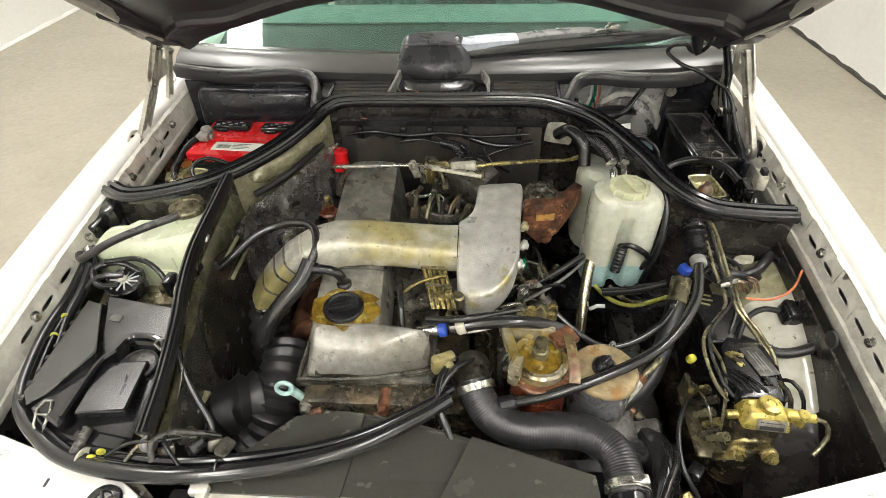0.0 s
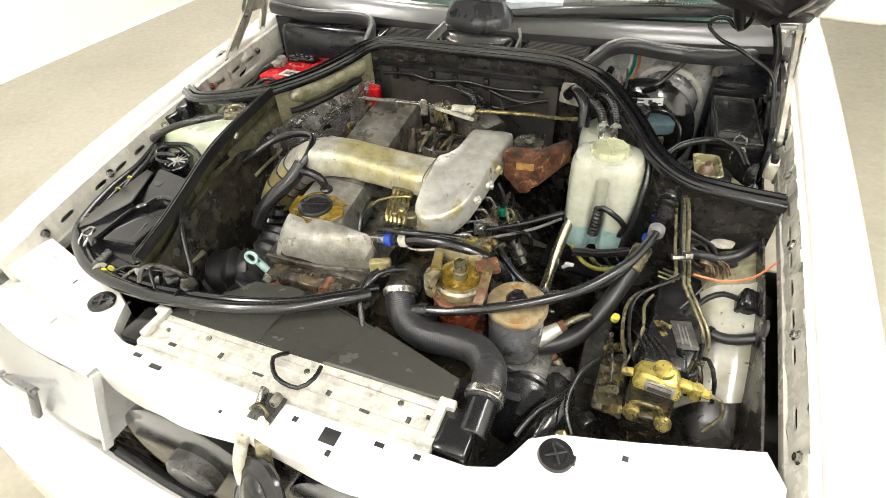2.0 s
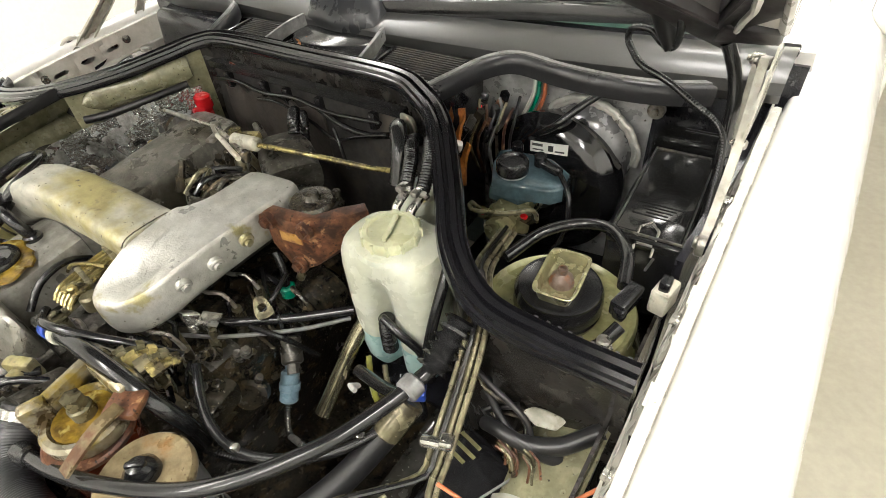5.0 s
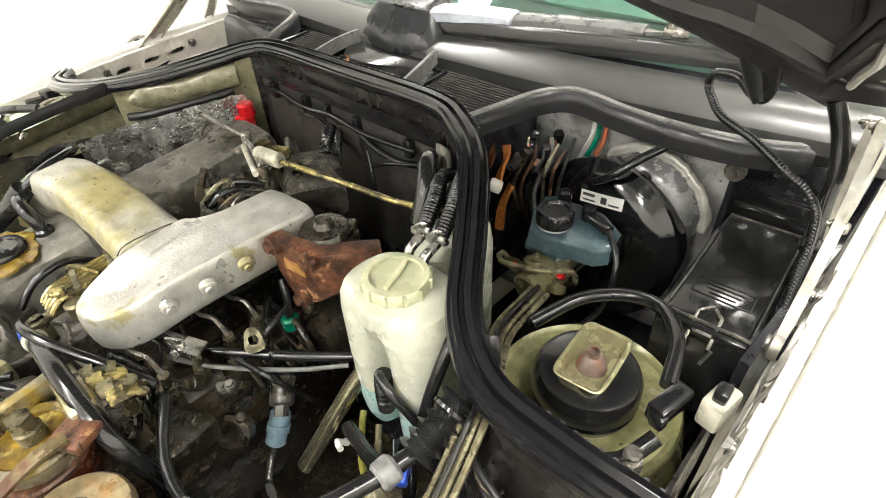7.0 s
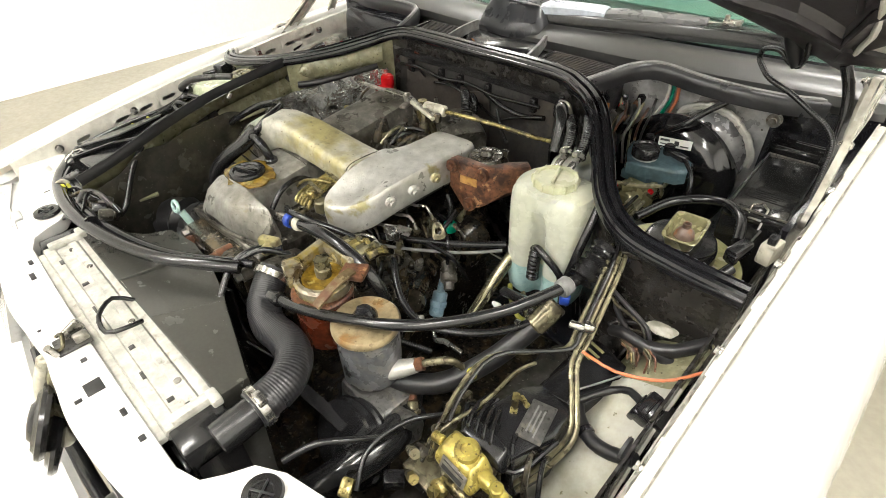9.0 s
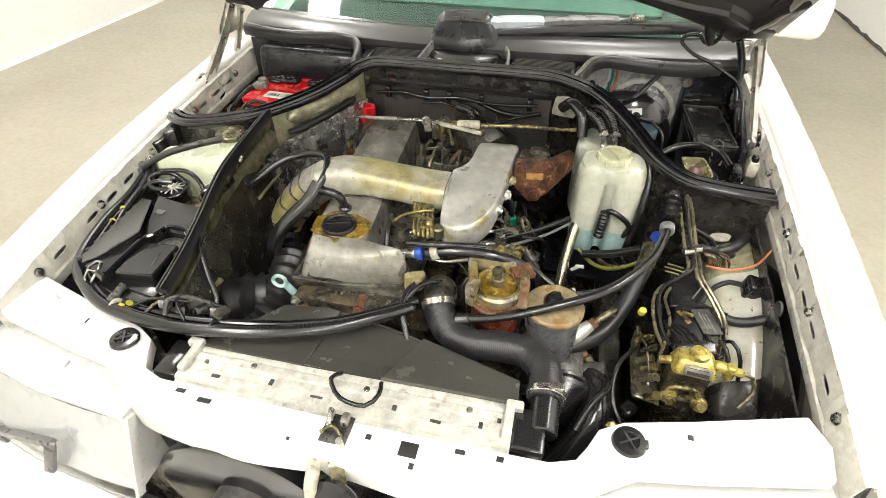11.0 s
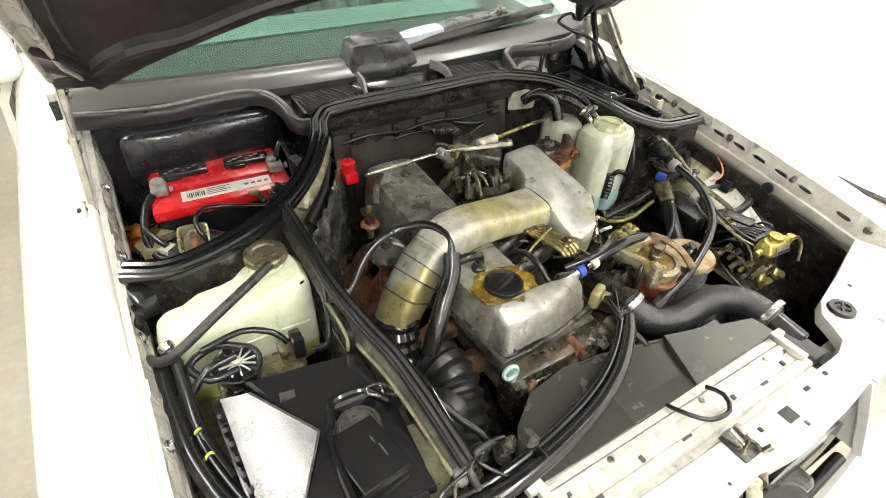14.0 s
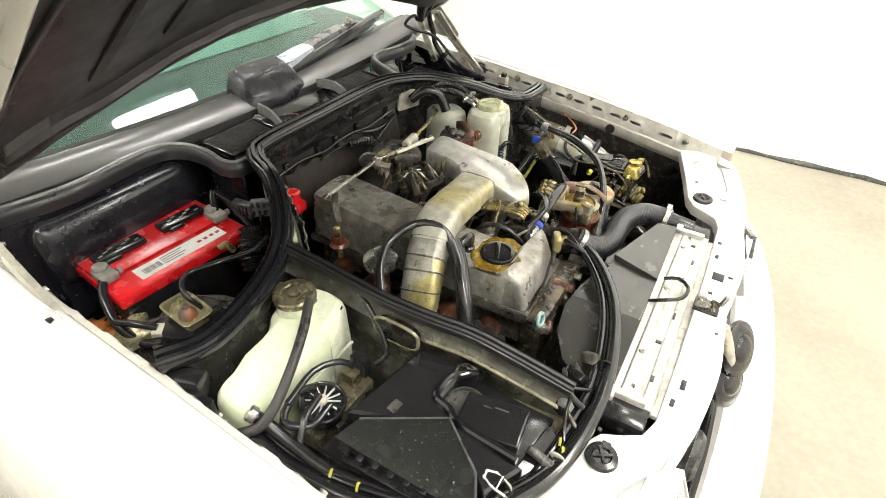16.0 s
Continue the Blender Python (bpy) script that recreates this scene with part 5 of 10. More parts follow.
cap = part("oil_cap", lathe([(0.030, 0), (0.0335, 0.003), (0.034, 0.010), (0.032, 0.013), (0.026, 0.0145), (0.024, 0.011), (0.008, 0.0105), (0.001, 0.0105)], pose(-0.137, 0.604, 0.847), 32), PLASTIC, engine, "black oil filler cap")
part("grip", box(-0.137, 0.604, 0.860, 0.050, 0.010, 0.008, 0.003, (0, 0, 20)), PLASTIC, cap)
for q in ((-0.14, 0.75, 0.8635), (-0.14, 0.95, 0.884)):
    part("cover_bolt", join(rod(q, (q[0], q[1], q[2] + 0.003), 0.008), hexhead(q, (q[0], q[1], q[2] + 0.006), 0.0055)), ALLOYDARK, engine, "oily cover bolt")
part("cover_flange", tube([(-0.200, 0.62, 0.788), (-0.200, 0.520, 0.788), (-0.188, 0.509, 0.788), (-0.09, 0.514, 0.788), (0.004, 0.534, 0.788), (0.015, 0.545, 0.788), (0.017, 0.575, 0.788)], 0.0045, 8), ALLOYDARK, vc, "rolled flange of the cover")
# chest of the timing cover below the front
part("timing_case", join(box(-0.085, 0.50, 0.72, 0.22, 0.05, 0.11, 0.012), box(-0.14, 0.485, 0.735, 0.05, 0.03, 0.04, 0.008), box(-0.05, 0.482, 0.742, 0.06, 0.03, 0.03, 0.008)), OILY, engine, "black oily timing case")
for x, z, m in ((-0.185, 0.76, STEEL), (-0.06, 0.768, RUST), (-0.01, 0.765, STEEL), (0.03, 0.772, ALLOYDARK)):
    part("stud", join(rod((x, 0.475, z), (x, 0.505, z), 0.011), hexhead((x, 0.465, z), (x, 0.478, z), 0.008)), m, engine)
part("front_lug", join(box(0.030, 0.540, 0.802, 0.040, 0.018, 0.034, 0.006, (0, 0, 25)), rod((0.038, 0.532, 0.805), (0.042, 0.522, 0.806), 0.010)), ALLOY, engine, "alloy lifting lug")
part("lug_hole", rod((0.0405, 0.5265, 0.8055), (0.0425, 0.5205, 0.8062), 0.0055), INK, engine)
part("thermostat_neck", lathe([(0.030, 0), (0.031, 0.02), (0.027, 0.03), (0.026, 0.06)], aim((0.075, 0.56, 0.77), (0.083, 0.50, 0.79))), ALLOYDARK, engine, "grimy alloy coolant neck")


# intake: cross pipe, plenum and elbow
def oval_ring(c, side, up, a, b, n=28, p=0.52):
    out = []
    for k in range(n):
        t = 2 * math.pi * k / n
        x, y = math.cos(t), math.sin(t)
        out.append(Vector(c) + Vector(side) * (a * math.copysign(abs(x) ** p, x)) + Vector(up) * (b * math.copysign(abs(y) ** p, y)))
    return out


def oval_pipe(spine, n=28):
    """Rings (centre, half width, half height, up) along a spine."""
    pts = [Vector(s[0]) for s in spine]
    rings = []
    for i, (c, a, b) in enumerate(spine):
        t = (pts[min(i + 1, len(pts) - 1)] - pts[max(i - 1, 0)]).normalized()
        up = Vector((0, 0, 1)) - t * t.z
        if up.length < 0.3:
            up = Vector((0, 1, 0)) - t * t.y
        up.normalize()
        rings.append(oval_ring(c, t.cross(up), up, a, b, n))
    return loft(rings)


intake = thing("intake_manifold", (0.05, 0.75, 0.85), "stained cast-aluminium intake pipe and plenum on the engine", "intake manifold")
part("cross_pipe", oval_pipe([((0.048, 0.748, 0.866), 0.0445, 0.0275), ((0.0, 0.746, 0.869), 0.0435, 0.0275), ((-0.06, 0.742, 0.877), 0.0415, 0.028), ((-0.12, 0.735, 0.886), 0.040, 0.030), ((-0.165, 0.724, 0.891), 0.038, 0.033), ((-0.195, 0.715, 0.886), 0.037, 0.034), ((-0.215, 0.709, 0.876), 0.036, 0.035)]), ALLOY, intake, "cast alloy cross pipe with yellow-brown stains")
elb = part("elbow", join(oval_pipe([((-0.208, 0.711, 0.880), 0.0365, 0.0345), ((-0.232, 0.704, 0.866), 0.0365, 0.035), ((-0.262, 0.694, 0.838), 0.0355, 0.0345), ((-0.288, 0.684, 0.806), 0.034, 0.0335), ((-0.300, 0.679, 0.782), 0.033, 0.033)])), ELBOWALLOY, intake, "banded alloy elbow")
for p, q in (((-0.236, 0.7026, 0.8632), (-0.238, 0.702, 0.8616)), ((-0.2535, 0.697, 0.8467), (-0.2555, 0.6963, 0.8448)), ((-0.273, 0.690, 0.8247), (-0.2745, 0.6895, 0.8225))):
    part("band", oval_pipe([(p, 0.0374, 0.0361), (q, 0.0374, 0.0361)]), ALLOYDARK, elb, "raised band")
part("elbow_hose", tube([(-0.298, 0.680, 0.788), (-0.305, 0.66, 0.74), (-0.30, 0.62, 0.66), (-0.28, 0.58, 0.56)], 0.036, 18, rib=0.003, pitch=0.024), RUBBER, intake, "black convoluted hose below the elbow")


def plenum():
    out = [(0.044, 0.715), (0.046, 0.690), (0.048, 0.665), (0.054, 0.646), (0.068, 0.635), (0.090, 0.636), (0.116, 0.650), (0.138, 0.674), (0.152, 0.705), (0.158, 0.75), (0.161, 0.80), (0.166, 0.86), (0.170, 0.905), (0.160, 0.917), (0.125, 0.915), (0.09, 0.910), (0.080, 0.90), (0.076, 0.86), (0.070, 0.825), (0.054, 0.800), (0.045, 0.792), (0.043, 0.77)]
    base = round_ring(out, 60)
    cx, cy = 0.104, 0.775
    rings = []
    for z, k in ((0.834, 0.90), (0.838, 0.955), (0.848, 0.985), (0.862, 1.0), (0.876, 0.998), (0.885, 0.985), (0.8905, 0.962), (0.8925, 0.93), (0.8935, 0.72), (0.894, 0.4)):
        rings.append([(cx + (p.x - cx) * k, cy + (p.y - cy) * (1 - (1 - k) * 0.6), z + 0.05 * (p.y - cy) - 0.020 * max(0, min(1, (0.71 - p.y) / 0.07)) - 0.006 * max(0, min(1, (0.75 - p.y) / 0.1))) for p in base])
    return loft(rings)


part("plenum", plenum(), ALLOYCLEAN, intake, "hooked cast alloy plenum")
part("joint_line", oval_pipe([((0.0455, 0.748, 0.866), 0.0452, 0.0282), ((0.0475, 0.748, 0.866), 0.0452, 0.0282)]), OILY, intake, "dark joint between pipe and plenum")
for q in ((0.160, 0.76, 0.868), (0.163, 0.81, 0.872), (0.168, 0.87, 0.876), (0.150, 0.715, 0.862)):
    part("boss", join(rod(q, (q[0] + 0.009, q[1] - 0.002, q[2] - 0.003), 0.0105, 18, 0.002), rod((q[0] + 0.008, q[1] - 0.002, q[2] - 0.003), (q[0] + 0.013, q[1] - 0.002, q[2] - 0.004), 0.0055)), ALLOYCLEAN, intake, "cast boss with a bolt")
# runners under the plenum
for k in range(5):
    y = 0.69 + 0.068 * k
    part("runner", tube([(0.10, y, 0.838), (0.06, y, 0.822), (0.0, y, 0.79), (-0.04, y, 0.765)], 0.022, 14), ALLOYDARK, intake, "grimy alloy runner")

# rusty heat-shielded bracket behind the plenum
rb = thing("rusty_bracket", (0.22, 0.88, 0.80), "heavily rusted bracket beside the intake plenum", "bracket")
WALL = [(0.168, 0.846), (0.205, 0.846), (0.240, 0.856), (0.268, 0.884), (0.290, 0.924), (0.276, 0.934), (0.254, 0.904), (0.230, 0.880), (0.200, 0.868), (0.170, 0.864)]
part("casting", prism(WALL, lambda x, y: 0.848 - 0.052 * math.exp(-((x - 0.213) / 0.036) ** 2), lambda x, y: 0.896 - 0.006 * math.exp(-((x - 0.235) / 0.02) ** 2) - 0.006 * max(0, (x - 0.25) / 0.04), 0.004), RUST, rb, "rusty cast wall")
part("floor", prism([(0.172, 0.850), (0.236, 0.862), (0.282, 0.93), (0.20, 0.93)], 0.862, 0.870, 0.002), RUST, rb)
for q in ((0.180, 0.846, 0.886), (0.216, 0.849, 0.818), (0.240, 0.856, 0.884)):
    part("bolt", join(rod(q, (q[0], q[1] - 0.008, q[2]), 0.013), hexhead(q, (q[0], q[1] - 0.014, q[2]), 0.008)), RUST, rb)
part("sticker", box(0.212, 0.8475, 0.864, 0.036, 0.002, 0.016, 0.0008, (0, 0, 8)), mat("amber_worn_sticker", (0.42, 0.24, 0.07), (0.30, 0.15, 0.05), rough=0.35, bump=0.1, stain=(0.16, 0.06, 0.03), stain_scale=60, stain_at=0.52), rb, "worn amber sticker")
sw = thing("shutoff_unit", (0.21, 0.91, 0.84), "grimy vacuum shut-off unit behind the rusty bracket", "valve")
part("body", box(0.205, 0.905, 0.858, 0.065, 0.07, 0.05, 0.012, (0, 0, 6)), ALLOYDARK, sw)
part("cap", lathe([(0.032, 0), (0.034, 0.004), (0.030, 0.010), (0.014, 0.012), (0.010, 0.020), (0.002, 0.021)], pose(0.205, 0.903, 0.882), 26), OILY, sw, "oily black diaphragm cover")
part("nipple", rod((0.225, 0.93, 0.878), (0.226, 0.932, 0.895), 0.006), OILY, sw)

# throttle linkage on top
lk = thing("throttle_linkage", (0.0, 0.93, 0.90), "zinc throttle rods and ball joints across the engine", "linkage")
part("rod", rod((-0.225, 0.955, 0.905), (-0.055, 0.95, 0.915), 0.004), STEEL, lk)
part("rod", rod((-0.055, 0.95, 0.917), (0.085, 0.90, 0.928), 0.004), STEEL, lk)
part("rod", rod((-0.012, 0.924, 0.924), (0.085, 0.888, 0.930), 0.0042, 10), CREAM, lk, "cream sleeved link")
part("cable", tube([(0.06, 0.93, 0.925), (0.16, 0.95, 0.925), (0.26, 0.985, 0.91), (0.30, 1.02, 0.90)], 0.0042), GOLD, lk, "olive throttle cable sleeve")
part("cable_end", rod((0.025, 0.925, 0.926), (0.075, 0.933, 0.926), 0.011, 16, 0.003), CREAM, lk, "cream cable end")
part("lever", join(box(-0.05, 0.945, 0.905, 0.016, 0.05, 0.006, 0.002, (0, 0, 20)), box(-0.035, 0.955, 0.89, 0.012, 0.012, 0.04, 0.003)), STEEL, lk)
part("bell_crank", join(box(-0.02, 0.965, 0.885, 0.04, 0.02, 0.024, 0.006, (0, 0, 15)), rod((-0.02, 0.96, 0.87), (-0.02, 0.96, 0.915), 0.010)), GOLD, lk, "yellow zinc bell crank")
part("ball_joint", rod((0.085, 0.90, 0.918), (0.085, 0.90, 0.936), 0.008, 14, 0.003), OILY, lk)
part("ball_joint", rod((-0.055, 0.95, 0.905), (-0.055, 0.95, 0.925), 0.008, 14, 0.003), STEEL, lk)
part("bracket", strip([(-0.19, 0.955, 0.90), (-0.205, 0.945, 0.885), (-0.215, 0.93, 0.85)], [(-0.006, -0.002), (0.006, -0.002), (0.006, 0.002), (-0.006, 0.002)]), OILY, lk, "oily bent bracket")
part("idle_lever", tube([(-0.04, 0.90, 0.87), (0.0, 0.89, 0.885), (0.02, 0.87, 0.88)], 0.003), BRIGHT, lk)

rnd = random.Random(17)
for k in range(16):
    x, y, z = -0.055 + 0.12 * rnd.random(), 0.83 + 0.13 * rnd.random(), 0.845 + 0.04 * rnd.random()
    d = Vector((rnd.random() - 0.5, rnd.random() - 0.5, 0.7)).normalized() * (0.012 + 0.014 * rnd.random())
    part("fitting", join(rod((x - d.x, y - d.y, z - d.z), (x, y, z), 0.006 + 0.005 * rnd.random()), hexhead((x, y, z), (x + d.x, y + d.y, z + d.z), 0.005 + 0.004 * rnd.random())), (OLIVE, OILY, ALLOYDARK, OLIVE, OILY, OILY)[k % 6], lk, "small grimy throttle fitting")
for k in range(6):
    a = Vector((-0.06 + 0.13 * rnd.random(), 0.82 + 0.06 * rnd.random(), 0.86))
    b = a + Vector((0.06 * rnd.random() - 0.02, 0.07, 0.01))
    part("small_hose", tube([a, (a + b) / 2 + Vector((0, 0, 0.02)), b], 0.0035 + 0.002 * rnd.random(), 8), (RUBBER, OILY, OLIVE)[k % 3], lk)
part("throttle_ring", lathe([(0.030, 0), (0.034, 0.0), (0.035, 0.014), (0.030, 0.016), (0.029, 0.006)], pose(0.02, 0.855, 0.852, -20, 0, 0), 28), ALLOYDARK, lk, "oily throttle ring")
part("yellow_block", box(-0.002, 0.965, 0.898, 0.044, 0.026, 0.022, 0.006, (0, 0, 25)), GOLD, lk, "stained yellow block")
ps = thing("rusty_stud", (-0.238, 0.915, 0.80), "rusty stud with a brass nut beside the cover", "stud")
part("stud", rod((-0.238, 0.915, 0.78), (-0.237, 0.918, 0.856), 0.007, 12, 0.002), GOLD, ps)
part("nut", hexhead((-0.238, 0.916, 0.82), (-0.238, 0.917, 0.834), 0.012), FILTER, ps, "rust-red nut")
part("washer", rod((-0.238, 0.916, 0.810), (-0.238, 0.916, 0.82), 0.020, 18, 0.004), FILTER, ps, "rust-red washer")
vp = thing("air_pipe_stub", (0.03, 0.98, 0.86), "grey alloy pipe stub behind the plenum", "pipe")
part("stub", oval_pipe([((0.10, 0.96, 0.85), 0.045, 0.035), ((0.06, 0.985, 0.865), 0.045, 0.035), ((0.02, 1.01, 0.86), 0.04, 0.03)]), ALLOYDARK, vp)
part("ring", rod((-0.02, 1.0, 0.885), (-0.015, 1.006, 0.887), 0.022, 20, 0.002), ALLOYDARK, vp)

# EGR valve
egr = thing("egr_valve", (-0.262, 0.79, 0.80), "round zinc vacuum valve beside the intake elbow", "valve")
part("dish", lathe([(0.012, 0), (0.03, 0.006), (0.033, 0.014), (0.031, 0.019), (0.034, 0.022), (0.033, 0.027), (0.022, 0.032), (0.012, 0.034), (0.010, 0.048), (0.004, 0.05)], pose(-0.262, 0.79, 0.822)), BRIGHT, egr)
part("stem", rod((-0.262, 0.79, 0.74), (-0.262, 0.79, 0.825), 0.016), RUST, egr, "rusty stem")

# exhaust side below, turbo-like castings in the dark
ex = thing("exhaust_manifold", (-0.25, 0.75, 0.62), "dark rusty exhaust manifold low beside the engine", "manifold")
for k in range(5):
    y = 0.58 + 0.09 * k
    part("branch", tube([(-0.19, y, 0.72), (-0.24, y, 0.715), (-0.265, y, 0.67)], 0.022, 12), RUST, ex)
part("log", tube([(-0.262, 0.55, 0.66), (-0.27, 0.75, 0.655), (-0.262, 0.98, 0.64)], 0.034, 14), RUST, ex)
part("heat_shield", sheet([[(-0.355, 0.88 + 0.02 * i, 0.86 - 0.01 * (i % 2)), (-0.33 - 0.004 * (i % 3), 0.885 + 0.018 * i, 0.80), (-0.315, 0.89 + 0.016 * i, 0.72), (-0.31, 0.89 + 0.015 * i, 0.62)] for i in range(10)], 0.002), FOIL, ex, "crinkled foil heat shield")

# red-capped post
rc = thing("red_battery_terminal", (-0.228, 1.04, 0.84), "bright red plastic terminal cap on the firewall", "terminal cap")
part("cap", join(rod((-0.228, 1.04, 0.868), (-0.228, 1.04, 0.897), 0.016, 18, 0.004), box(-0.228, 1.032, 0.862, 0.030, 0.030, 0.024, 0.005)), RED, rc)
part("post", rod((-0.228, 1.04, 0.80), (-0.228, 1.04, 0.872), 0.012), PLASTIC, rc, "dark post")

# firewall lining with clips and hoses
fw = thing("firewall_pad", (0, 1.10, 0.80), "sooty fibre sound pad on the firewall", "insulation")
rows = [[(-0.235 + 0.024 * i, 1.103 - 0.004 * math.sin(1.7 * i), 0.935), (-0.235 + 0.024 * i, 1.10, 0.90 + 0.004 * math.sin(2.3 * i)), (-0.235 + 0.024 * i, 1.092 - 0.004 * math.sin(1.1 * i), 0.84), (-0.235 + 0.024 * i, 1.095, 0.70)] for i in range(20)]
part("pad", sheet(rows, 0.008), PAD, fw)
part("upper_lip", strip([(-0.24, 1.098, 0.94), (0.0, 1.10, 0.94), (0.23, 1.098, 0.94)], [(-0.006, -0.008), (0.012, -0.008), (0.012, 0.004), (-0.006, 0.004)]), PLASTIC, fw, "black moulded lip")
for x in (-0.19, -0.09, -0.03, 0.05, 0.17):
    part("clip", box(x, 1.088, 0.915, 0.014, 0.014, 0.03, 0.003), PLASTIC, fw)
cd = thing("wiring_conduit", (-0.02, 1.075, 0.90), "black wiring conduit clipped along the firewall", "conduit")
part("conduit", tube([(0.06, 1.084, 0.905), (0.10, 1.080, 0.893), (0.15, 1.081, 0.888), (0.2, 1.086, 0.896)], 0.0055, 12), RUBBER, cd)
for pts, r in (([(0.0, 1.07, 0.90), (0.03, 1.04, 0.905), (0.045, 1.02, 0.88), (0.04, 1.01, 0.84)], 0.010), ([(0.02, 1.07, 0.90), (0.05, 1.045, 0.90), (0.06, 1.03, 0.87)], 0.007)):
    part("drop_hose", tube(pts, r, 10, rib=0.001, pitch=0.006), RUBBER, cd, "black convoluted hose")
part("thin_wire", tube([(0.09, 1.07, 0.89), (0.11, 1.06, 0.86), (0.15, 1.03, 0.85)], 0.003), PLASTIC, cd)

part("red_tag", box(-0.178, 1.096, 0.944, 0.016, 0.003, 0.005, 0.001, (0, 12, 0)), FILTER, fw, "small dull red tag")
part("torn_edge", sheet([[(-0.20 + 0.02 * i, 1.086 - 0.003 * math.sin(2.1 * i), 0.905 + 0.006 * math.sin(3.7 * i)), (-0.20 + 0.02 * i, 1.083 - 0.004 * math.sin(1.3 * i), 0.86), (-0.20 + 0.02 * i, 1.085, 0.80)] for i in range(14)], 0.005), mat("brown_torn_felt", (0.046, 0.038, 0.031), (0.032, 0.026, 0.022), rough=0.6, bump=0.6, grain=140, stain=(0.048, 0.040, 0.032), stain_scale=12, stain_at=0.58), fw, "torn brown felt layer")
for pts, r in (([(-0.22, 1.08, 0.915), (-0.15, 1.078, 0.922), (-0.08, 1.077, 0.914), (0.0, 1.078, 0.921), (0.08, 1.077, 0.913), (0.19, 1.08, 0.918)], 0.004), ([(-0.10, 1.074, 0.90), (-0.05, 1.073, 0.906), (0.0, 1.072, 0.897), (0.05, 1.07, 0.885)], 0.003), ([(0.04, 1.076, 0.88), (0.09, 1.07, 0.868), (0.14, 1.072, 0.885), (0.20, 1.08, 0.90)], 0.003)):
    part("cable", tube(pts, r), RUBBER, cd, "black cable along the firewall")

ts = thing("socket_strip", (-0.315, 1.045, 0.90), "grey multi-socket plug strip under the seal", "connector")
part("strip", hull([(-0.315 + a, 1.040 + b, z) for a, b in ((-0.010, 0.012), (0.012, -0.014), (0.020, -0.006), (-0.002, 0.020)) for z in (0.880, 0.918)], 0.003), CANBLUE, ts)
for k in range(8):
    f = (k % 4) / 3
    part("socket", box(-0.325 + 0.022 * f + 0.001, 1.050 - 0.025 * f, 0.891 + 0.017 * (k // 4), 0.006, 0.006, 0.010, 0.001, (0, 0, -50)), INK, ts)
part("lead", tube([(-0.315, 1.04, 0.885), (-0.322, 1.035, 0.86), (-0.318, 1.03, 0.82)], 0.005), RUBBER, ts)

# ---- battery well ----
bat = thing("battery", (-0.47, 1.135, 0.66), "black car battery with a bright red top and white label", "battery")
BM = pose(-0.470, 1.137, 0.0, 0, 0, -4)
part("case", move(box(0, 0, 0.755, 0.252, 0.160, 0.19, 0.006), BM), PLASTIC, bat, "black case")
lid = part("lid", move(join(box(0, 0, 0.860, 0.262, 0.168, 0.022, 0.005), box(0, 0.03, 0.8735, 0.25, 0.10, 0.007, 0.002)), BM), RED, bat, "bright red lid")
for cx in (-0.062, 0.062):
    part("vent_cap", move(join(box(cx, 0.035, 0.882, 0.092, 0.032, 0.012, 0.004), box(cx - 0.02, 0.018, 0.880, 0.03, 0.012, 0.008, 0.003)), BM), PLASTIC, bat, "scuffed black vent cap")
    bars(bat, "scuff", [(tuple(BM @ Vector((cx + 0.011 * k, 0.03 + 0.006 * (k % 3), 0.8885))), 0.008, 0.0035, (0, 0, -4 + 9 * (k % 2))) for k in range(-3, 4)], GREYRUBBER, "pale scuffs")
part("label", move(box(0.008, -0.045, 0.8716, 0.17, 0.036, 0.0012, 0), BM), LABEL, bat, "white paper label")
for k in range(9):
    part("barcode", move(box(-0.066 + 0.0038 * k, -0.047, 0.8725, 0.0012 + 0.0008 * (k % 3), 0.016, 0.0004, 0), BM), INK, bat)
for k in range(4):
    part("print", move(box(-0.008 - 0.004 * (k % 2), -0.035 - 0.0065 * k, 0.8725, 0.044 - 0.008 * (k % 2), 0.0018, 0.0004, 0), BM), GREYINK, bat)
for k in range(4):
    part("print", move(box(0.045 + 0.013 * k, -0.046, 0.8725, 0.008, 0.007, 0.0004, 0, (0, 0, 8)), BM), REDINK, bat)
for cx, cy in ((-0.112, 0.0), (0.112, 0.005)):
    t = part("terminal_clamp", move(join(rod((cx, cy, 0.868), (cx, cy, 0.895), 0.013, 14, 0.003), box(cx, cy - 0.012, 0.880, 0.03, 0.04, 0.016, 0.004), hexhead((cx + 0.018, cy - 0.02, 0.88), (cx + 0.024, cy - 0.02, 0.88), 0.006)), BM), mat("corroded_lead", (0.22, 0.21, 0.19), (0.30, 0.29, 0.26), rough=0.6, metal=0.4, bump=0.6), bat, "corroded lead clamp")
part("cable", tube([(-0.583, 1.135, 0.88), (-0.61, 1.10, 0.872), (-0.628, 1.05, 0.845), (-0.62, 1.0, 0.82), (-0.58, 0.97, 0.815)], 0.008), RUBBER, bat, "thick black cable")
part("cable", tube([(-0.355, 1.125, 0.885), (-0.335, 1.15, 0.91), (-0.325, 1.13, 0.90), (-0.335, 1.05, 0.86), (-0.345, 1.0, 0.83)], 0.007), RUBBER, bat, "thick black cable")

# connectors beside the battery
tb = thing("terminal_block", (-0.325, 1.10, 0.86), "cream and black connector block in the battery well", "connector")
part("block", box(-0.318, 1.085, 0.885, 0.018, 0.046, 0.034, 0.003, (0, 0, 10)), GREYCAN, tb)
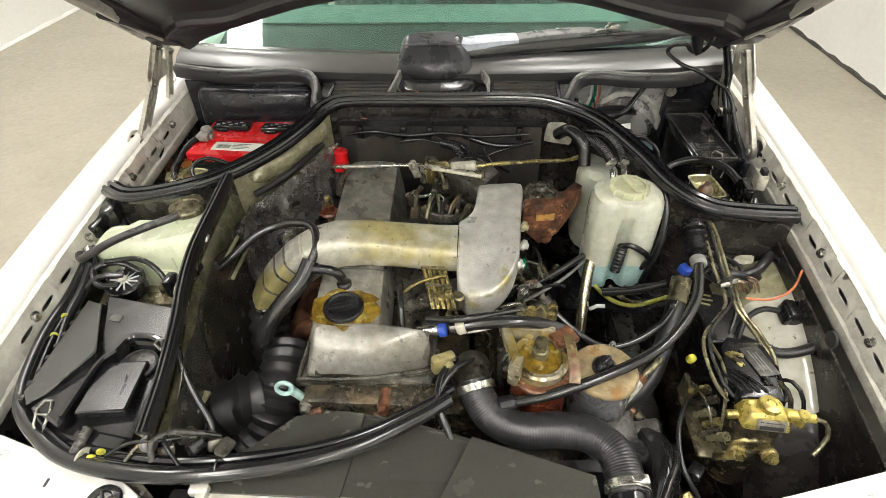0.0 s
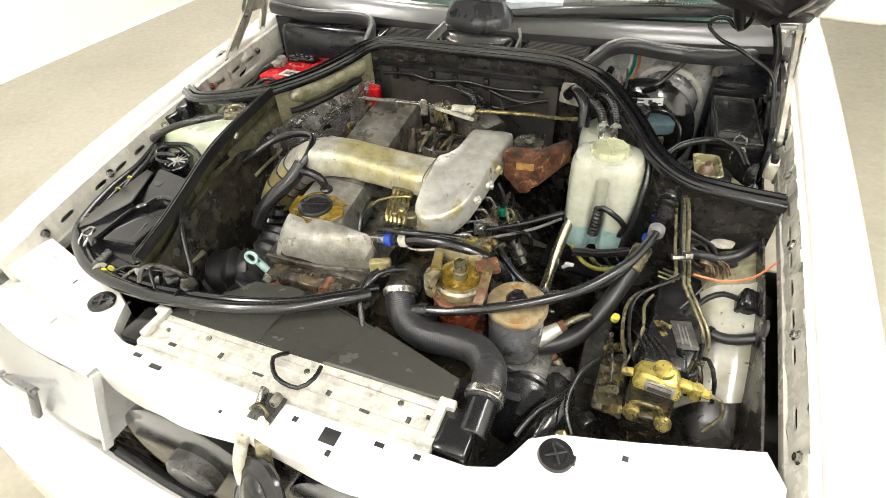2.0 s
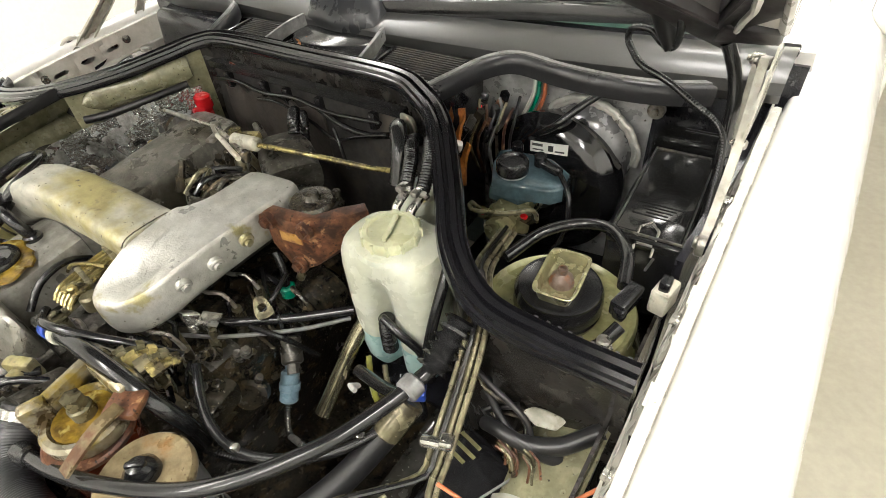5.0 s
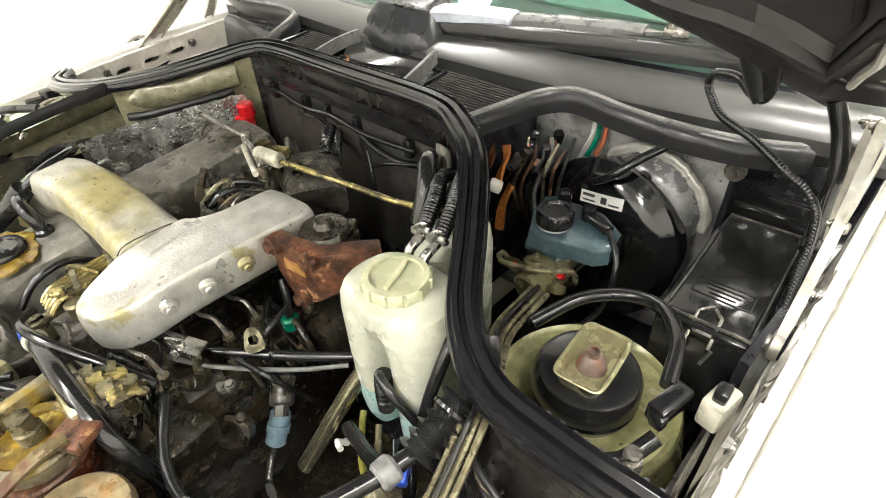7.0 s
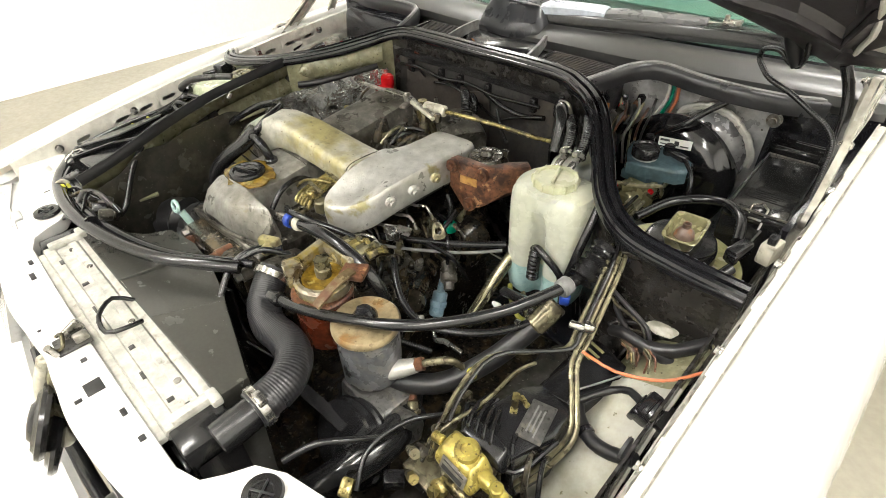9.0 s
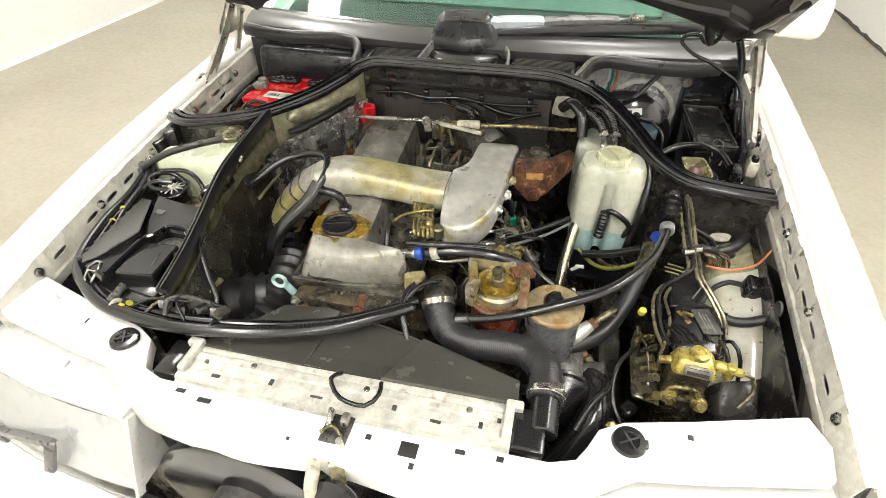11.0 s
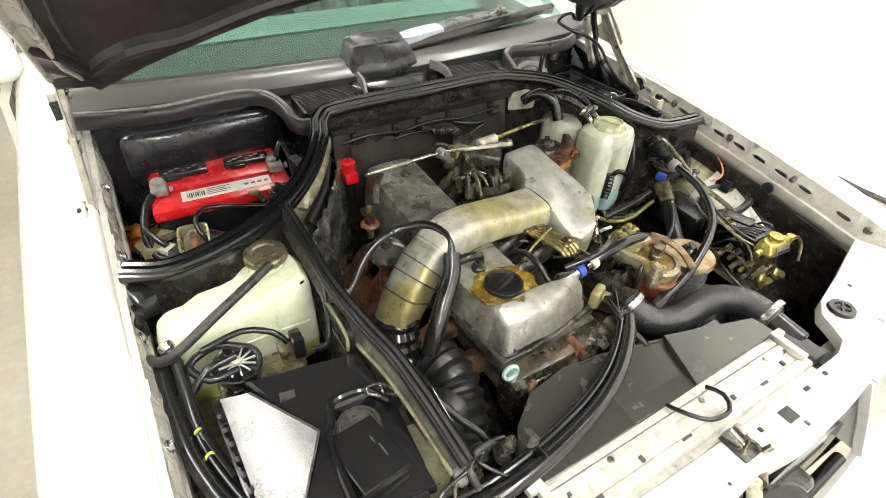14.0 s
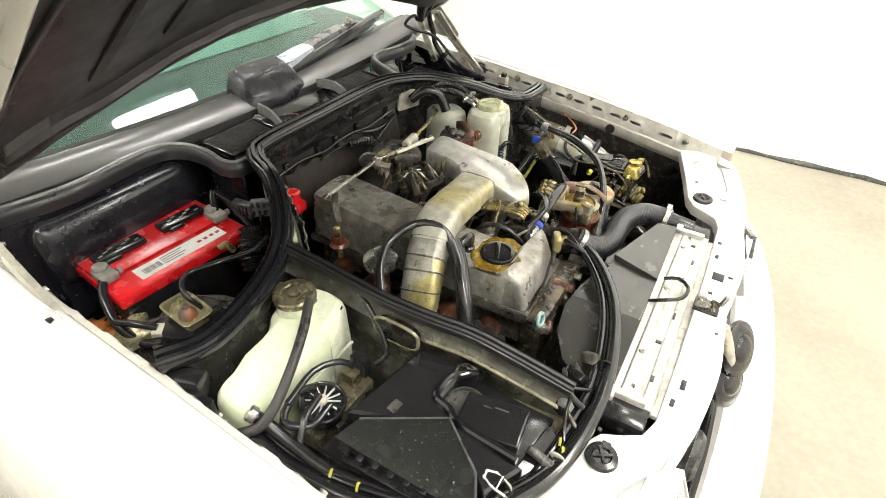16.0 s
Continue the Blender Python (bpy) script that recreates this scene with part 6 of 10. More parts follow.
for k in range(4):
    part("socket", box(-0.328, 1.069 + 0.010 * k, 0.888, 0.004, 0.007, 0.02, 0.001, (0, 0, 10)), PLASTIC, tb)
part("plug", box(-0.345, 1.05, 0.855, 0.05, 0.03, 0.03, 0.005, (0, 20, 30)), PLASTIC, tb)
part("plug", box(-0.36, 1.01, 0.845, 0.06, 0.022, 0.022, 0.004, (0, 10, 50)), PLASTIC, tb)
part("harness", tube([(-0.35, 1.04, 0.85), (-0.38, 0.99, 0.84), (-0.42, 0.95, 0.83), (-0.50, 0.93, 0.82)], 0.011, 10, rib=0.001, pitch=0.006), RUBBER, tb)




NUTRUST = mat("grey_rusted_nut", (0.20, 0.15, 0.125), (0.13, 0.09, 0.07), rough=0.5, metal=0.3, bump=0.4, grain=90, stain=(0.22, 0.085, 0.035), stain_scale=50, stain_at=0.5)


def strut_top(sx):
    side = -1 if sx < 0 else 1
    e = thing("strut_mount", (sx, 0.972, 0.60), "strut top with a black rubber mount and olive tray", "strut mount", "strut mounts")
    part("tower", lathe([(0.125, 0), (0.118, 0.10), (0.106, 0.165), (0.100, 0.188), (0.099, 0.198), (0.0965, 0.2005), (0.094, 0.1985), (0.090, 0.194), (0.074, 0.197), (0.05, 0.199)], pose(sx, 0.972, 0.60), 40), TOWER if side > 0 else DARKSPECK, e, "painted strut tower")
    part("rubber", lathe([(0.052, 0), (0.055, 0.010), (0.052, 0.014), (0.056, 0.018), (0.055, 0.036), (0.050, 0.046), (0.03, 0.048)], pose(sx, 0.968, 0.798), 40), RUBBER, e, "black rubber mount")
    m = pose(sx + 0.003 * side, 0.967, 0.846, 0, 0, 6 * side)
    def ring(w, d, z):
        out = []
        for k in range(40):
            a = 2 * math.pi * k / 40
            c, n = math.cos(a), math.sin(a)
            out.append((w * math.copysign(abs(c) ** 0.32, c), d * math.copysign(abs(n) ** 0.32, n), z))
        return out
    part("tray", move(loft([ring(0.0205, 0.036, 0.0), ring(0.0245, 0.0400, 0.015), ring(0.0265, 0.0420, 0.0165), ring(0.0270, 0.0425, 0.0180), ring(0.0260, 0.0415, 0.0188), ring(0.0230, 0.0388, 0.0175), ring(0.0190, 0.0345, 0.003), ring(0.0175, 0.033, 0.0022), ring(0.006, 0.015, 0.002)]), m), TRAY, e, "olive zinc tray with a rolled rim")
    part("nut", join(move(lathe([(0.0155, 0.002), (0.0155, 0.004), (0.0145, 0.006), (0.0135, 0.012), (0.0085, 0.017), (0.0065, 0.019), (0.0062, 0.026), (0.0048, 0.026), (0.0042, 0.021), (0.0005, 0.020)], None, 20), m)), NUTRUST, e, "rusty strut nut")
    part("top_disc", lathe([(0.047, 0), (0.0505, 0.001), (0.0505, 0.004), (0.047, 0.0052), (0.02, 0.0056)], pose(sx + 0.002 * side, 0.966, 0.8405), 40), PLASTIC, e, "worn black top disc")


strut_top(0.552)
strut_top(-0.552)

# ---- header tank ----
tank = thing("coolant_tank", (-0.55, 0.765, 0.72), "yellowed translucent coolant header tank with a metal cap", "coolant tank")


def tank_rings(z0, z1):
    base = [(-0.650, 0.735), (-0.635, 0.722), (-0.56, 0.720), (-0.47, 0.727), (-0.428, 0.735), (-0.418, 0.748), (-0.418, 0.79), (-0.43, 0.822), (-0.46, 0.835), (-0.50, 0.832), (-0.53, 0.812), (-0.60, 0.806), (-0.640, 0.80), (-0.652, 0.78)]
    zs = [(0.0, 0.90), (0.08, 0.97), (0.25, 1.0), (0.62, 1.0), (0.85, 0.97), (0.95, 0.90), (1.0, 0.78)]
    cx, cy = -0.535, 0.775
    base = [(p.x, p.y) for p in round_ring(base, 56)]
    rings = []
    for t, k in zs:
        zz = 0.715 + (0.875 - 0.715) * t
        if zz < z0 - 1e-6 or zz > z1 + 1e-6:
            continue
        rings.append([(cx + (x - cx) * (k + (1 - k) * 0.5), cy + (y - cy) * k, zz + (0.022 * max(0, (x + 0.53) / 0.11) if t > 0.8 else 0) - (0.012 if x < -0.6 and t > 0.8 else 0)) for x, y in base])
    return loft(rings)


part("shell", tank_rings(0.75, 0.90), TANK, tank)
part("filled_foot", tank_rings(0.70, 0.755), TANKLOW, tank, "yellow-green coolant in the foot of the tank")
part("neck", lathe([(0.032, 0), (0.029, 0.01), (0.029, 0.026)], pose(-0.47, 0.80, 0.878)), TANK, tank)
tc = part("cap", lathe([(0.031, 0), (0.034, 0.002), (0.034, 0.010), (0.031, 0.013), (0.022, 0.013), (0.020, 0.010), (0.011, 0.010), (0.010, 0.014), (0.006, 0.0155), (0.001, 0.0155)], pose(-0.469, 0.80, 0.902), 32), OLIVE, tank, "olive metal pressure cap")
part("ear", box(-0.469, 0.768, 0.909, 0.02, 0.014, 0.006, 0.002), OLIVE, tc)
part("ear", box(-0.469, 0.832, 0.909, 0.02, 0.014, 0.006, 0.002), OLIVE, tc)
part("plug", rod((-0.437, 0.752, 0.872), (-0.436, 0.742, 0.888), 0.008, 12, 0.002), PLASTIC, tank, "black plug")
for x in (-0.60, -0.545, -0.485):
    part("mould_seam", box(x, 0.7195, 0.80, 0.003, 0.004, 0.10, 0.001), TANK, tank)
part("mould_seam", box(-0.535, 0.722, 0.815, 0.20, 0.005, 0.004, 0.001), TANK, tank)
oh = thing("overflow_hose", (-0.56, 0.75, 0.88), "dull black overflow hose lying over the coolant tank", "hose")
part("hose", tube([(-0.470, 0.768, 0.913), (-0.515, 0.738, 0.910), (-0.57, 0.711, 0.898), (-0.62, 0.699, 0.874), (-0.648, 0.705, 0.856), (-0.668, 0.728, 0.846), (-0.668, 0.755, 0.80)], 0.0074, 12, rib=0.0002, pitch=0.004), mat("dull_black_hose", (0.028, 0.027, 0.026), (0.036, 0.035, 0.033), rough=0.36, bump=0.2, grain=200), oh)
part("clamp", rod((-0.642, 0.729, 0.866), (-0.638, 0.720, 0.858), 0.0115, 14, 0.002), BRIGHT, oh, "zinc clamp")
part("drop_hose", tube([(-0.640, 0.725, 0.862), (-0.634, 0.705, 0.845), (-0.632, 0.66, 0.825), (-0.630, 0.60, 0.812), (-0.61, 0.52, 0.80)], 0.009, 12), RUBBER, oh, "black hose below the clamp")

# vacuum unit in front of the tank
vu = thing("vacuum_switch", (-0.56, 0.68, 0.78), "round black vacuum valve with pale spokes", "valve")
part("drum", rod((-0.56, 0.68, 0.80), (-0.56, 0.675, 0.832), 0.031, 28, 0.004), PLASTIC, vu)
part("rim", lathe([(0.0305, 0), (0.035, 0.0), (0.035, 0.006), (0.033, 0.008), (0.0305, 0.006)], aim((-0.56, 0.676, 0.826), (-0.56, 0.671, 0.86)), 32), PLASTIC, vu, "black rim")
for k in range(6):
    a = math.pi * k / 6
    part("spoke", box(-0.56, 0.674, 0.834, 0.052, 0.0022, 0.003, 0.0005, (-8, 0, math.degrees(a))), GREYPLATE, vu)
part("hub", rod((-0.56, 0.675, 0.83), (-0.56, 0.674, 0.84), 0.007), CREAM, vu)
part("base", box(-0.53, 0.68, 0.775, 0.13, 0.05, 0.04, 0.006), OLIVE, vu, "olive bracket")
part("solenoid", box(-0.488, 0.683, 0.808, 0.024, 0.026, 0.03, 0.004), OLIVE, vu)
part("plug", box(-0.472, 0.675, 0.825, 0.018, 0.03, 0.04, 0.004), PLASTIC, vu)
for pts, r in (([(-0.54, 0.70, 0.83), (-0.58, 0.705, 0.85), (-0.62, 0.69, 0.845), (-0.60, 0.66, 0.835), (-0.56, 0.66, 0.835)], 0.006), ([(-0.625, 0.66, 0.825), (-0.60, 0.67, 0.845), (-0.56, 0.68, 0.842)], 0.006), ([(-0.60, 0.70, 0.855), (-0.54, 0.705, 0.86), (-0.50, 0.69, 0.85), (-0.485, 0.68, 0.83)], 0.005)):
    part("hose", tube(pts, r), RUBBER, vu)

# ---- air cleaner ----
ac = thing("air_filter_box", (-0.50, 0.55, 0.60), "black plastic air filter housing with a square intake lid", "air filter box")
AT = [(-0.606, 0.636), (-0.402, 0.610), (-0.392, 0.50), (-0.398, 0.42), (-0.42, 0.365), (-0.50, 0.382), (-0.588, 0.412), (-0.598, 0.44)]
part("lower_body", prism([(-0.50 + 0.98 * (x + 0.50), 0.50 + 0.98 * (y - 0.50)) for x, y in AT], 0.60, 0.80, 0.004), PLASTIC, ac)
part("rim", prism([(-0.50 + 1.04 * (x + 0.50), 0.50 + 1.03 * (y - 0.50)) for x, y in AT], 0.798, 0.811, 0.004), PLASTIC, ac)


def slab(plan, tilt, drop, inset=0.004):
    """A moulded slab whose top follows tilt(x, y)."""
    return prism(plan, lambda x, y: drop, tilt, inset, 1)


def deck(x, y):
    return 0.838 + 0.05 * (y - 0.50)


SCUFF = mat("wet_speckled_black_cover", (0.013, 0.014, 0.013), (0.018, 0.019, 0.018), rough=0.15, rough_var=0.06, bump=0.15, grain=420, stain=(0.030, 0.031, 0.029), stain_scale=12, stain_at=0.53, stain_soft=0.2, stain2=(0.20, 0.20, 0.18), stain2_scale=110, stain2_at=0.68, speck=(0.30, 0.30, 0.27), speck_scale=300, speck_at=0.70, mottle=0.15, coat=0.3)
part("cover", slab([(-0.560, 0.628), (-0.404, 0.602), (-0.398, 0.525), (-0.470, 0.530), (-0.494, 0.485), (-0.502, 0.385), (-0.560, 0.412), (-0.548, 0.432), (-0.505, 0.497)], deck, 0.806), PLASTIC, ac, "flat gloss black cover", smooth=20)
WEDGE = [(-0.596, 0.622, 0.8342), (-0.560, 0.606, 0.8435), (-0.501, 0.497, 0.8550), (-0.544, 0.432, 0.8400), (-0.570, 0.418, 0.8320), (-0.592, 0.440, 0.8269)]
part("sloped_face", loft([[(x, y, 0.815) for x, y, z in WEDGE], [(x, y, z) for x, y, z in WEDGE]]), SCUFF, ac, "sloped triangular face", smooth=10)
part("ridge", join(*[rod(WEDGE[k], WEDGE[k + 1], 0.0016, 6) for k in (1, 2, 3)]), GREYINK, ac, "pale ridge bounding the sloped face")
part("lid_well", prism([(-0.470, 0.53), (-0.418, 0.525), (-0.396, 0.50), (-0.398, 0.38), (-0.496, 0.395), (-0.492, 0.48)], 0.80, 0.816, 0.003), PLASTIC, ac, "black recess under the lid")
part("channel_wall", strip([(-0.498, 0.395, 0.838), (-0.494, 0.482, 0.842), (-0.480, 0.510, 0.843), (-0.472, 0.535, 0.843), (-0.450, 0.540, 0.843), (-0.420, 0.533, 0.842), (-0.400, 0.505, 0.838)], [(-0.005, -0.024), (0.005, -0.024), (0.005, 0.002), (0.002, 0.005), (-0.002, 0.005), (-0.005, 0.002)], step=0.006), GLOSSBLACK, ac, "gloss black moulded wall round the lid")
part("opening", lathe([(0.028, 0), (0.030, 0.003), (0.030, 0.006), (0.026, 0.007), (0.025, 0.003), (0.002, 0.003)], pose(-0.448, 0.500, 0.818), 28), GREYCAN, ac, "grey round opening")
part("intake_lid", join(box(-0.457, 0.452, 0.828, 0.070, 0.094, 0.014, 0.003, (-4, 3, 8)), box(-0.457, 0.452, 0.812, 0.058, 0.082, 0.03, 0.003, (0, 0, 8))), PLASTIC, ac, "square black intake lid", smooth=20)
part("duct_spigot", rod((-0.464, 0.392, 0.822), (-0.469, 0.352, 0.812), 0.007, 14, 0.002), GREYCAN, ac, "small grey spigot")
for k in range(8):
    part("rim_clip", box(-0.600 + 0.0015 * k, 0.60 - 0.024 * k, 0.822, 0.012, 0.009, 0.014, 0.002, (0, 0, 3)), PLASTIC, ac)
for k in range(6):
    part("rim_clip", box(-0.57 + 0.028 * k, 0.634 - 0.0038 * k, 0.816, 0.014, 0.008, 0.014, 0.002, (0, 0, -7)), PLASTIC, ac)
for q, a in (((-0.536, 0.402, 0.832), 0), ((-0.402, 0.524, 0.842), 80)):
    m = pose(*q, 0, 0, a)
    W = [(-0.005, 0.020, 0.004), (0.005, 0.020, 0.004), (0.010, 0.008, 0.002), (0.008, -0.012, -0.008), (0.004, -0.020, -0.020), (-0.004, -0.020, -0.020), (-0.008, -0.012, -0.008), (-0.010, 0.008, 0.002)]
    part("wire_clip", join(*[move(rod(W[k], W[(k + 1) % 8], 0.0020, 8), m) for k in range(8)], move(rod((-0.010, 0.0, 0.0), (0.010, 0.0, 0.0), 0.0016, 8), m)), BRIGHT, ac, "bright wire spring clip")
part("raised_mark", box(-0.517, 0.577, deck(0, 0.577) + 0.0006, 0.020, 0.013, 0.0012, 0, (3, 0, -8)), GREYCAN, ac)
part("print", box(-0.438, 0.446, 0.8352, 0.0022, 0.020, 0.0006, 0, (0, 0, 8)), GREYINK, ac)
part("print", box(-0.444, 0.466, 0.8348, 0.0018, 0.012, 0.0006, 0, (0, 0, 8)), GREYINK, ac)
part("splash_floor", box(-0.385, 0.435, 0.772, 0.07, 0.12, 0.006, 0.001, (0, 0, -10)), BAYPAINT, car, "dirty ivory ledge by the partition")
gh = thing("intake_bellows", (-0.31, 0.50, 0.62), "gloss black ribbed intake bellows beside the engine", "hose")
part("bellows", tube([(-0.355, 0.50, 0.69), (-0.325, 0.51, 0.705), (-0.29, 0.53, 0.695), (-0.265, 0.57, 0.66)], 0.047, 24, rib=0.0045, pitch=0.020), SEALMATTE, gh)
part("bellows", tube([(-0.30, 0.47, 0.64), (-0.27, 0.50, 0.68), (-0.255, 0.56, 0.72), (-0.26, 0.62, 0.73)], 0.040, 24, rib=0.004, pitch=0.020), SEALMATTE, gh)

# dipstick
dp = thing("dipstick", (-0.212, 0.485, 0.70), "pale teal dipstick loop beside the rocker cover", "dipstick")
part("loop", tube([(-0.210 + 0.0125 * math.cos(a), 0.478 + 0.003 * math.sin(a), 0.806 + 0.0095 * math.sin(a)) for a in [2 * math.pi * k / 16 for k in range(17)]], 0.0036, 8, 0.004), TEAL, dp)
part("stem", rod((-0.203, 0.483, 0.795), (-0.192, 0.49, 0.765), 0.007), TEAL, dp)
part("tube", tube([(-0.192, 0.49, 0.768), (-0.18, 0.50, 0.72), (-0.17, 0.51, 0.60)], 0.007), PLASTIC, dp, "black dipstick tube")
part("stub", rod((-0.178, 0.468, 0.748), (-0.158, 0.475, 0.756), 0.008), RUST, dp, "rusty copper stub")

sp = thing("strut_bracket", (-0.615, 1.02, 0.80), "olive zinc bracket bolted beside the strut top", "bracket")
part("plate", prism([(-0.652, 1.035), (-0.642, 1.005), (-0.606, 1.000), (-0.590, 1.008), (-0.606, 1.028), (-0.600, 1.044), (-0.580, 1.050), (-0.598, 1.066), (-0.632, 1.056)], 0.818, 0.834, 0.002), TRAY, sp, "pale olive plate")
part("stay", tube([(-0.622, 1.02, 0.828), (-0.612, 0.98, 0.815), (-0.60, 0.94, 0.80)], 0.005), OLIVE, sp)
part("lug", box(-0.60, 0.985, 0.842, 0.026, 0.018, 0.010, 0.003, (0, 0, 40)), CREAM, sp, "pale cable lug")
part("lead", tube([(-0.60, 0.985, 0.848), (-0.615, 1.01, 0.855), (-0.628, 1.05, 0.85)], 0.006), RUBBER, sp)
sl = thing("strut_lead", (-0.53, 0.96, 0.87), "thin black lead looped over the strut tray", "wire")
part("lead", tube([(-0.535, 0.955, 0.855), (-0.545, 0.975, 0.885), (-0.52, 1.0, 0.895), (-0.46, 0.985, 0.89), (-0.41, 0.955, 0.895), (-0.375, 0.96, 0.90)], 0.0045), RUBBER, sl)
cc = thing("cable_joint", (-0.40, 1.0, 0.86), "ribbed black cable joint with a pale screw", "connector")
part("boot", tube([(-0.375, 1.0, 0.90), (-0.40, 0.985, 0.875), (-0.415, 0.965, 0.845)], 0.018, 16, rib=0.003, pitch=0.010), RUBBER, cc)
part("screw", join(rod((-0.415, 1.01, 0.875), (-0.425, 1.01, 0.895), 0.006), box(-0.43, 1.012, 0.895, 0.02, 0.012, 0.008, 0.003)), GOLD, cc, "yellow zinc screw")

# ---- washer bottle ----
wb = thing("washer_bottle", (0.37, 0.88, 0.68), "milky plastic washer bottle, a third full of blue fluid", "washer bottle")


def bottle(z0, z1):
    base = [(0.302, 0.862), (0.312, 0.842), (0.335, 0.835), (0.352, 0.840), (0.362, 0.862), (0.376, 0.864), (0.386, 0.844), (0.405, 0.838), (0.428, 0.846), (0.440, 0.868), (0.438, 0.905), (0.425, 0.928), (0.39, 0.936), (0.34, 0.934), (0.31, 0.918), (0.300, 0.89)]
    levels = [(0.684, 0.86, 0), (0.692, 0.93, 0), (0.715, 0.97, 0), (0.748, 0.98, 0), (0.80, 1.0, 0), (0.835, 1.0, 0.3), (0.865, 1.0, 1), (0.885, 0.97, 1), (0.898, 0.90, 1), (0.905, 0.72, 1)]
    rings = []
    for z, k, smooth in levels:
        if z < z0 - 1e-6 or z > z1 + 1e-6:
            continue
        pts = [(x, y + (0.838 - y) * smooth if i in (3, 4, 5, 6) else y) for i, (x, y) in enumerate(base)]
        rings.append([(0.370 + (p.x - 0.370) * k, 0.886 + (p.y - 0.886) * k, z + 0.004 * smooth) for p in round_ring(pts, 64)])
    return loft(rings)


part("shell", bottle(0.748, 0.92), BOTTLE, wb, "milky upper bottle")
part("filled_foot", bottle(0.68, 0.7481), FLUID, wb, "blue-green fluid showing through the foot")
part("rear_lobe", loft([[(0.335 + 0.042 * k * math.cos(t), 1.0 + 0.062 * k * math.sin(t), z) for t in [2 * math.pi * i / 18 for i in range(18)]] for z, k in ((0.70, 0.9), (0.72, 1.0), (0.86, 1.0), (0.885, 0.93), (0.895, 0.7))]), BOTTLE, wb, "milky rear chamber")
wcp = part("cap", lathe([(0.035, 0), (0.0365, 0.003), (0.0365, 0.012), (0.034, 0.015), (0.029, 0.0155), (0.028, 0.012), (0.002, 0.012)], pose(0.369, 0.88, 0.907), 36), BOTTLECAP, wb, "cream screw cap")
for k in range(12):
    a = 2 * math.pi * k / 12
    part("rib", box(0.369 + 0.036 * math.cos(a), 0.88 + 0.036 * math.sin(a), 0.915, 0.005, 0.004, 0.013, 0.001, (0, 0, math.degrees(a))), BOTTLECAP, wcp)
part("bar", box(0.369, 0.88, 0.922, 0.006, 0.048, 0.006, 0.002, (0, 0, 20)), BOTTLECAP, wcp)
part("collar", lathe([(0.048, 0), (0.046, 0.006), (0.038, 0.008)], pose(0.369, 0.88, 0.90)), BOTTLE, wb)
part("level_sensor", tube([(0.372, 0.842, 0.80), (0.370, 0.840, 0.77), (0.368, 0.842, 0.735)], 0.010, 12, rib=0.0015, pitch=0.009), RUBBER, wb, "black ribbed sensor boot")
part("sensor_wire", tube([(0.372, 0.838, 0.80), (0.38, 0.83, 0.812), (0.405, 0.828, 0.80), (0.425, 0.835, 0.775), (0.42, 0.845, 0.74)], 0.006), RUBBER, wb, "black sensor lead")
part("strap", tube([(0.443, 0.90, 0.90), (0.447, 0.87, 0.87), (0.444, 0.845, 0.82), (0.435, 0.838, 0.76), (0.43, 0.845, 0.70)], 0.007), RUBBER, wb, "black cable down the bottle")
for pts in ([(0.285, 1.05, 0.93), (0.30, 1.02, 0.945), (0.325, 0.985, 0.945), (0.340, 0.955, 0.935), (0.345, 0.942, 0.925)], [(0.315, 1.055, 0.94), (0.335, 1.02, 0.955), (0.355, 0.985, 0.95), (0.366, 0.955, 0.935), (0.368, 0.942, 0.925)]):
    e = thing("braided_hose", pts[0], "black braided hose with a zinc clamp above the washer bottle", "hose", "braided hoses")
    part("hose", tube(pts, 0.0095, 12, rib=0.0007, pitch=0.004), RUBBER, e)
    p, q = Vector(pts[-1]), Vector(pts[-2])
    part("clamp", rod(p, p + (q - p) * 0.5, 0.012, 16, 0.002), BRIGHT, e, "zinc clamp")
    part("clamp_screw", box(p.x, p.y - 0.004, p.z + 0.012, 0.010, 0.018, 0.008, 0.002), BRIGHT, e)
    part("nipple", tube([p, p + Vector((0.0, -0.02, -0.008)), p + Vector((0.002, -0.03, -0.025))], 0.006), BRIGHT, e, "bent metal pipe")

# ---- brake servo and cylinder ----
bo = thing("brake_booster", (0.424, 1.23, 0.70), "round gloss black brake booster with a white label", "brake booster")
BMAT = aim((0.417, 1.285, 0.779), (0.400, 1.06, 0.809))
part("drum", lathe([(0.105, 0), (0.116, 0.004), (0.119, 0.02), (0.119, 0.043), (0.1235, 0.047), (0.1235, 0.0545), (0.119, 0.058), (0.116, 0.0605), (0.112, 0.0645), (0.103, 0.069), (0.088, 0.0755), (0.055, 0.080), (0.045, 0.105), (0.03, 0.106)], BMAT, 56), GLOSSBLACK, bo)
def on_drum(u, v, lift):
    """A spot on the drum's sloping face, u along and v across the label."""
    c, t = radians(86), radians(8)
    x = 0.075 * math.cos(c) + u * math.cos(t) - v * math.sin(t)
    y = 0.075 * math.sin(c) + u * math.sin(t) + v * math.cos(t)
    r = math.hypot(x, y)
    h = 0.080 - 0.1364 * (r - 0.055) if r < 0.088 else 0.0755 - 0.275 * (r - 0.088)
    return BMAT @ Vector((x, y, h + lift))


def sticker(name, u0, u1, v0, v1, lift, material, label=""):
    part(name, sheet([[on_drum(u0 + (u1 - u0) * i / 10, v0 + (v1 - v0) * j / 3, lift) for j in range(4)] for i in range(11)], 0.0006), material, bo, label)


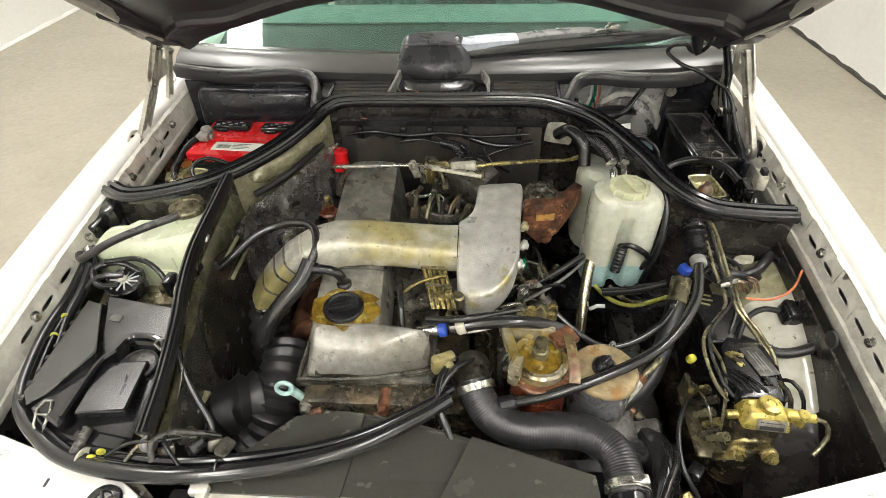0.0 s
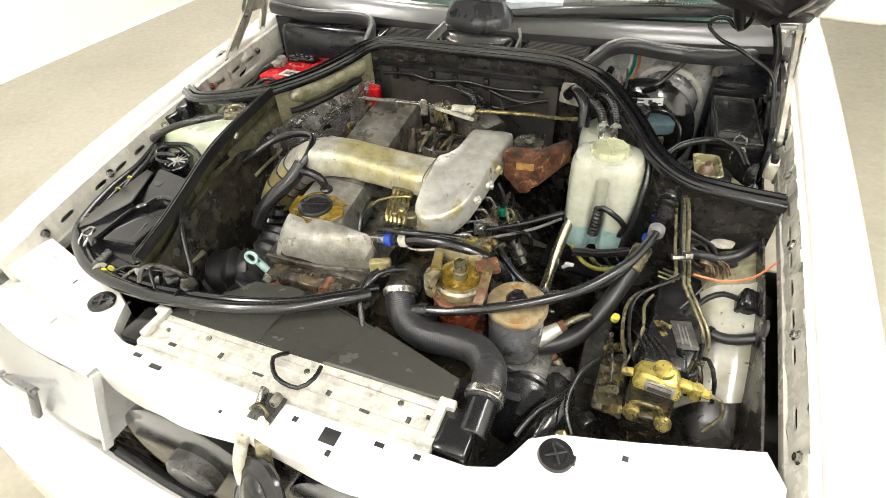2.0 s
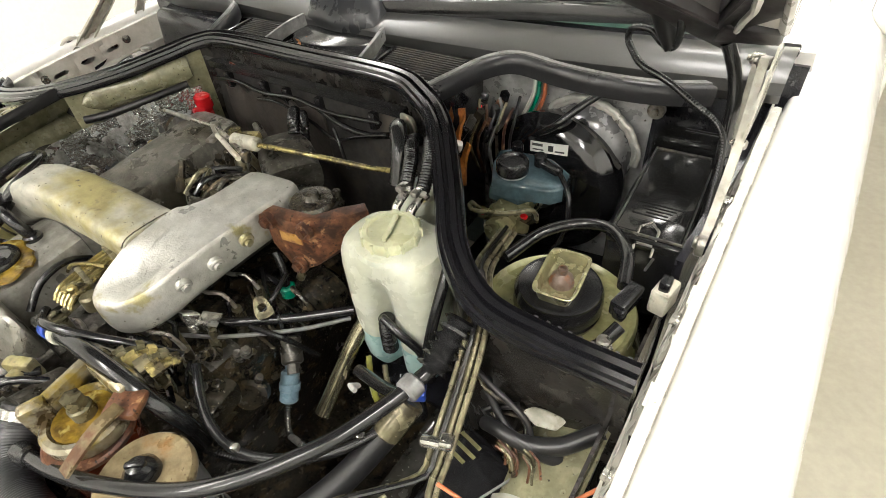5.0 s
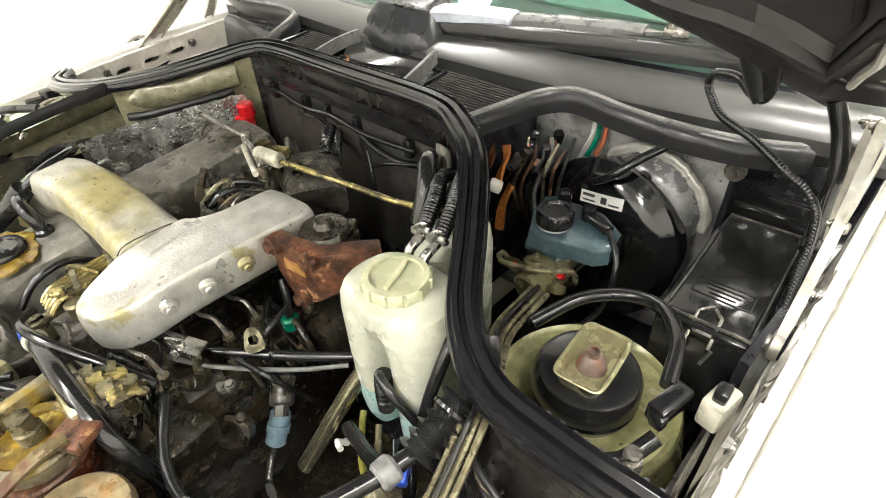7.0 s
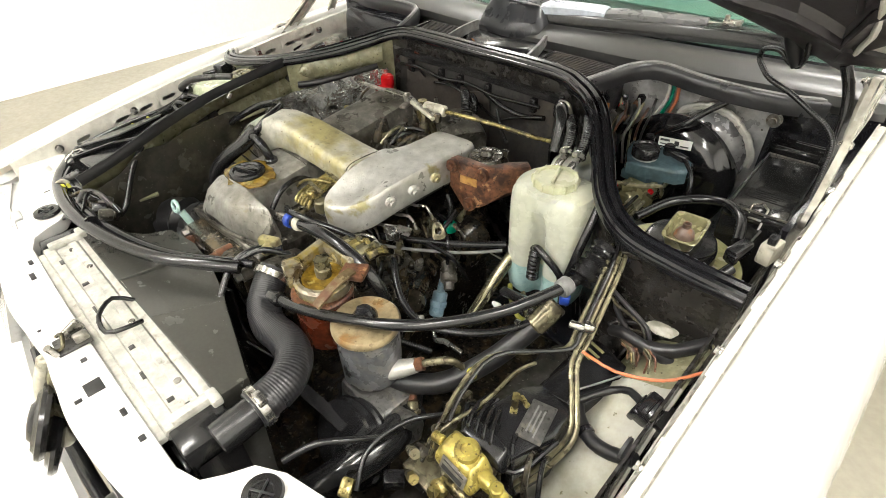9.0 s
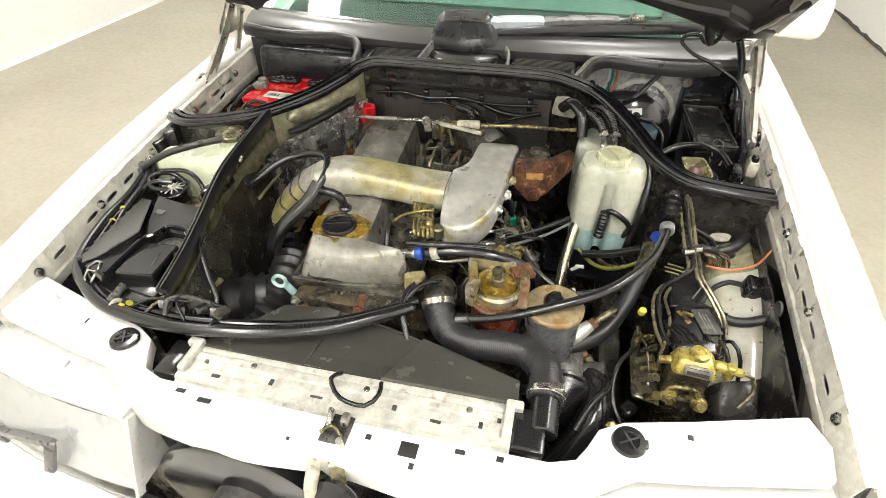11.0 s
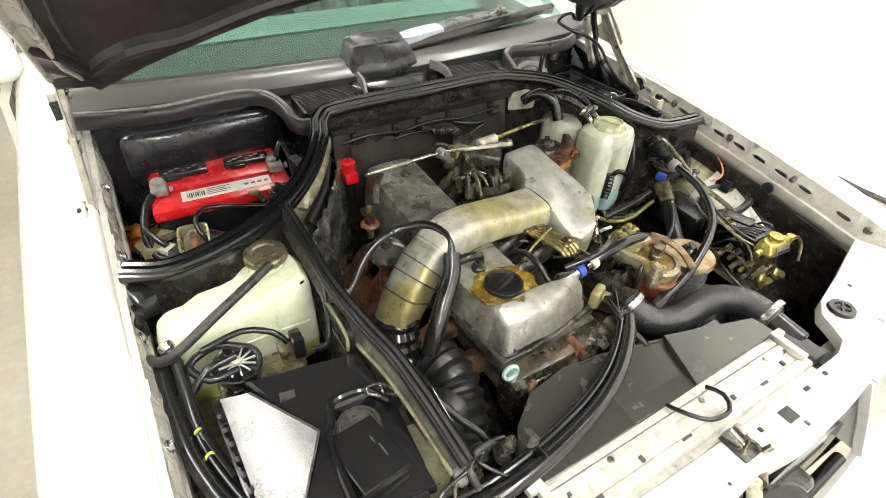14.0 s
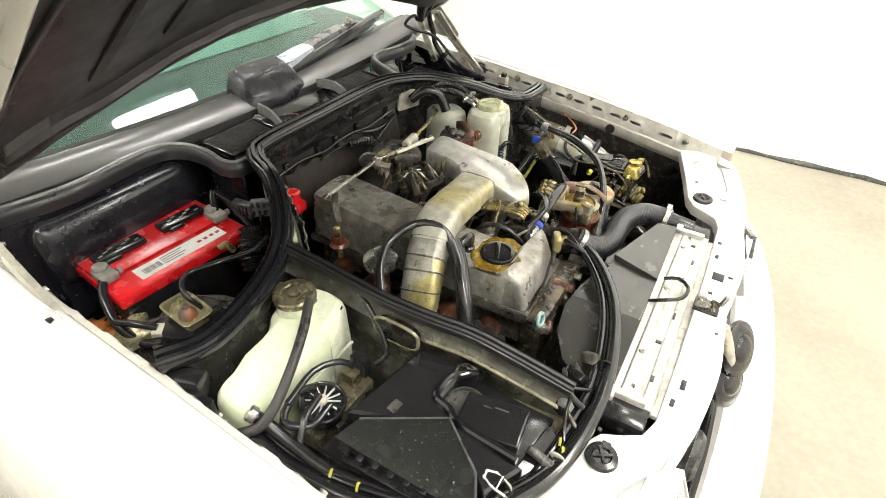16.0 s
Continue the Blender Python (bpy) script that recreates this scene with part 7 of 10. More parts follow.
sticker("label", -0.033, 0.033, -0.0085, 0.0085, 0.0016, LABEL, "small white label")
for u0, u1, v0, v1 in ((-0.029, -0.010, 0.0015, 0.0055), (-0.028, -0.008, -0.005, -0.003), (0.012, 0.028, -0.005, -0.0025)):
    sticker("print", u0, u1, v0, v1, 0.0026, GREYCAN)
sticker("emblem", 0.0, 0.009, -0.0045, 0.0045, 0.0026, INK)
part("vacuum_pipe", tube([(0.40, 1.222, 0.885), (0.425, 1.215, 0.905), (0.45, 1.235, 0.93), (0.475, 1.26, 0.95)], 0.0062), RUBBER, bo, "black vacuum pipe")
br = thing("brake_fluid_reservoir", (0.385, 1.11, 0.84), "blue-tinted brake fluid reservoir with a black cap", "reservoir")
part("tank", prism([(0.384, 1.092), (0.41, 1.094), (0.472, 1.110), (0.484, 1.125), (0.480, 1.162), (0.44, 1.188), (0.365, 1.186), (0.350, 1.172), (0.362, 1.13)], 0.841, 0.867, 0.006, 3), BLUEFLUID, br)
part("sump", prism([(0.372, 1.105), (0.425, 1.100), (0.445, 1.13), (0.43, 1.175), (0.375, 1.172)], 0.822, 0.842, 0.005, 2), BLUEFLUID, br)
part("neck", rod((0.402, 1.124, 0.860), (0.402, 1.124, 0.870), 0.0225, 28, 0.002), NECK, br, "clear plastic neck")
part("cap", lathe([(0.0225, 0), (0.0245, 0.002), (0.0245, 0.018), (0.022, 0.021), (0.018, 0.021), (0.016, 0.018), (0.001, 0.018)], pose(0.402, 1.124, 0.8695), 32), SATIN, br, "black knurled cap")
for q in ((0.384, 1.174, 0.866), (0.430, 1.160, 0.866)):
    part("switch_cap", rod(q, (q[0], q[1], q[2] + 0.022), 0.0095, 16, 0.003), PLASTIC, br)
part("plug", box(0.452, 1.150, 0.876, 0.038, 0.016, 0.010, 0.003, (0, 0, -20)), PLASTIC, br)
part("lead", tube([(0.468, 1.145, 0.875), (0.496, 1.12, 0.855), (0.50, 1.10, 0.80), (0.48, 1.08, 0.76)], 0.004), RUBBER, br)
mc = thing("brake_master_cylinder", (0.40, 1.12, 0.78), "olive brake master cylinder with red port plugs", "brake cylinder")
part("barrel", join(rod((0.408, 1.06, 0.795), (0.420, 1.20, 0.805), 0.024, 20, 0.004), rod((0.398, 1.075, 0.79), (0.40, 1.085, 0.83), 0.013, 16, 0.003), rod((0.435, 1.09, 0.79), (0.437, 1.10, 0.83), 0.013, 16, 0.003)), TRAY, mc)
part("foot", box(0.415, 1.13, 0.815, 0.05, 0.10, 0.03, 0.006), TRAY, mc)
for q in ((0.388, 1.075, 0.815), (0.448, 1.095, 0.815)):
    part("port", hexhead(q, (q[0] - 0.002, q[1] - 0.012, q[2] + 0.012), 0.010), OLIVE, mc)
    part("plug", rod((q[0] - 0.002, q[1] - 0.012, q[2] + 0.012), (q[0] - 0.003, q[1] - 0.017, q[2] + 0.017), 0.0045), RED, mc, "red plug")
part("pipe", tube([(0.386, 1.065, 0.826), (0.375, 1.05, 0.85), (0.385, 1.035, 0.85), (0.43, 1.05, 0.85), (0.462, 1.075, 0.85), (0.462, 1.09, 0.82)], 0.0035), OLIVE, mc)

fb = thing("fuse_box", (0.605, 1.2, 0.72), "long black plastic fuse box with a wire clip", "fuse box")
FM = pose(0.612, 1.196, 0.0, 0, 0, 3)
part("base", move(box(0, 0, 0.785, 0.10, 0.235, 0.12, 0.006), FM), PLASTIC, fb)
part("lid", move(join(box(0, 0, 0.848, 0.100, 0.236, 0.016, 0.004), box(0, 0, 0.857, 0.084, 0.216, 0.006, 0.003)), FM), LIDBLACK, fb, "shiny black lid")
# Pale strips paint the glints on the lid's bevelled edges.
for cx, cy, w, d in ((-0.0435, 0, 0.0022, 0.222), (0.0435, 0, 0.0022, 0.222), (0, -0.1095, 0.088, 0.0026), (0, 0.1095, 0.088, 0.0026)):
    part("lid_edge", move(box(cx, cy, 0.8590, w, d, 0.004, 0.0012), FM), GREYCAN, fb, "pale strip imitating the glint on the lid edge")
part("rear_cover", move(join(box(0.01, 0.17, 0.852, 0.12, 0.08, 0.03, 0.008), box(0.0, 0.128, 0.862, 0.11, 0.008, 0.02, 0.002)), FM), LIDBLACK, fb)
part("clip", join(*[move(rod(a, b, 0.0018, 8), FM) for a, b in (((-0.012, -0.10, 0.864), (-0.012, -0.126, 0.84)), ((0.012, -0.10, 0.864), (0.012, -0.126, 0.84)), ((-0.012, -0.10, 0.864), (0.0, -0.088, 0.866)), ((0.012, -0.10, 0.864), (0.0, -0.088, 0.866)), ((-0.016, -0.126, 0.84), (-0.010, -0.130, 0.82)), ((0.016, -0.126, 0.84), (0.010, -0.130, 0.82)), ((-0.010, -0.118, 0.852), (0.010, -0.118, 0.852)))]), STEEL, fb, "bent wire clip")
part("moulded_frame", move(join(box(0, -0.068, 0.8605, 0.062, 0.0016, 0.001, 0), box(0, -0.040, 0.8605, 0.062, 0.0016, 0.001, 0), box(-0.031, -0.054, 0.8605, 0.0016, 0.028, 0.001, 0), box(0.031, -0.054, 0.8605, 0.0016, 0.028, 0.001, 0)), FM), PLASTIC, fb)
bars(fb, "moulded_print", [(tuple(FM @ Vector((0, -0.047 - 0.007 * k, 0.8606))), 0.045 - 0.008 * k, 0.0016, (0, 0, 3)) for k in range(3)], PLASTIC)
bars(fb, "moulded_print", [(tuple(FM @ Vector((0.01, 0.165 + 0.008 * k, 0.8675))), 0.05, 0.002, (0, 0, 3)) for k in range(2)], GREYINK)
hw = thing("hood_wiring", (0.62, 1.24, 0.90), "black braided wiring sleeve running up to the hood", "wiring")
part("sleeve", tube([(0.672, 1.16, 0.86), (0.669, 1.192, 0.885), (0.661, 1.221, 0.925), (0.656, 1.238, 0.955), (0.654, 1.242, 0.985), (0.643, 1.248, 1.02), (0.627, 1.244, 1.055)], 0.0085, 12), RUBBER, hw)
part("thin_sleeve", tube([(0.678, 1.10, 0.855), (0.675, 1.122, 0.87), (0.668, 1.166, 0.905), (0.664, 1.192, 0.93), (0.657, 1.208, 0.95), (0.641, 1.214, 0.968), (0.614, 1.212, 0.985), (0.573, 1.22, 1.005), (0.536, 1.225, 1.018), (0.514, 1.242, 1.03), (0.505, 1.25, 1.04), (0.512, 1.24, 1.057), (0.535, 1.235, 1.060), (0.552, 1.238, 1.045), (0.567, 1.232, 1.043), (0.576, 1.216, 1.062), (0.577, 1.200, 1.090), (0.572, 1.186, 1.118)], 0.0046, 10, rib=0.0003, pitch=0.004), RUBBER, hw, "thin braided sleeve")
part("boot", tube([(0.545, 1.188, 1.128), (0.547, 1.208, 1.105), (0.553, 1.224, 1.078), (0.562, 1.231, 1.052), (0.568, 1.230, 1.042)], lambda t: 0.006 + 0.008 * math.sin(math.pi * min(1.0, 0.12 + 0.75 * t)), 14), SEALMATTE, hw, "black sleeve end on the hood")
part("tie", rod((0.6665, 1.195, 0.915), (0.6640, 1.204, 0.924), 0.013, 12, 0.002), PLASTIC, hw)
rl = thing("relay_socket", (0.667, 0.988, 0.86), "cream plastic relay socket on the wing rail", "relay")
part("socket", box(0.668, 0.985, 0.868, 0.021, 0.034, 0.034, 0.004, (0, 0, -10)), CREAM, rl)
part("plug", box(0.667, 0.982, 0.889, 0.012, 0.018, 0.016, 0.003), PLASTIC, rl)
cn = thing("wiring_connector", (0.632, 0.95, 0.84), "black wiring connector beside the strut top", "connector")
part("housing", join(box(0.634, 0.965, 0.862, 0.019, 0.046, 0.022, 0.004, (0, 0, -12)), box(0.634, 0.944, 0.860, 0.014, 0.012, 0.016, 0.003, (0, 0, -12))), PLASTIC, cn)
part("stud", join(rod((0.632, 0.905, 0.84), (0.632, 0.905, 0.856), 0.008, 12, 0.002), hexhead((0.632, 0.905, 0.83), (0.632, 0.905, 0.846), 0.011)), STEEL, cn)
part("lead", tube([(0.625, 0.98, 0.865), (0.61, 1.03, 0.87), (0.575, 1.075, 0.862), (0.53, 1.08, 0.85), (0.49, 1.05, 0.84), (0.465, 0.99, 0.83)], 0.0082, 12), RUBBER, cn, "thick black harness round the strut")
part("lead", tube([(0.64, 0.93, 0.855), (0.625, 0.90, 0.84), (0.60, 0.885, 0.83)], 0.008), RUBBER, cn)
rw = thing("relay_cluster", (0.335, 1.21, 0.80), "loose orange and green wiring plugs in the brake well", "wiring")
rnd = random.Random(8)
for k, m in enumerate((PLASTIC, GREYCAN, OILY, PLASTIC, CREAM, PLASTIC, RUST, GREYCAN, PLASTIC, OILY, RUST, PLASTIC)):
    part("plug", box(0.285 + 0.009 * (k % 4) + 0.006 * rnd.random(), 1.17 + 0.008 * k, 0.872 + 0.016 * (k % 3) + 0.01 * rnd.random(), 0.013, 0.014, 0.026, 0.003, (40 * rnd.random(), 40 * rnd.random(), 60 * rnd.random())), m, rw)
for k, m in enumerate((RED, YELLOW)):
    part("tag", box(0.300 + 0.012 * k, 1.20 + 0.02 * k, 0.915 - 0.03 * k, 0.006, 0.006, 0.010, 0.001, (30, 20, 10)), m, rw)
part("wire", tube([(0.362, 1.284, 0.955), (0.365, 1.281, 0.92), (0.350, 1.275, 0.875)], 0.0035), GREEN, rw, "green wire")
part("wire", tube([(0.372, 1.284, 0.955), (0.376, 1.281, 0.92), (0.362, 1.275, 0.875)], 0.0035), ORANGE, rw, "orange wire")
part("wire", tube([(0.354, 1.284, 0.955), (0.356, 1.281, 0.92), (0.340, 1.275, 0.875)], 0.003), LABEL, rw, "white wire")
part("leaf", strip([(0.283, 1.15, 0.86), (0.284, 1.16, 0.885), (0.289, 1.165, 0.91), (0.286, 1.17, 0.925)], [(-0.006, -0.001), (0.005, -0.002), (0.004, 0.002), (-0.007, 0.001)]), LEAFMAT, rw, "torn orange tape")
part("leaf", strip([(0.30, 1.14, 0.80), (0.297, 1.15, 0.84), (0.303, 1.16, 0.87)], [(-0.007, -0.001), (0.006, -0.002), (0.005, 0.002), (-0.008, 0.001)]), LEAFMAT, rw, "torn orange tape")
part("leaf", hull([(0.283, 1.128, 0.884), (0.293, 1.122, 0.905), (0.300, 1.126, 0.932), (0.291, 1.134, 0.948), (0.280, 1.136, 0.925), (0.288, 1.132, 0.915)], 0.001), LEAFMAT, rw, "large torn orange leaf")
for k in range(7):
    x = 0.300 + 0.009 * k
    part("loose_wire", tube([(x, 1.20 + 0.006 * k, 0.93 - 0.01 * (k % 3)), (x + 0.006, 1.185 + 0.01 * (k % 4), 0.90), (x - 0.004, 1.175 + 0.006 * k, 0.86), (x + 0.004, 1.19, 0.80)], 0.0026, 8), (OLIVE, RUST, SEALMATTE, GREYRUBBER)[k % 4], rw)
part("white_plug", box(0.302, 1.125, 0.885, 0.018, 0.018, 0.014, 0.003, (0, 20, 30)), LABEL, rw, "white plug")

# ---- pipes and wiring down the driver's side ----
bl = thing("brake_lines", (0.535, 0.78, 0.72), "four bundled olive brake lines with a bright clip", "brake line")
UPPER = [(0.44, 1.04, 0.83), (0.455, 0.95, 0.845), (0.49, 0.885, 0.862), (0.512, 0.835, 0.862), (0.522, 0.79, 0.836), (0.528, 0.755, 0.815), (0.535, 0.72, 0.80)]
DOWN = [(0.540, 0.690, 0.785), (0.566, 0.655, 0.762), (0.586, 0.624, 0.738), (0.580, 0.575, 0.722), (0.566, 0.53, 0.71)]
ACROSS = [(0.536, 0.700, 0.790), (0.510, 0.668, 0.792), (0.478, 0.632, 0.794), (0.466, 0.600, 0.790), (0.470, 0.550, 0.775), (0.482, 0.515, 0.768)]
for o, way, m in ((-0.0095, ACROSS, OLIVE), (-0.001, ACROSS, RUBBER), (0.004, DOWN, OLIVE), (0.0125, DOWN, OLIVE)):
    lift = 0.006 if abs(o + 0.001) < 1e-6 else 0.0
    part("line", tube([(x + o, y + (0.4 * o if way is ACROSS and y < 0.70 else 0), z + lift) for x, y, z in UPPER + way], 0.0036 if way is DOWN else 0.0031, 8), m, bl)
part("clip", join(box(0.530, 0.728, 0.813, 0.034, 0.012, 0.010, 0.003, (-25, 0, 20)), box(0.540, 0.733, 0.817, 0.014, 0.018, 0.010, 0.002, (-25, 0, 20))), BRIGHT, bl, "bright zinc clip")
part("clip", box(0.475, 0.905, 0.858, 0.04, 0.02, 0.016, 0.003, (0, 0, -50)), PLASTIC, bl, "black clip")
gr = thing("cable_grommet", (0.493, 0.83, 0.85), "black ribbed rubber grommet on the bulkhead", "grommet")
part("boot", tube([(0.492, 0.842, 0.866), (0.490, 0.81, 0.850), (0.487, 0.785, 0.838)], 0.017, 16, rib=0.004, pitch=0.012), RUBBER, gr)
bw = thing("vacuum_hose", (0.33, 0.62, 0.76), "long bowed black vacuum hose across the engine front", "hose")
part("hose", tube([(0.488, 0.79, 0.84), (0.478, 0.742, 0.840), (0.455, 0.672, 0.840), (0.432, 0.632, 0.838), (0.408, 0.600, 0.835), (0.374, 0.566, 0.830), (0.333, 0.541, 0.822), (0.290, 0.522, 0.814), (0.235, 0.503, 0.802), (0.18, 0.490, 0.790), (0.135, 0.484, 0.783)], 0.0085, 12), RUBBER, bw)
part("end", rod((0.145, 0.485, 0.785), (0.118, 0.481, 0.779), 0.0125, 14, 0.003), RUBBER, bw)
part("joint", rod((0.480, 0.745, 0.838), (0.482, 0.765, 0.84), 0.014, 16, 0.003), GREYRUBBER, bw, "grey joint")
sl = thing("return_hose", (0.36, 0.62, 0.74), "thin black return hose under the bowed vacuum hose", "hose")
part("hose", tube([(0.215, 0.66, 0.80), (0.262, 0.628, 0.775), (0.310, 0.620, 0.755), (0.365, 0.640, 0.752), (0.420, 0.680, 0.760), (0.462, 0.735, 0.775)], 0.0062, 10), RUBBER, sl)
for q in ((0.318, 0.621, 0.757), (0.440, 0.705, 0.769)):
    part("clip", box(q[0], q[1], q[2] + 0.004, 0.010, 0.008, 0.012, 0.002, (0, 0, 30)), BRIGHT, sl, "small bright clip")
bu = thing("banjo_union", (0.363, 0.553, 0.63), "grimy zinc banjo union on a short rusty pipe", "pipe fitting")
part("pipe", tube([(0.335, 0.570, 0.652), (0.350, 0.562, 0.662), (0.362, 0.554, 0.660)], 0.0075, 12), RUST, bu)
part("union", join(rod((0.362, 0.554, 0.662), (0.370, 0.546, 0.652), 0.010, 14, 0.002), hexhead((0.370, 0.546, 0.653), (0.376, 0.541, 0.645), 0.012), rod((0.376, 0.541, 0.646), (0.380, 0.537, 0.600), 0.010, 12, 0.002)), OLIVE, bu)
bh = thing("fuel_hose", (0.15, 0.59, 0.80), "black fuel hose with a blue collar", "hose")
part("hose", tube([(0.040, 0.588, 0.830), (0.09, 0.59, 0.842), (0.15, 0.592, 0.846), (0.205, 0.596, 0.832), (0.238, 0.600, 0.808), (0.250, 0.608, 0.77), (0.240, 0.615, 0.71)], 0.0105, 12), RUBBER, bh)
part("collar", rod((0.020, 0.588, 0.826), (0.034, 0.588, 0.829), 0.013, 16, 0.002), BLUE, bh, "bright blue collar")
part("band", rod((0.050, 0.588, 0.832), (0.064, 0.589, 0.837), 0.013, 16, 0.002), CREAM, bh, "cream band")
part("stub", rod((-0.015, 0.588, 0.818), (0.022, 0.588, 0.826), 0.009), BRIGHT, bh)
ph = thing("steering_hose", (0.42, 0.66, 0.68), "thick black pressure hose with an olive crimp", "hose")
part("hose", tube([(0.462, 0.745, 0.775), (0.448, 0.71, 0.748), (0.425, 0.66, 0.715), (0.39, 0.60, 0.69), (0.345, 0.565, 0.68), (0.30, 0.55, 0.68)], 0.0165, 14), SEALMATTE, ph)
part("crimp", rod((0.468, 0.765, 0.79), (0.455, 0.725, 0.76), 0.0185, 16, 0.003), OLIVE, ph, "olive metal crimp")
part("clip", box(0.473, 0.775, 0.800, 0.016, 0.022, 0.018, 0.003, (10, 0, 30)), BLUE, ph, "blue plastic clip")
ow = thing("orange_wire", (0.62, 0.72, 0.80), "thin orange wire over the wheel house", "wire")
part("wire", tube([(0.553, 0.696, 0.808), (0.60, 0.70, 0.803), (0.65, 0.73, 0.80), (0.685, 0.775, 0.806)], 0.0022), ORANGE, ow)
cb = thing("ribbed_connector", (0.662, 0.706, 0.765), "black plastic connector on the pale wheel house", "connector")
part("housing", join(box(0.663, 0.707, 0.760, 0.050, 0.042, 0.030, 0.006, (0, 14, -4)), box(0.640, 0.703, 0.762, 0.010, 0.034, 0.024, 0.003, (0, 14, -4))), PLASTIC, cb)
for k in range(2):
    part("rib", box(0.655 + 0.014 * k, 0.707, 0.7765 - 0.0035 * k, 0.003, 0.038, 0.003, 0.001, (0, 14, -4)), PLASTIC, cb)
part("lead", tube([(0.640, 0.712, 0.760), (0.618, 0.726, 0.752), (0.595, 0.722, 0.738), (0.575, 0.700, 0.726), (0.560, 0.672, 0.722)], 0.0055), SEALMATTE, cb)
dh = thing("dome_hose", (0.64, 0.63, 0.70), "black hose lying over the pale wheel house", "hose")
part("hose", tube([(0.562, 0.690, 0.715), (0.578, 0.668, 0.722), (0.594, 0.652, 0.728), (0.616, 0.640, 0.730), (0.642, 0.638, 0.736), (0.672, 0.640, 0.752)], 0.0095, 12), SEALMATTE, dh)
part("band", rod((0.598, 0.650, 0.7285), (0.606, 0.645, 0.7295), 0.0108, 14, 0.001), SEAL, dh, "glossy black band")
wl = thing("wing_loom", (0.62, 0.76, 0.72), "black wiring and a torn loom behind the wheel house", "wiring")
part("hose", tube([(0.545, 0.800, 0.760), (0.566, 0.792, 0.776), (0.590, 0.793, 0.772), (0.634, 0.804, 0.755), (0.663, 0.820, 0.735)], 0.0085, 12), SEALMATTE, wl, "thick black hose")
part("hose", tube([(0.585, 0.793, 0.766), (0.606, 0.800, 0.768), (0.632, 0.812, 0.772), (0.664, 0.845, 0.784)], 0.010, 12), SEALMATTE, wl, "thick black hose")
rnd = random.Random(11)
for k in range(6):
    z = 0.815 - 0.012 * k
    part("wire", tube([(0.490 + 0.02 * k, 0.836, z), (0.53 + 0.02 * rnd.random(), 0.81 + 0.02 * rnd.random(), z - 0.01), (0.56 + 0.03 * rnd.random(), 0.80 + 0.03 * rnd.random(), z - 0.03), (0.60, 0.79 + 0.03 * rnd.random(), z - 0.05)], 0.0024 + 0.002 * rnd.random()), (SEALMATTE, OILY)[k % 2], wl)
for k in range(16):
    a = Vector((0.568 + 0.035 * rnd.random(), 0.775 + 0.016 * rnd.random(), 0.772))
    b = a + Vector((0.012 + 0.014 * rnd.random(), -0.004 - 0.016 * rnd.random(), -0.014 - 0.01 * rnd.random()))
    part("frayed_strand", tube([a, (a + b) / 2 + Vector((0.004, 0.002, 0.006)), b], 0.0013 + 0.0012 * rnd.random(), 8), (RUST, OLIVE, OLIVE, RUST, GOLD)[k % 5], wl, "frayed brown strand")
part("torn_piece", hull([(0.577, 0.820, 0.785), (0.590, 0.832, 0.793), (0.631, 0.838, 0.786), (0.622, 0.818, 0.780), (0.600, 0.814, 0.780), (0.585, 0.816, 0.787), (0.618, 0.830, 0.794)], 0.003), HINGE, wl, "torn soiled cream piece of trim")
part("control_unit", hull([(x, y, z) for x, y in ((0.508, 0.664), (0.566, 0.670), (0.612, 0.764), (0.596, 0.786), (0.530, 0.806), (0.516, 0.80)) for z in (0.66, 0.722)], 0.008), PLASTIC, wl, "black control unit")
part("wire", tube([(0.552, 0.690, 0.727), (0.572, 0.725, 0.729), (0.594, 0.768, 0.730), (0.612, 0.80, 0.735)], 0.0016, 8), GREYRUBBER, wl, "thin pale wire over the control unit")
bars(wl, "print", [((0.527 + 0.004 * k, 0.776 + 0.012 * k, 0.7232), 0.040 - 0.008 * (k % 2), 0.005, (0, 0, -14)) for k in range(-1, 2)], TOWER, "pale print on the control unit")

# ---- antilock unit ----
ab = thing("abs_unit", (0.54, 0.52, 0.62), "yellow brass antilock hydraulic unit with a black cover", "abs unit")
part("cover", prism([(0.490, 0.545), (0.565, 0.535), (0.585, 0.60), (0.58, 0.645), (0.525, 0.655), (0.505, 0.63)], 0.66, lambda x, y: 0.755 + 0.03 * (0.65 - y), 0.006), PLASTIC, ab, "black plastic cover")
part("cover_patch", box(0.556, 0.598, 0.7590, 0.034, 0.062, 0.0025, 0.001, (-2, 0, 14)), GREYCAN, ab, "faded grey plate")
bars(ab, "embossed_print", [((0.5495 + 0.006 * k, 0.598 - 0.001 * k, 0.7606), 0.0022, 0.044 - 0.008 * (k % 2), (-2, 0, 14)) for k in range(3)], GREYRUBBER)
part("oil_stain", join(box(0.518, 0.602, 0.7578, 0.010, 0.034, 0.003, 0.001, (-2, 0, 30)), box(0.526, 0.612, 0.7580, 0.020, 0.008, 0.003, 0.001, (-2, 0, -20))), GOLD, ab, "yellow oily bracket on the cover")
part("bracket", hull([(0.492, 0.545, 0.752), (0.566, 0.536, 0.752), (0.570, 0.515, 0.750), (0.490, 0.518, 0.750), (0.500, 0.545, 0.772), (0.558, 0.538, 0.774), (0.560, 0.516, 0.768), (0.498, 0.519, 0.768)], 0.003), PLASTIC, ab, "sloping front of the black cover")
part("wire_guard", tube([(0.492, 0.60, 0.742), (0.488, 0.545, 0.748), (0.53, 0.522, 0.750), (0.575, 0.53, 0.748), (0.588, 0.60, 0.745)], 0.0035, 8), RUBBER, ab, "black cable round the cover")
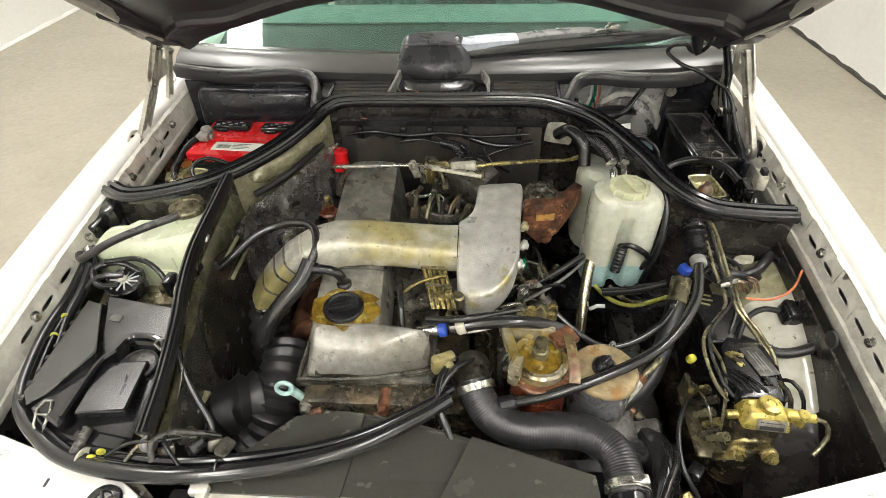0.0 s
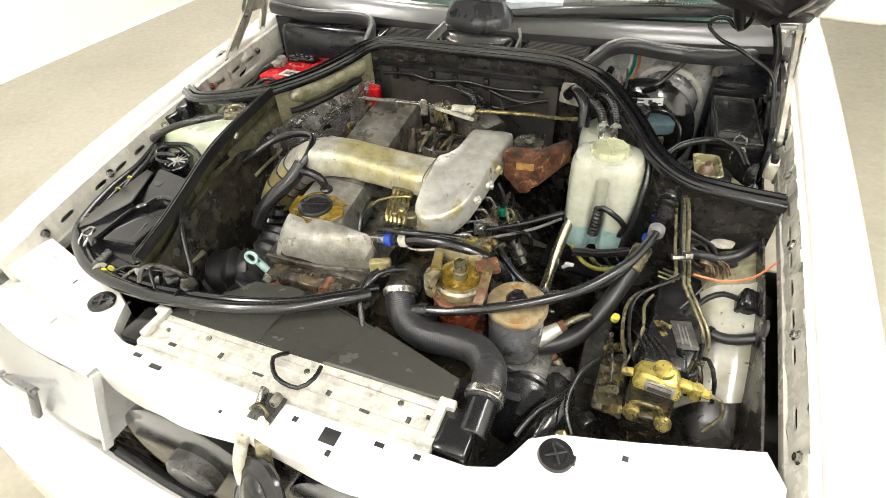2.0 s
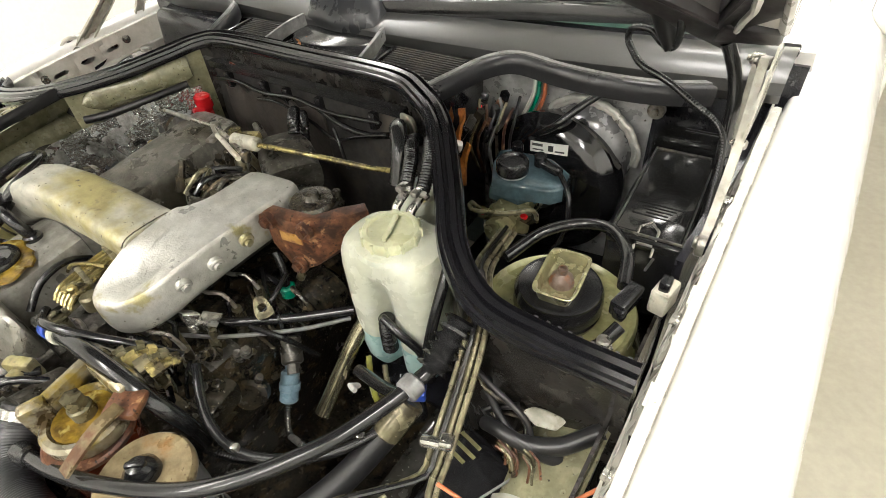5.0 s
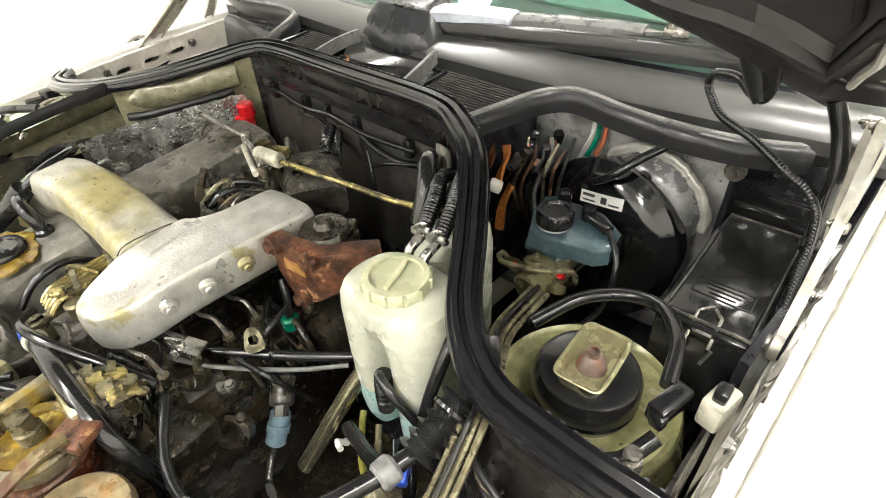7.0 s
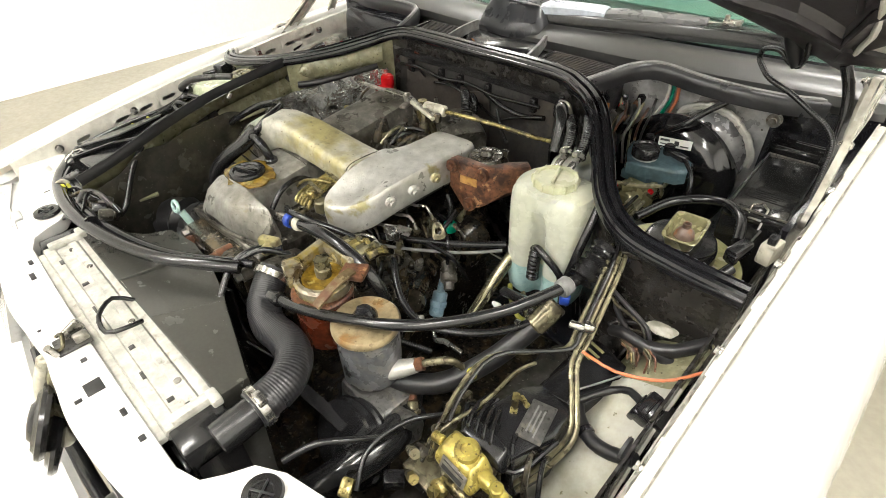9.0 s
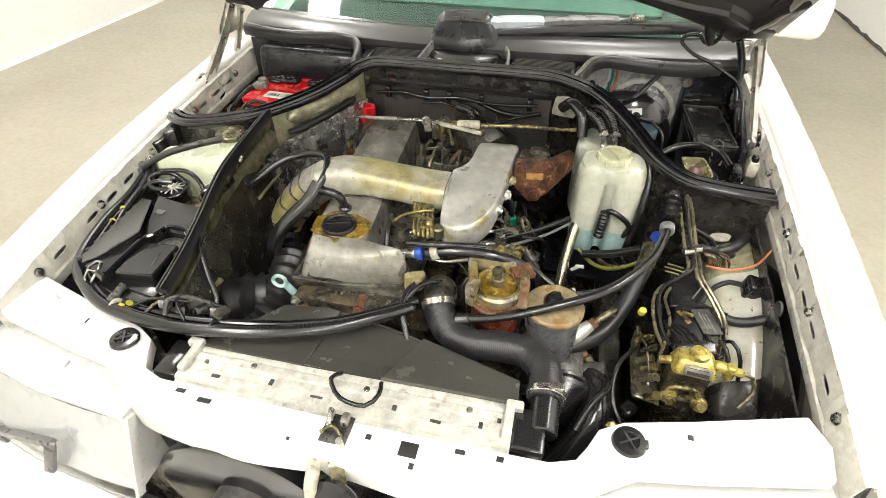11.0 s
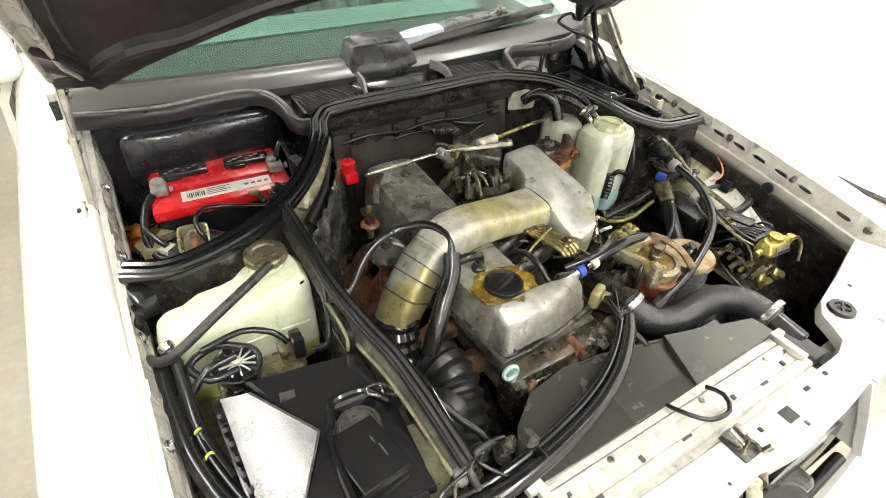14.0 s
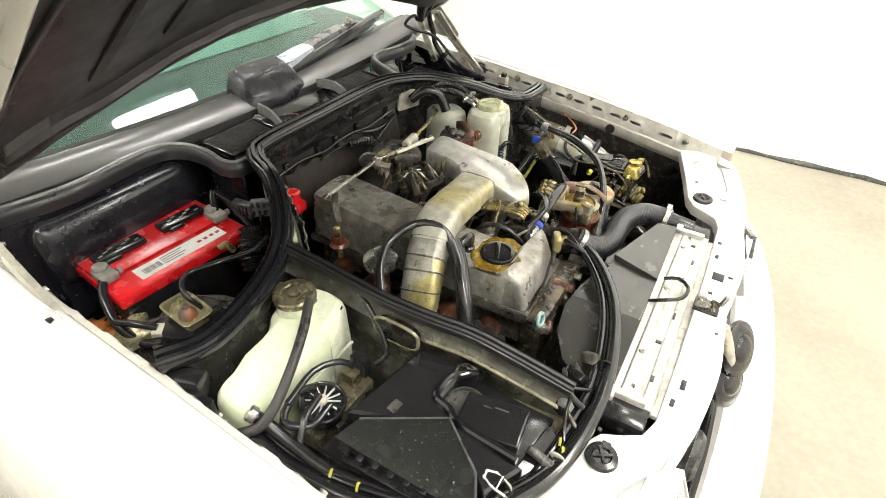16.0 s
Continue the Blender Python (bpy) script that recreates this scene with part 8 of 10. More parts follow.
part("valve_block", join(hull([(0.486, 0.474, 0.748), (0.560, 0.468, 0.748), (0.560, 0.514, 0.748), (0.486, 0.518, 0.748), (0.496, 0.486, 0.772), (0.548, 0.482, 0.774), (0.549, 0.510, 0.779), (0.495, 0.514, 0.777)], 0.005), hull([(0.548, 0.484, 0.752), (0.582, 0.484, 0.755), (0.582, 0.502, 0.755), (0.548, 0.508, 0.752), (0.552, 0.486, 0.770), (0.578, 0.487, 0.768), (0.578, 0.500, 0.769), (0.552, 0.504, 0.772)], 0.004)), BRASS, ab, "yellow brass valve block")
part("block_foot", join(box(0.522, 0.504, 0.715, 0.070, 0.045, 0.07, 0.010, (0, 0, -6)), box(0.520, 0.500, 0.655, 0.07, 0.05, 0.05, 0.008)), OILY, ab, "grimy lower block")
part("lower_block", hull([(0.488, 0.486, 0.672), (0.560, 0.480, 0.672), (0.560, 0.505, 0.665), (0.488, 0.508, 0.665), (0.494, 0.478, 0.700), (0.524, 0.470, 0.716), (0.554, 0.473, 0.700), (0.554, 0.505, 0.712), (0.494, 0.508, 0.712)], 0.006), GOLD, ab, "grimy brass lower block")
part("ear", rod((0.578, 0.492, 0.742), (0.578, 0.492, 0.772), 0.0085, 16, 0.002), BRASS, ab, "brass lug")
part("ear", rod((0.470, 0.498, 0.752), (0.488, 0.498, 0.756), 0.007, 12, 0.002), BRASS, ab, "brass lug")
part("cap", lathe([(0.0155, 0), (0.0165, 0.003), (0.015, 0.008), (0.008, 0.009), (0.007, 0.007), (0.001, 0.007)], pose(0.527, 0.499, 0.776, 4, 0, 0)), BRASS, ab, "round brass plug")
part("union", hexhead((0.580, 0.494, 0.758), (0.598, 0.492, 0.758), 0.008), BRASS, ab)
part("plate", box(0.526, 0.4745, 0.762, 0.042, 0.002, 0.018, 0.0005, (-25, 0, -5)), STEEL, ab, "metal type plate")
for dz, h in ((0.005, 0.001), (-0.003, 0.006)):
    part("print", box(0.526, 0.4731 + 0.45 * dz, 0.762 + dz, 0.034, 0.0008, h, 0, (-25, 0, -5)), INK, ab)
for x, y, z in ((0.500, 0.478, 0.684), (0.548, 0.474, 0.684)):
    part("plug", join(rod((x, y, z), (x - 0.001, y - 0.010, z + 0.006), 0.0135, 22, 0.003), hexhead((x, y - 0.009, z + 0.005), (x - 0.001, y - 0.017, z + 0.010), 0.009)), GOLD, ab, "brass screw plug")
rnd = random.Random(31)
for k in range(7):
    x = 0.475 + 0.02 * k
    part("loose_pipe", tube([(x - 0.01, 0.60, 0.70 + 0.02 * rnd.random()), (x - 0.005 + 0.02 * rnd.random(), 0.56, 0.745 + 0.02 * rnd.random()), (x + 0.012, 0.535, 0.742), (x + 0.02, 0.525, 0.70)], 0.0026 + 0.0016 * rnd.random(), 8), (RUBBER, OILY, RUBBER, OLIVE)[k % 4], ab)
part("pump", rod((0.53, 0.515, 0.56), (0.53, 0.51, 0.68), 0.035, 20, 0.005), OILY, ab)
for k in range(4):
    part("pipe", tube([(0.515 + 0.012 * k, 0.525, 0.735), (0.50 + 0.012 * k, 0.53, 0.772), (0.485 + 0.01 * k, 0.57, 0.762), (0.48 + 0.008 * k, 0.60, 0.74)], 0.003, 8), RUBBER, ab)
part("pipe", tube([(0.592, 0.493, 0.757), (0.612, 0.488, 0.756), (0.618, 0.475, 0.735), (0.60, 0.46, 0.71)], 0.0035, 8), OLIVE, ab)

bc = thing("brake_pipe_cluster", (0.455, 0.52, 0.62), "grimy brass unions and thin pipes beside the antilock unit", "pipe fitting")
rnd = random.Random(77)
for k in range(7):
    x, y, z = 0.452 + 0.022 * rnd.random(), 0.455 + 0.016 * k, 0.690 + 0.05 * rnd.random()
    part("union", join(hexhead((x, y, z), (x + 0.010, y - 0.004, z + 0.010), 0.0075), rod((x - 0.012, y + 0.005, z - 0.014), (x, y, z), 0.006, 12, 0.001)), (GOLD, OLIVE, OILY)[k % 3], bc)
part("pipe", tube([(0.500, 0.672, 0.762), (0.488, 0.642, 0.760), (0.491, 0.592, 0.764), (0.486, 0.552, 0.762), (0.473, 0.512, 0.752), (0.470, 0.490, 0.715)], 0.0028, 8), OLIVE, bc)
part("pipe", tube([(0.452, 0.60, 0.70), (0.448, 0.56, 0.735), (0.456, 0.52, 0.735), (0.462, 0.480, 0.70)], 0.0026, 8), OILY, bc)
part("bracket", join(box(0.462, 0.52, 0.676, 0.05, 0.11, 0.006, 0.002, (0, 14, 0)), box(0.446, 0.575, 0.70, 0.008, 0.04, 0.05, 0.002)), OLIVE, bc, "bent olive bracket")
part("yellow_cap", rod((0.444, 0.600, 0.752), (0.446, 0.596, 0.766), 0.007, 14, 0.002), YELLOW, bc, "small yellow cap")

# ---- filters ----
f1 = thing("fuel_filter", (0.183, 0.54, 0.70), "rust-red fuel filter can under a stained alloy head", "fuel filter")
part("can", lathe([(0.040, 0), (0.046, 0.006), (0.047, 0.08), (0.046, 0.094), (0.044, 0.098)], pose(0.184, 0.538, 0.70), 32), FILTER, f1, "rust-red can")
part("rim", lathe([(0.047, 0), (0.049, 0.002), (0.049, 0.007), (0.046, 0.010)], pose(0.184, 0.538, 0.790), 32), RUST, f1, "rusty crimped rim")
part("head", join(lathe([(0.044, 0), (0.046, 0.004), (0.046, 0.018), (0.042, 0.022), (0.036, 0.022), (0.034, 0.016), (0.002, 0.016)], pose(0.182, 0.545, 0.800), 36), box(0.135, 0.56, 0.828, 0.018, 0.085, 0.026, 0.007, (0, 0, 12)), box(0.168, 0.594, 0.826, 0.085, 0.03, 0.030, 0.008), box(0.143, 0.518, 0.820, 0.02, 0.03, 0.05, 0.006, (0, 0, -20))), mat("amber_stained_alloy", (0.34, 0.31, 0.23), (0.25, 0.22, 0.15), rough=0.24, metal=0.4, bump=0.4, grain=60, bump_scale=240, dist=0.001, stain=(0.30, 0.22, 0.05), stain_scale=22, stain_at=0.47, stain_soft=0.12, stain2=(0.08, 0.055, 0.025), stain2_scale=30, stain2_at=0.58, mottle=0.35), f1, "oil-stained alloy head")
part("oil_pool", lathe([(0.034, 0), (0.033, 0.003), (0.010, 0.004)], pose(0.182, 0.545, 0.816)), AMBER, f1, "amber oil")
part("bolt", join(rod((0.182, 0.548, 0.818), (0.182, 0.548, 0.836), 0.013, 18, 0.002), hexhead((0.182, 0.548, 0.834), (0.182, 0.548, 0.852), 0.0115)), OLIVE, f1, "hex bolt")
for k in range(4):
    q = (0.150 + 0.018 * k, 0.605 + 0.004 * k, 0.828)
    part("union", join(hexhead(q, (q[0] + 0.004, q[1] + 0.016, q[2] + 0.002), 0.010), rod((q[0] + 0.003, q[1] + 0.012, q[2] + 0.001), (q[0] + 0.008, q[1] + 0.034, q[2] - 0.006), 0.007), hexhead((q[0] + 0.006, q[1] + 0.024, q[2]), (q[0] + 0.008, q[1] + 0.031, q[2] - 0.004), 0.009)), GOLD if k % 2 else OLIVE, f1, "zinc pipe union")
part("strap", strip([(0.226, 0.572, 0.838), (0.229, 0.545, 0.838), (0.231, 0.52, 0.830), (0.230, 0.498, 0.818)], [(-0.008, -0.0018), (0.008, -0.0018), (0.008, 0.0018), (-0.008, 0.0018)]), mat("tan_stained_strap", (0.21, 0.165, 0.09), (0.15, 0.11, 0.055), rough=0.3, metal=0.3, bump=0.25, stain=(0.12, 0.055, 0.025), stain_scale=24, stain_at=0.5), f1, "tan stained strap")
part("strap_plate", box(0.221, 0.578, 0.829, 0.04, 0.035, 0.012, 0.004, (0, 0, 30)), RUST, f1, "rusty plate")
part("pipe", tube([(0.145, 0.545, 0.835), (0.128, 0.535, 0.83), (0.120, 0.53, 0.80), (0.125, 0.535, 0.75)], 0.004), RUBBER, f1)
f2 = thing("steering_reservoir", (0.285, 0.54, 0.68), "grey steering fluid can with a rust-ringed lid", "reservoir")
part("can", lathe([(0.040, 0), (0.047, 0.01), (0.048, 0.09), (0.047, 0.105)], pose(0.286, 0.542, 0.68), 36), CANBLUE, f2)
part("lid", lathe([(0.050, 0), (0.052, 0.003), (0.052, 0.010), (0.049, 0.014), (0.044, 0.0145), (0.030, 0.013), (0.014, 0.014), (0.002, 0.014)], pose(0.286, 0.542, 0.784), 36), RUSTLID, f2, "rust-ringed lid")
part("wing_nut", join(lathe([(0.019, 0), (0.0185, 0.008), (0.014, 0.014), (0.010, 0.02), (0.002, 0.022)], pose(0.284, 0.544, 0.797)), box(0.284, 0.544, 0.815, 0.022, 0.008, 0.012, 0.003, (0, 0, 40))), PLASTIC, f2, "black cap nut")
part("nozzle", tube([(0.308, 0.540, 0.705), (0.335, 0.555, 0.715), (0.358, 0.572, 0.728)], lambda t: 0.019 - 0.008 * t, 16), ALLOYCLEAN, f2, "pale alloy outlet")
part("union", hexhead((0.357, 0.571, 0.7275), (0.366, 0.578, 0.733), 0.011), RUST, f2)
part("pipe", tube([(0.366, 0.578, 0.733), (0.385, 0.592, 0.742), (0.40, 0.605, 0.742), (0.405, 0.62, 0.72)], 0.006), OLIVE, f2)
part("pulley", lathe([(0.05, 0), (0.070, 0.004), (0.072, 0.012), (0.064, 0.018), (0.072, 0.024), (0.070, 0.034), (0.060, 0.040), (0.03, 0.043), (0.018, 0.050), (0.002, 0.050)], aim((0.325, 0.475, 0.61), (0.325, 0.425, 0.635)), 40), PLASTIC, f2, "black pump pulley")
part("body", join(box(0.30, 0.54, 0.62, 0.10, 0.10, 0.12, 0.012, (0, 10, 0)), rod((0.34, 0.52, 0.64), (0.40, 0.52, 0.66), 0.022, 16, 0.003)), GREYCAN, f2, "oily steering pump")
bt = thing("drive_belt", (0.2, 0.44, 0.60), "black ribbed drive belt at the engine front", "belt")
part("belt", strip([(0.325, 0.452, 0.664), (0.25, 0.450, 0.66), (0.10, 0.448, 0.64), (-0.02, 0.447, 0.62)], [(-0.010, -0.0025), (0.010, -0.0025), (0.010, 0.0025), (-0.010, 0.0025)]), RUBBER, bt)
lh = thing("lower_radiator_hose", (0.33, 0.40, 0.60), "thick black lower radiator hose in the shadow", "hose")
part("hose", tube([(0.275, 0.33, 0.56), (0.33, 0.36, 0.60), (0.375, 0.42, 0.655), (0.385, 0.48, 0.66), (0.36, 0.55, 0.63)], 0.026, 16), RUBBER, lh)
wf = thing("corner_wiring", (0.38, 0.42, 0.66), "loose black leads with a tan plug beside the radiator", "wiring")
part("lead", tube([(0.34, 0.35, 0.72), (0.36, 0.39, 0.735), (0.385, 0.43, 0.725), (0.40, 0.47, 0.70)], 0.005), RUBBER, wf)
part("lead", tube([(0.42, 0.40, 0.68), (0.40, 0.44, 0.705), (0.41, 0.50, 0.715), (0.44, 0.55, 0.71)], 0.004), RUBBER, wf)
part("plug", box(0.405, 0.395, 0.675, 0.018, 0.026, 0.014, 0.003, (20, 0, 30)), GOLD, wf, "tan plug")
part("plug", box(0.435, 0.45, 0.66, 0.03, 0.022, 0.02, 0.004, (0, 10, 50)), PLASTIC, wf)

# ---- top hose ----
th = thing("radiator_hose", (0.2, 0.44, 0.74), "thick black cloth-patterned radiator hose", "hose")
part("hose", tube([(0.080, 0.518, 0.792), (0.088, 0.495, 0.776), (0.112, 0.468, 0.762), (0.155, 0.452, 0.760), (0.205, 0.450, 0.768), (0.248, 0.440, 0.776), (0.278, 0.412, 0.780), (0.287, 0.380, 0.778), (0.288, 0.352, 0.776)], 0.0265, 24, rib=0.0003, pitch=0.0042), SEALBODY, th)
for a, b in (((0.0815, 0.512, 0.789), (0.085, 0.502, 0.783)), ((0.2878, 0.368, 0.7775), (0.288, 0.356, 0.7765))):
    part("clamp", rod(a, b, 0.0305, 24, 0.001), BRIGHT, th, "zinc hose clamp")
part("clamp_screw", box(0.30, 0.362, 0.803, 0.022, 0.012, 0.010, 0.002), BRIGHT, th)

# ---- radiator, shroud and front ----
rd = thing("radiator", (0, 0.29, 0.45), "radiator with a pale top rail and black end tanks", "radiator")
part("core", box(-0.02, 0.292, 0.59, 0.53, 0.034, 0.36, 0.003), ALLOYDARK, rd)
PALEALLOY = mat("dusty_pale_alloy", (0.62, 0.61, 0.555), (0.54, 0.53, 0.475), rough=0.4, metal=0.2, bump=0.2, stain=(0.34, 0.31, 0.25), stain_scale=40, stain_at=0.6)
RAILSEC = [(-0.027, -0.012), (-0.027, 0.003), (-0.0245, 0.006), (-0.012, 0.006), (-0.010, 0.0025), (0.008, 0.0025), (0.010, 0.005), (0.0245, 0.005), (0.027, 0.002), (0.027, -0.012)]
part("top_rail", strip([(-0.285, 0.286, 0.781), (-0.02, 0.286, 0.7815), (0.245, 0.286, 0.781)], RAILSEC, step=0.05), PALEALLOY, rd, "broad ivory top rail with dusty stains")
for x, y, w, d in ((-0.22, 0.274, 0.014, 0.006), (-0.13, 0.284, 0.006, 0.010), (-0.05, 0.274, 0.020, 0.004), (0.07, 0.284, 0.007, 0.008), (0.135, 0.275, 0.016, 0.005), (0.20, 0.285, 0.006, 0.009), (-0.25, 0.297, 0.006, 0.006), (0.225, 0.298, 0.006, 0.006)):
    part("slot", box(x, y, 0.7845 if y < 0.28 or y > 0.29 else 0.7838, w, d, 0.006, 0.0005), GREYCAN, rd, "dark slot in the rail")
part("front_ledge", box(-0.02, 0.2525, 0.7745, 0.53, 0.013, 0.010, 0.002), PALEALLOY, rd, "lower ivory ledge of the rail")
part("rear_ledge", box(-0.02, 0.3215, 0.7800, 0.53, 0.016, 0.010, 0.002), PALEALLOY, rd, "rear ivory ledge of the rail")
for x in (-0.17, 0.02, 0.18):
    part("screw", rod((x, 0.304, 0.786), (x, 0.304, 0.790), 0.005, 12, 0.001), STEEL, rd)
for sx, w in ((-0.305, 0.045), (0.268, 0.05)):
    part("end_tank", join(box(sx, 0.295, 0.765, w, 0.07, 0.04, 0.006), box(sx, 0.295, 0.60, w, 0.06, 0.32, 0.006)), PLASTIC, rd, "black end tank")
    part("bracket", join(box(sx + (0.026 if sx < 0 else -0.03), 0.30, 0.788, 0.014, 0.06, 0.016, 0.003), box(sx + (0.02 if sx < 0 else -0.024), 0.325, 0.79, 0.026, 0.014, 0.014, 0.003)), PALEALLOY, rd, "pale bracket")
part("outlet", rod((0.288, 0.30, 0.768), (0.288, 0.362, 0.776), 0.023, 20, 0.002), PLASTIC, rd)
for k in range(7):
    part("tank_rib", box(0.268, 0.2585, 0.755 - 0.022 * k, 0.046, 0.006, 0.004, 0.001), PLASTIC, rd)
lp = thing("cable_loop", (0.0, 0.30, 0.78), "short loop of black cable over the radiator rail", "cable")
part("loop", tube([(-0.03, 0.325, 0.785), (-0.035, 0.30, 0.803), (-0.01, 0.272, 0.802), (0.03, 0.268, 0.80), (0.045, 0.29, 0.802), (0.04, 0.315, 0.795)], 0.0036), RUBBER, lp)

sh = thing("fan_shroud", (0, 0.37, 0.60), "grey-black moulded fan shroud behind the radiator", "fan shroud")
SHO = [(-0.285, 0.324), (-0.27, 0.375), (-0.235, 0.42), (-0.19, 0.45), (-0.115, 0.462), (-0.04, 0.455), (0.04, 0.435), (0.13, 0.408), (0.246, 0.372), (0.248, 0.330)]


def shroud_z(x, y):
    return 0.788 - 0.10 * max(0, y - 0.33) - (0.02 if x < -0.2 else 0.0) * (y - 0.32) / 0.1


FACETS = (([(-0.285, 0.324), (-0.27, 0.375), (-0.235, 0.42), (-0.19, 0.45), (-0.115, 0.462), (-0.085, 0.459), (-0.095, 0.324)], 0.0, 0.04),
          ([(-0.095, 0.324), (-0.085, 0.459), (-0.04, 0.455), (0.04, 0.435), (0.078, 0.424), (0.035, 0.326)], -0.003, 0.16),
          ([(0.035, 0.326), (0.078, 0.424), (0.13, 0.408), (0.246, 0.372), (0.248, 0.330)], 0.004, 0.02))
for plan, lift, fall in FACETS:
    part("top", prism(plan, lambda x, y: shroud_z(x, y) - 0.006, lambda x, y, lift=lift, fall=fall: shroud_z(x, y) + lift - (fall - 0.05) * (y - 0.33), 0.0015), SHROUD, sh, "sloping top sheet", smooth=20)
rows = [[(x, y, shroud_z(x, y) - 0.002), (x * 0.97, y - 0.002, shroud_z(x, y) - 0.10), (x * 0.93, y - 0.01, 0.50)] for x, y in SHO]
part("skirt", sheet(rows, 0.004), SHROUD, sh, "curved skirt")
fn = thing("cooling_fan", (-0.03, 0.45, 0.55), "black engine cooling fan behind the shroud", "fan")
part("hub", rod((-0.03, 0.42, 0.58), (-0.03, 0.47, 0.58), 0.05, 24, 0.006), PLASTIC, fn)
for k in range(8):
    a = 45 * k + 10
    part("blade", move(box(0, 0, 0.11, 0.06, 0.006, 0.14, 0.002, (0, 0, 28)), pose(-0.03, 0.44, 0.58, 0, a, 0)), PLASTIC, fn)

# fittings on the lock panel
for sx in (-0.405, 0.405):
    b = thing("hood_stop", (sx, 0.302, 0.79), "round black rubber hood stop on the lock panel", "bump stop", "hood stops")
    part("pad", lathe([(0.022, 0), (0.024, 0.003), (0.022, 0.008), (0.014, 0.009), (0.012, 0.006), (0.002, 0.006)], pose(sx, 0.302, 0.7895), 28), RUBBER, b)
    part("tab", box(sx + 0.02, 0.302, 0.794, 0.012, 0.014, 0.006, 0.002), RUBBER, b)
    part("cross", join(box(sx, 0.302, 0.7982, 0.03, 0.0025, 0.002, 0.0005, (0, 0, 30)), box(sx, 0.302, 0.7982, 0.03, 0.0025, 0.002, 0.0005, (0, 0, 120))), SEALBODY, b)
lt = thing("hood_latch", (0.003, 0.235, 0.79), "greasy metal hood latch in the lock panel", "latch")
part("plate", box(0.003, 0.228, 0.7922, 0.040, 0.045, 0.004, 0.002), GREYCAN, lt)
part("jaw", join(box(-0.008, 0.235, 0.803, 0.008, 0.03, 0.02, 0.003, (20, 0, 10)), box(0.012, 0.24, 0.80, 0.012, 0.02, 0.016, 0.004)), STEEL, lt)
part("spring", tube([(-0.015, 0.215, 0.80), (0.0, 0.222, 0.81), (0.015, 0.215, 0.80), (0.012, 0.205, 0.797)], 0.003), OLIVE, lt)
part("pin", rod((0.018, 0.205, 0.795), (0.02, 0.20, 0.815), 0.005), BRIGHT, lt)
for sx, sy, w, d in ((0.11, 0.222, 0.026, 0.022), (-0.21, 0.228, 0.022, 0.008), (-0.255, 0.236, 0.016, 0.007), (0.18, 0.235, 0.014, 0.007), (0.235, 0.237, 0.010, 0.008), (0.05, 0.228, 0.008, 0.008), (0.12, 0.20, 0.007, 0.009), (-0.06, 0.20, 0.005, 0.005), (-0.50, 0.325, 0.004, 0.012), (0.49, 0.33, 0.008, 0.008), (-0.36, 0.318, 0.006, 0.006)):
    part("slot", box(sx, sy, 0.7899, w, d, 0.002, 0.0005), INK, car, "dark slot in the lock panel")
for sx in (-0.59, 0.59):
    part("stud", join(rod((sx, 0.355, 0.788), (sx, 0.35, 0.806), 0.007, 12, 0.002), rod((sx, 0.355, 0.788), (sx, 0.355, 0.793), 0.013, 14, 0.002)), PAINT, car, "white peg")
part("lip", strip([(x, y + 0.004, 0.776) for x, y in ((-0.35, 0.218), (-0.30, 0.195), (-0.15, 0.18), (0.0, 0.19), (0.15, 0.18), (0.30, 0.195), (0.35, 0.218))], [(-0.003, -0.05), (0.003, -0.05), (0.004, 0.012), (-0.004, 0.012)]), PAINT, car, "folded white front lip")

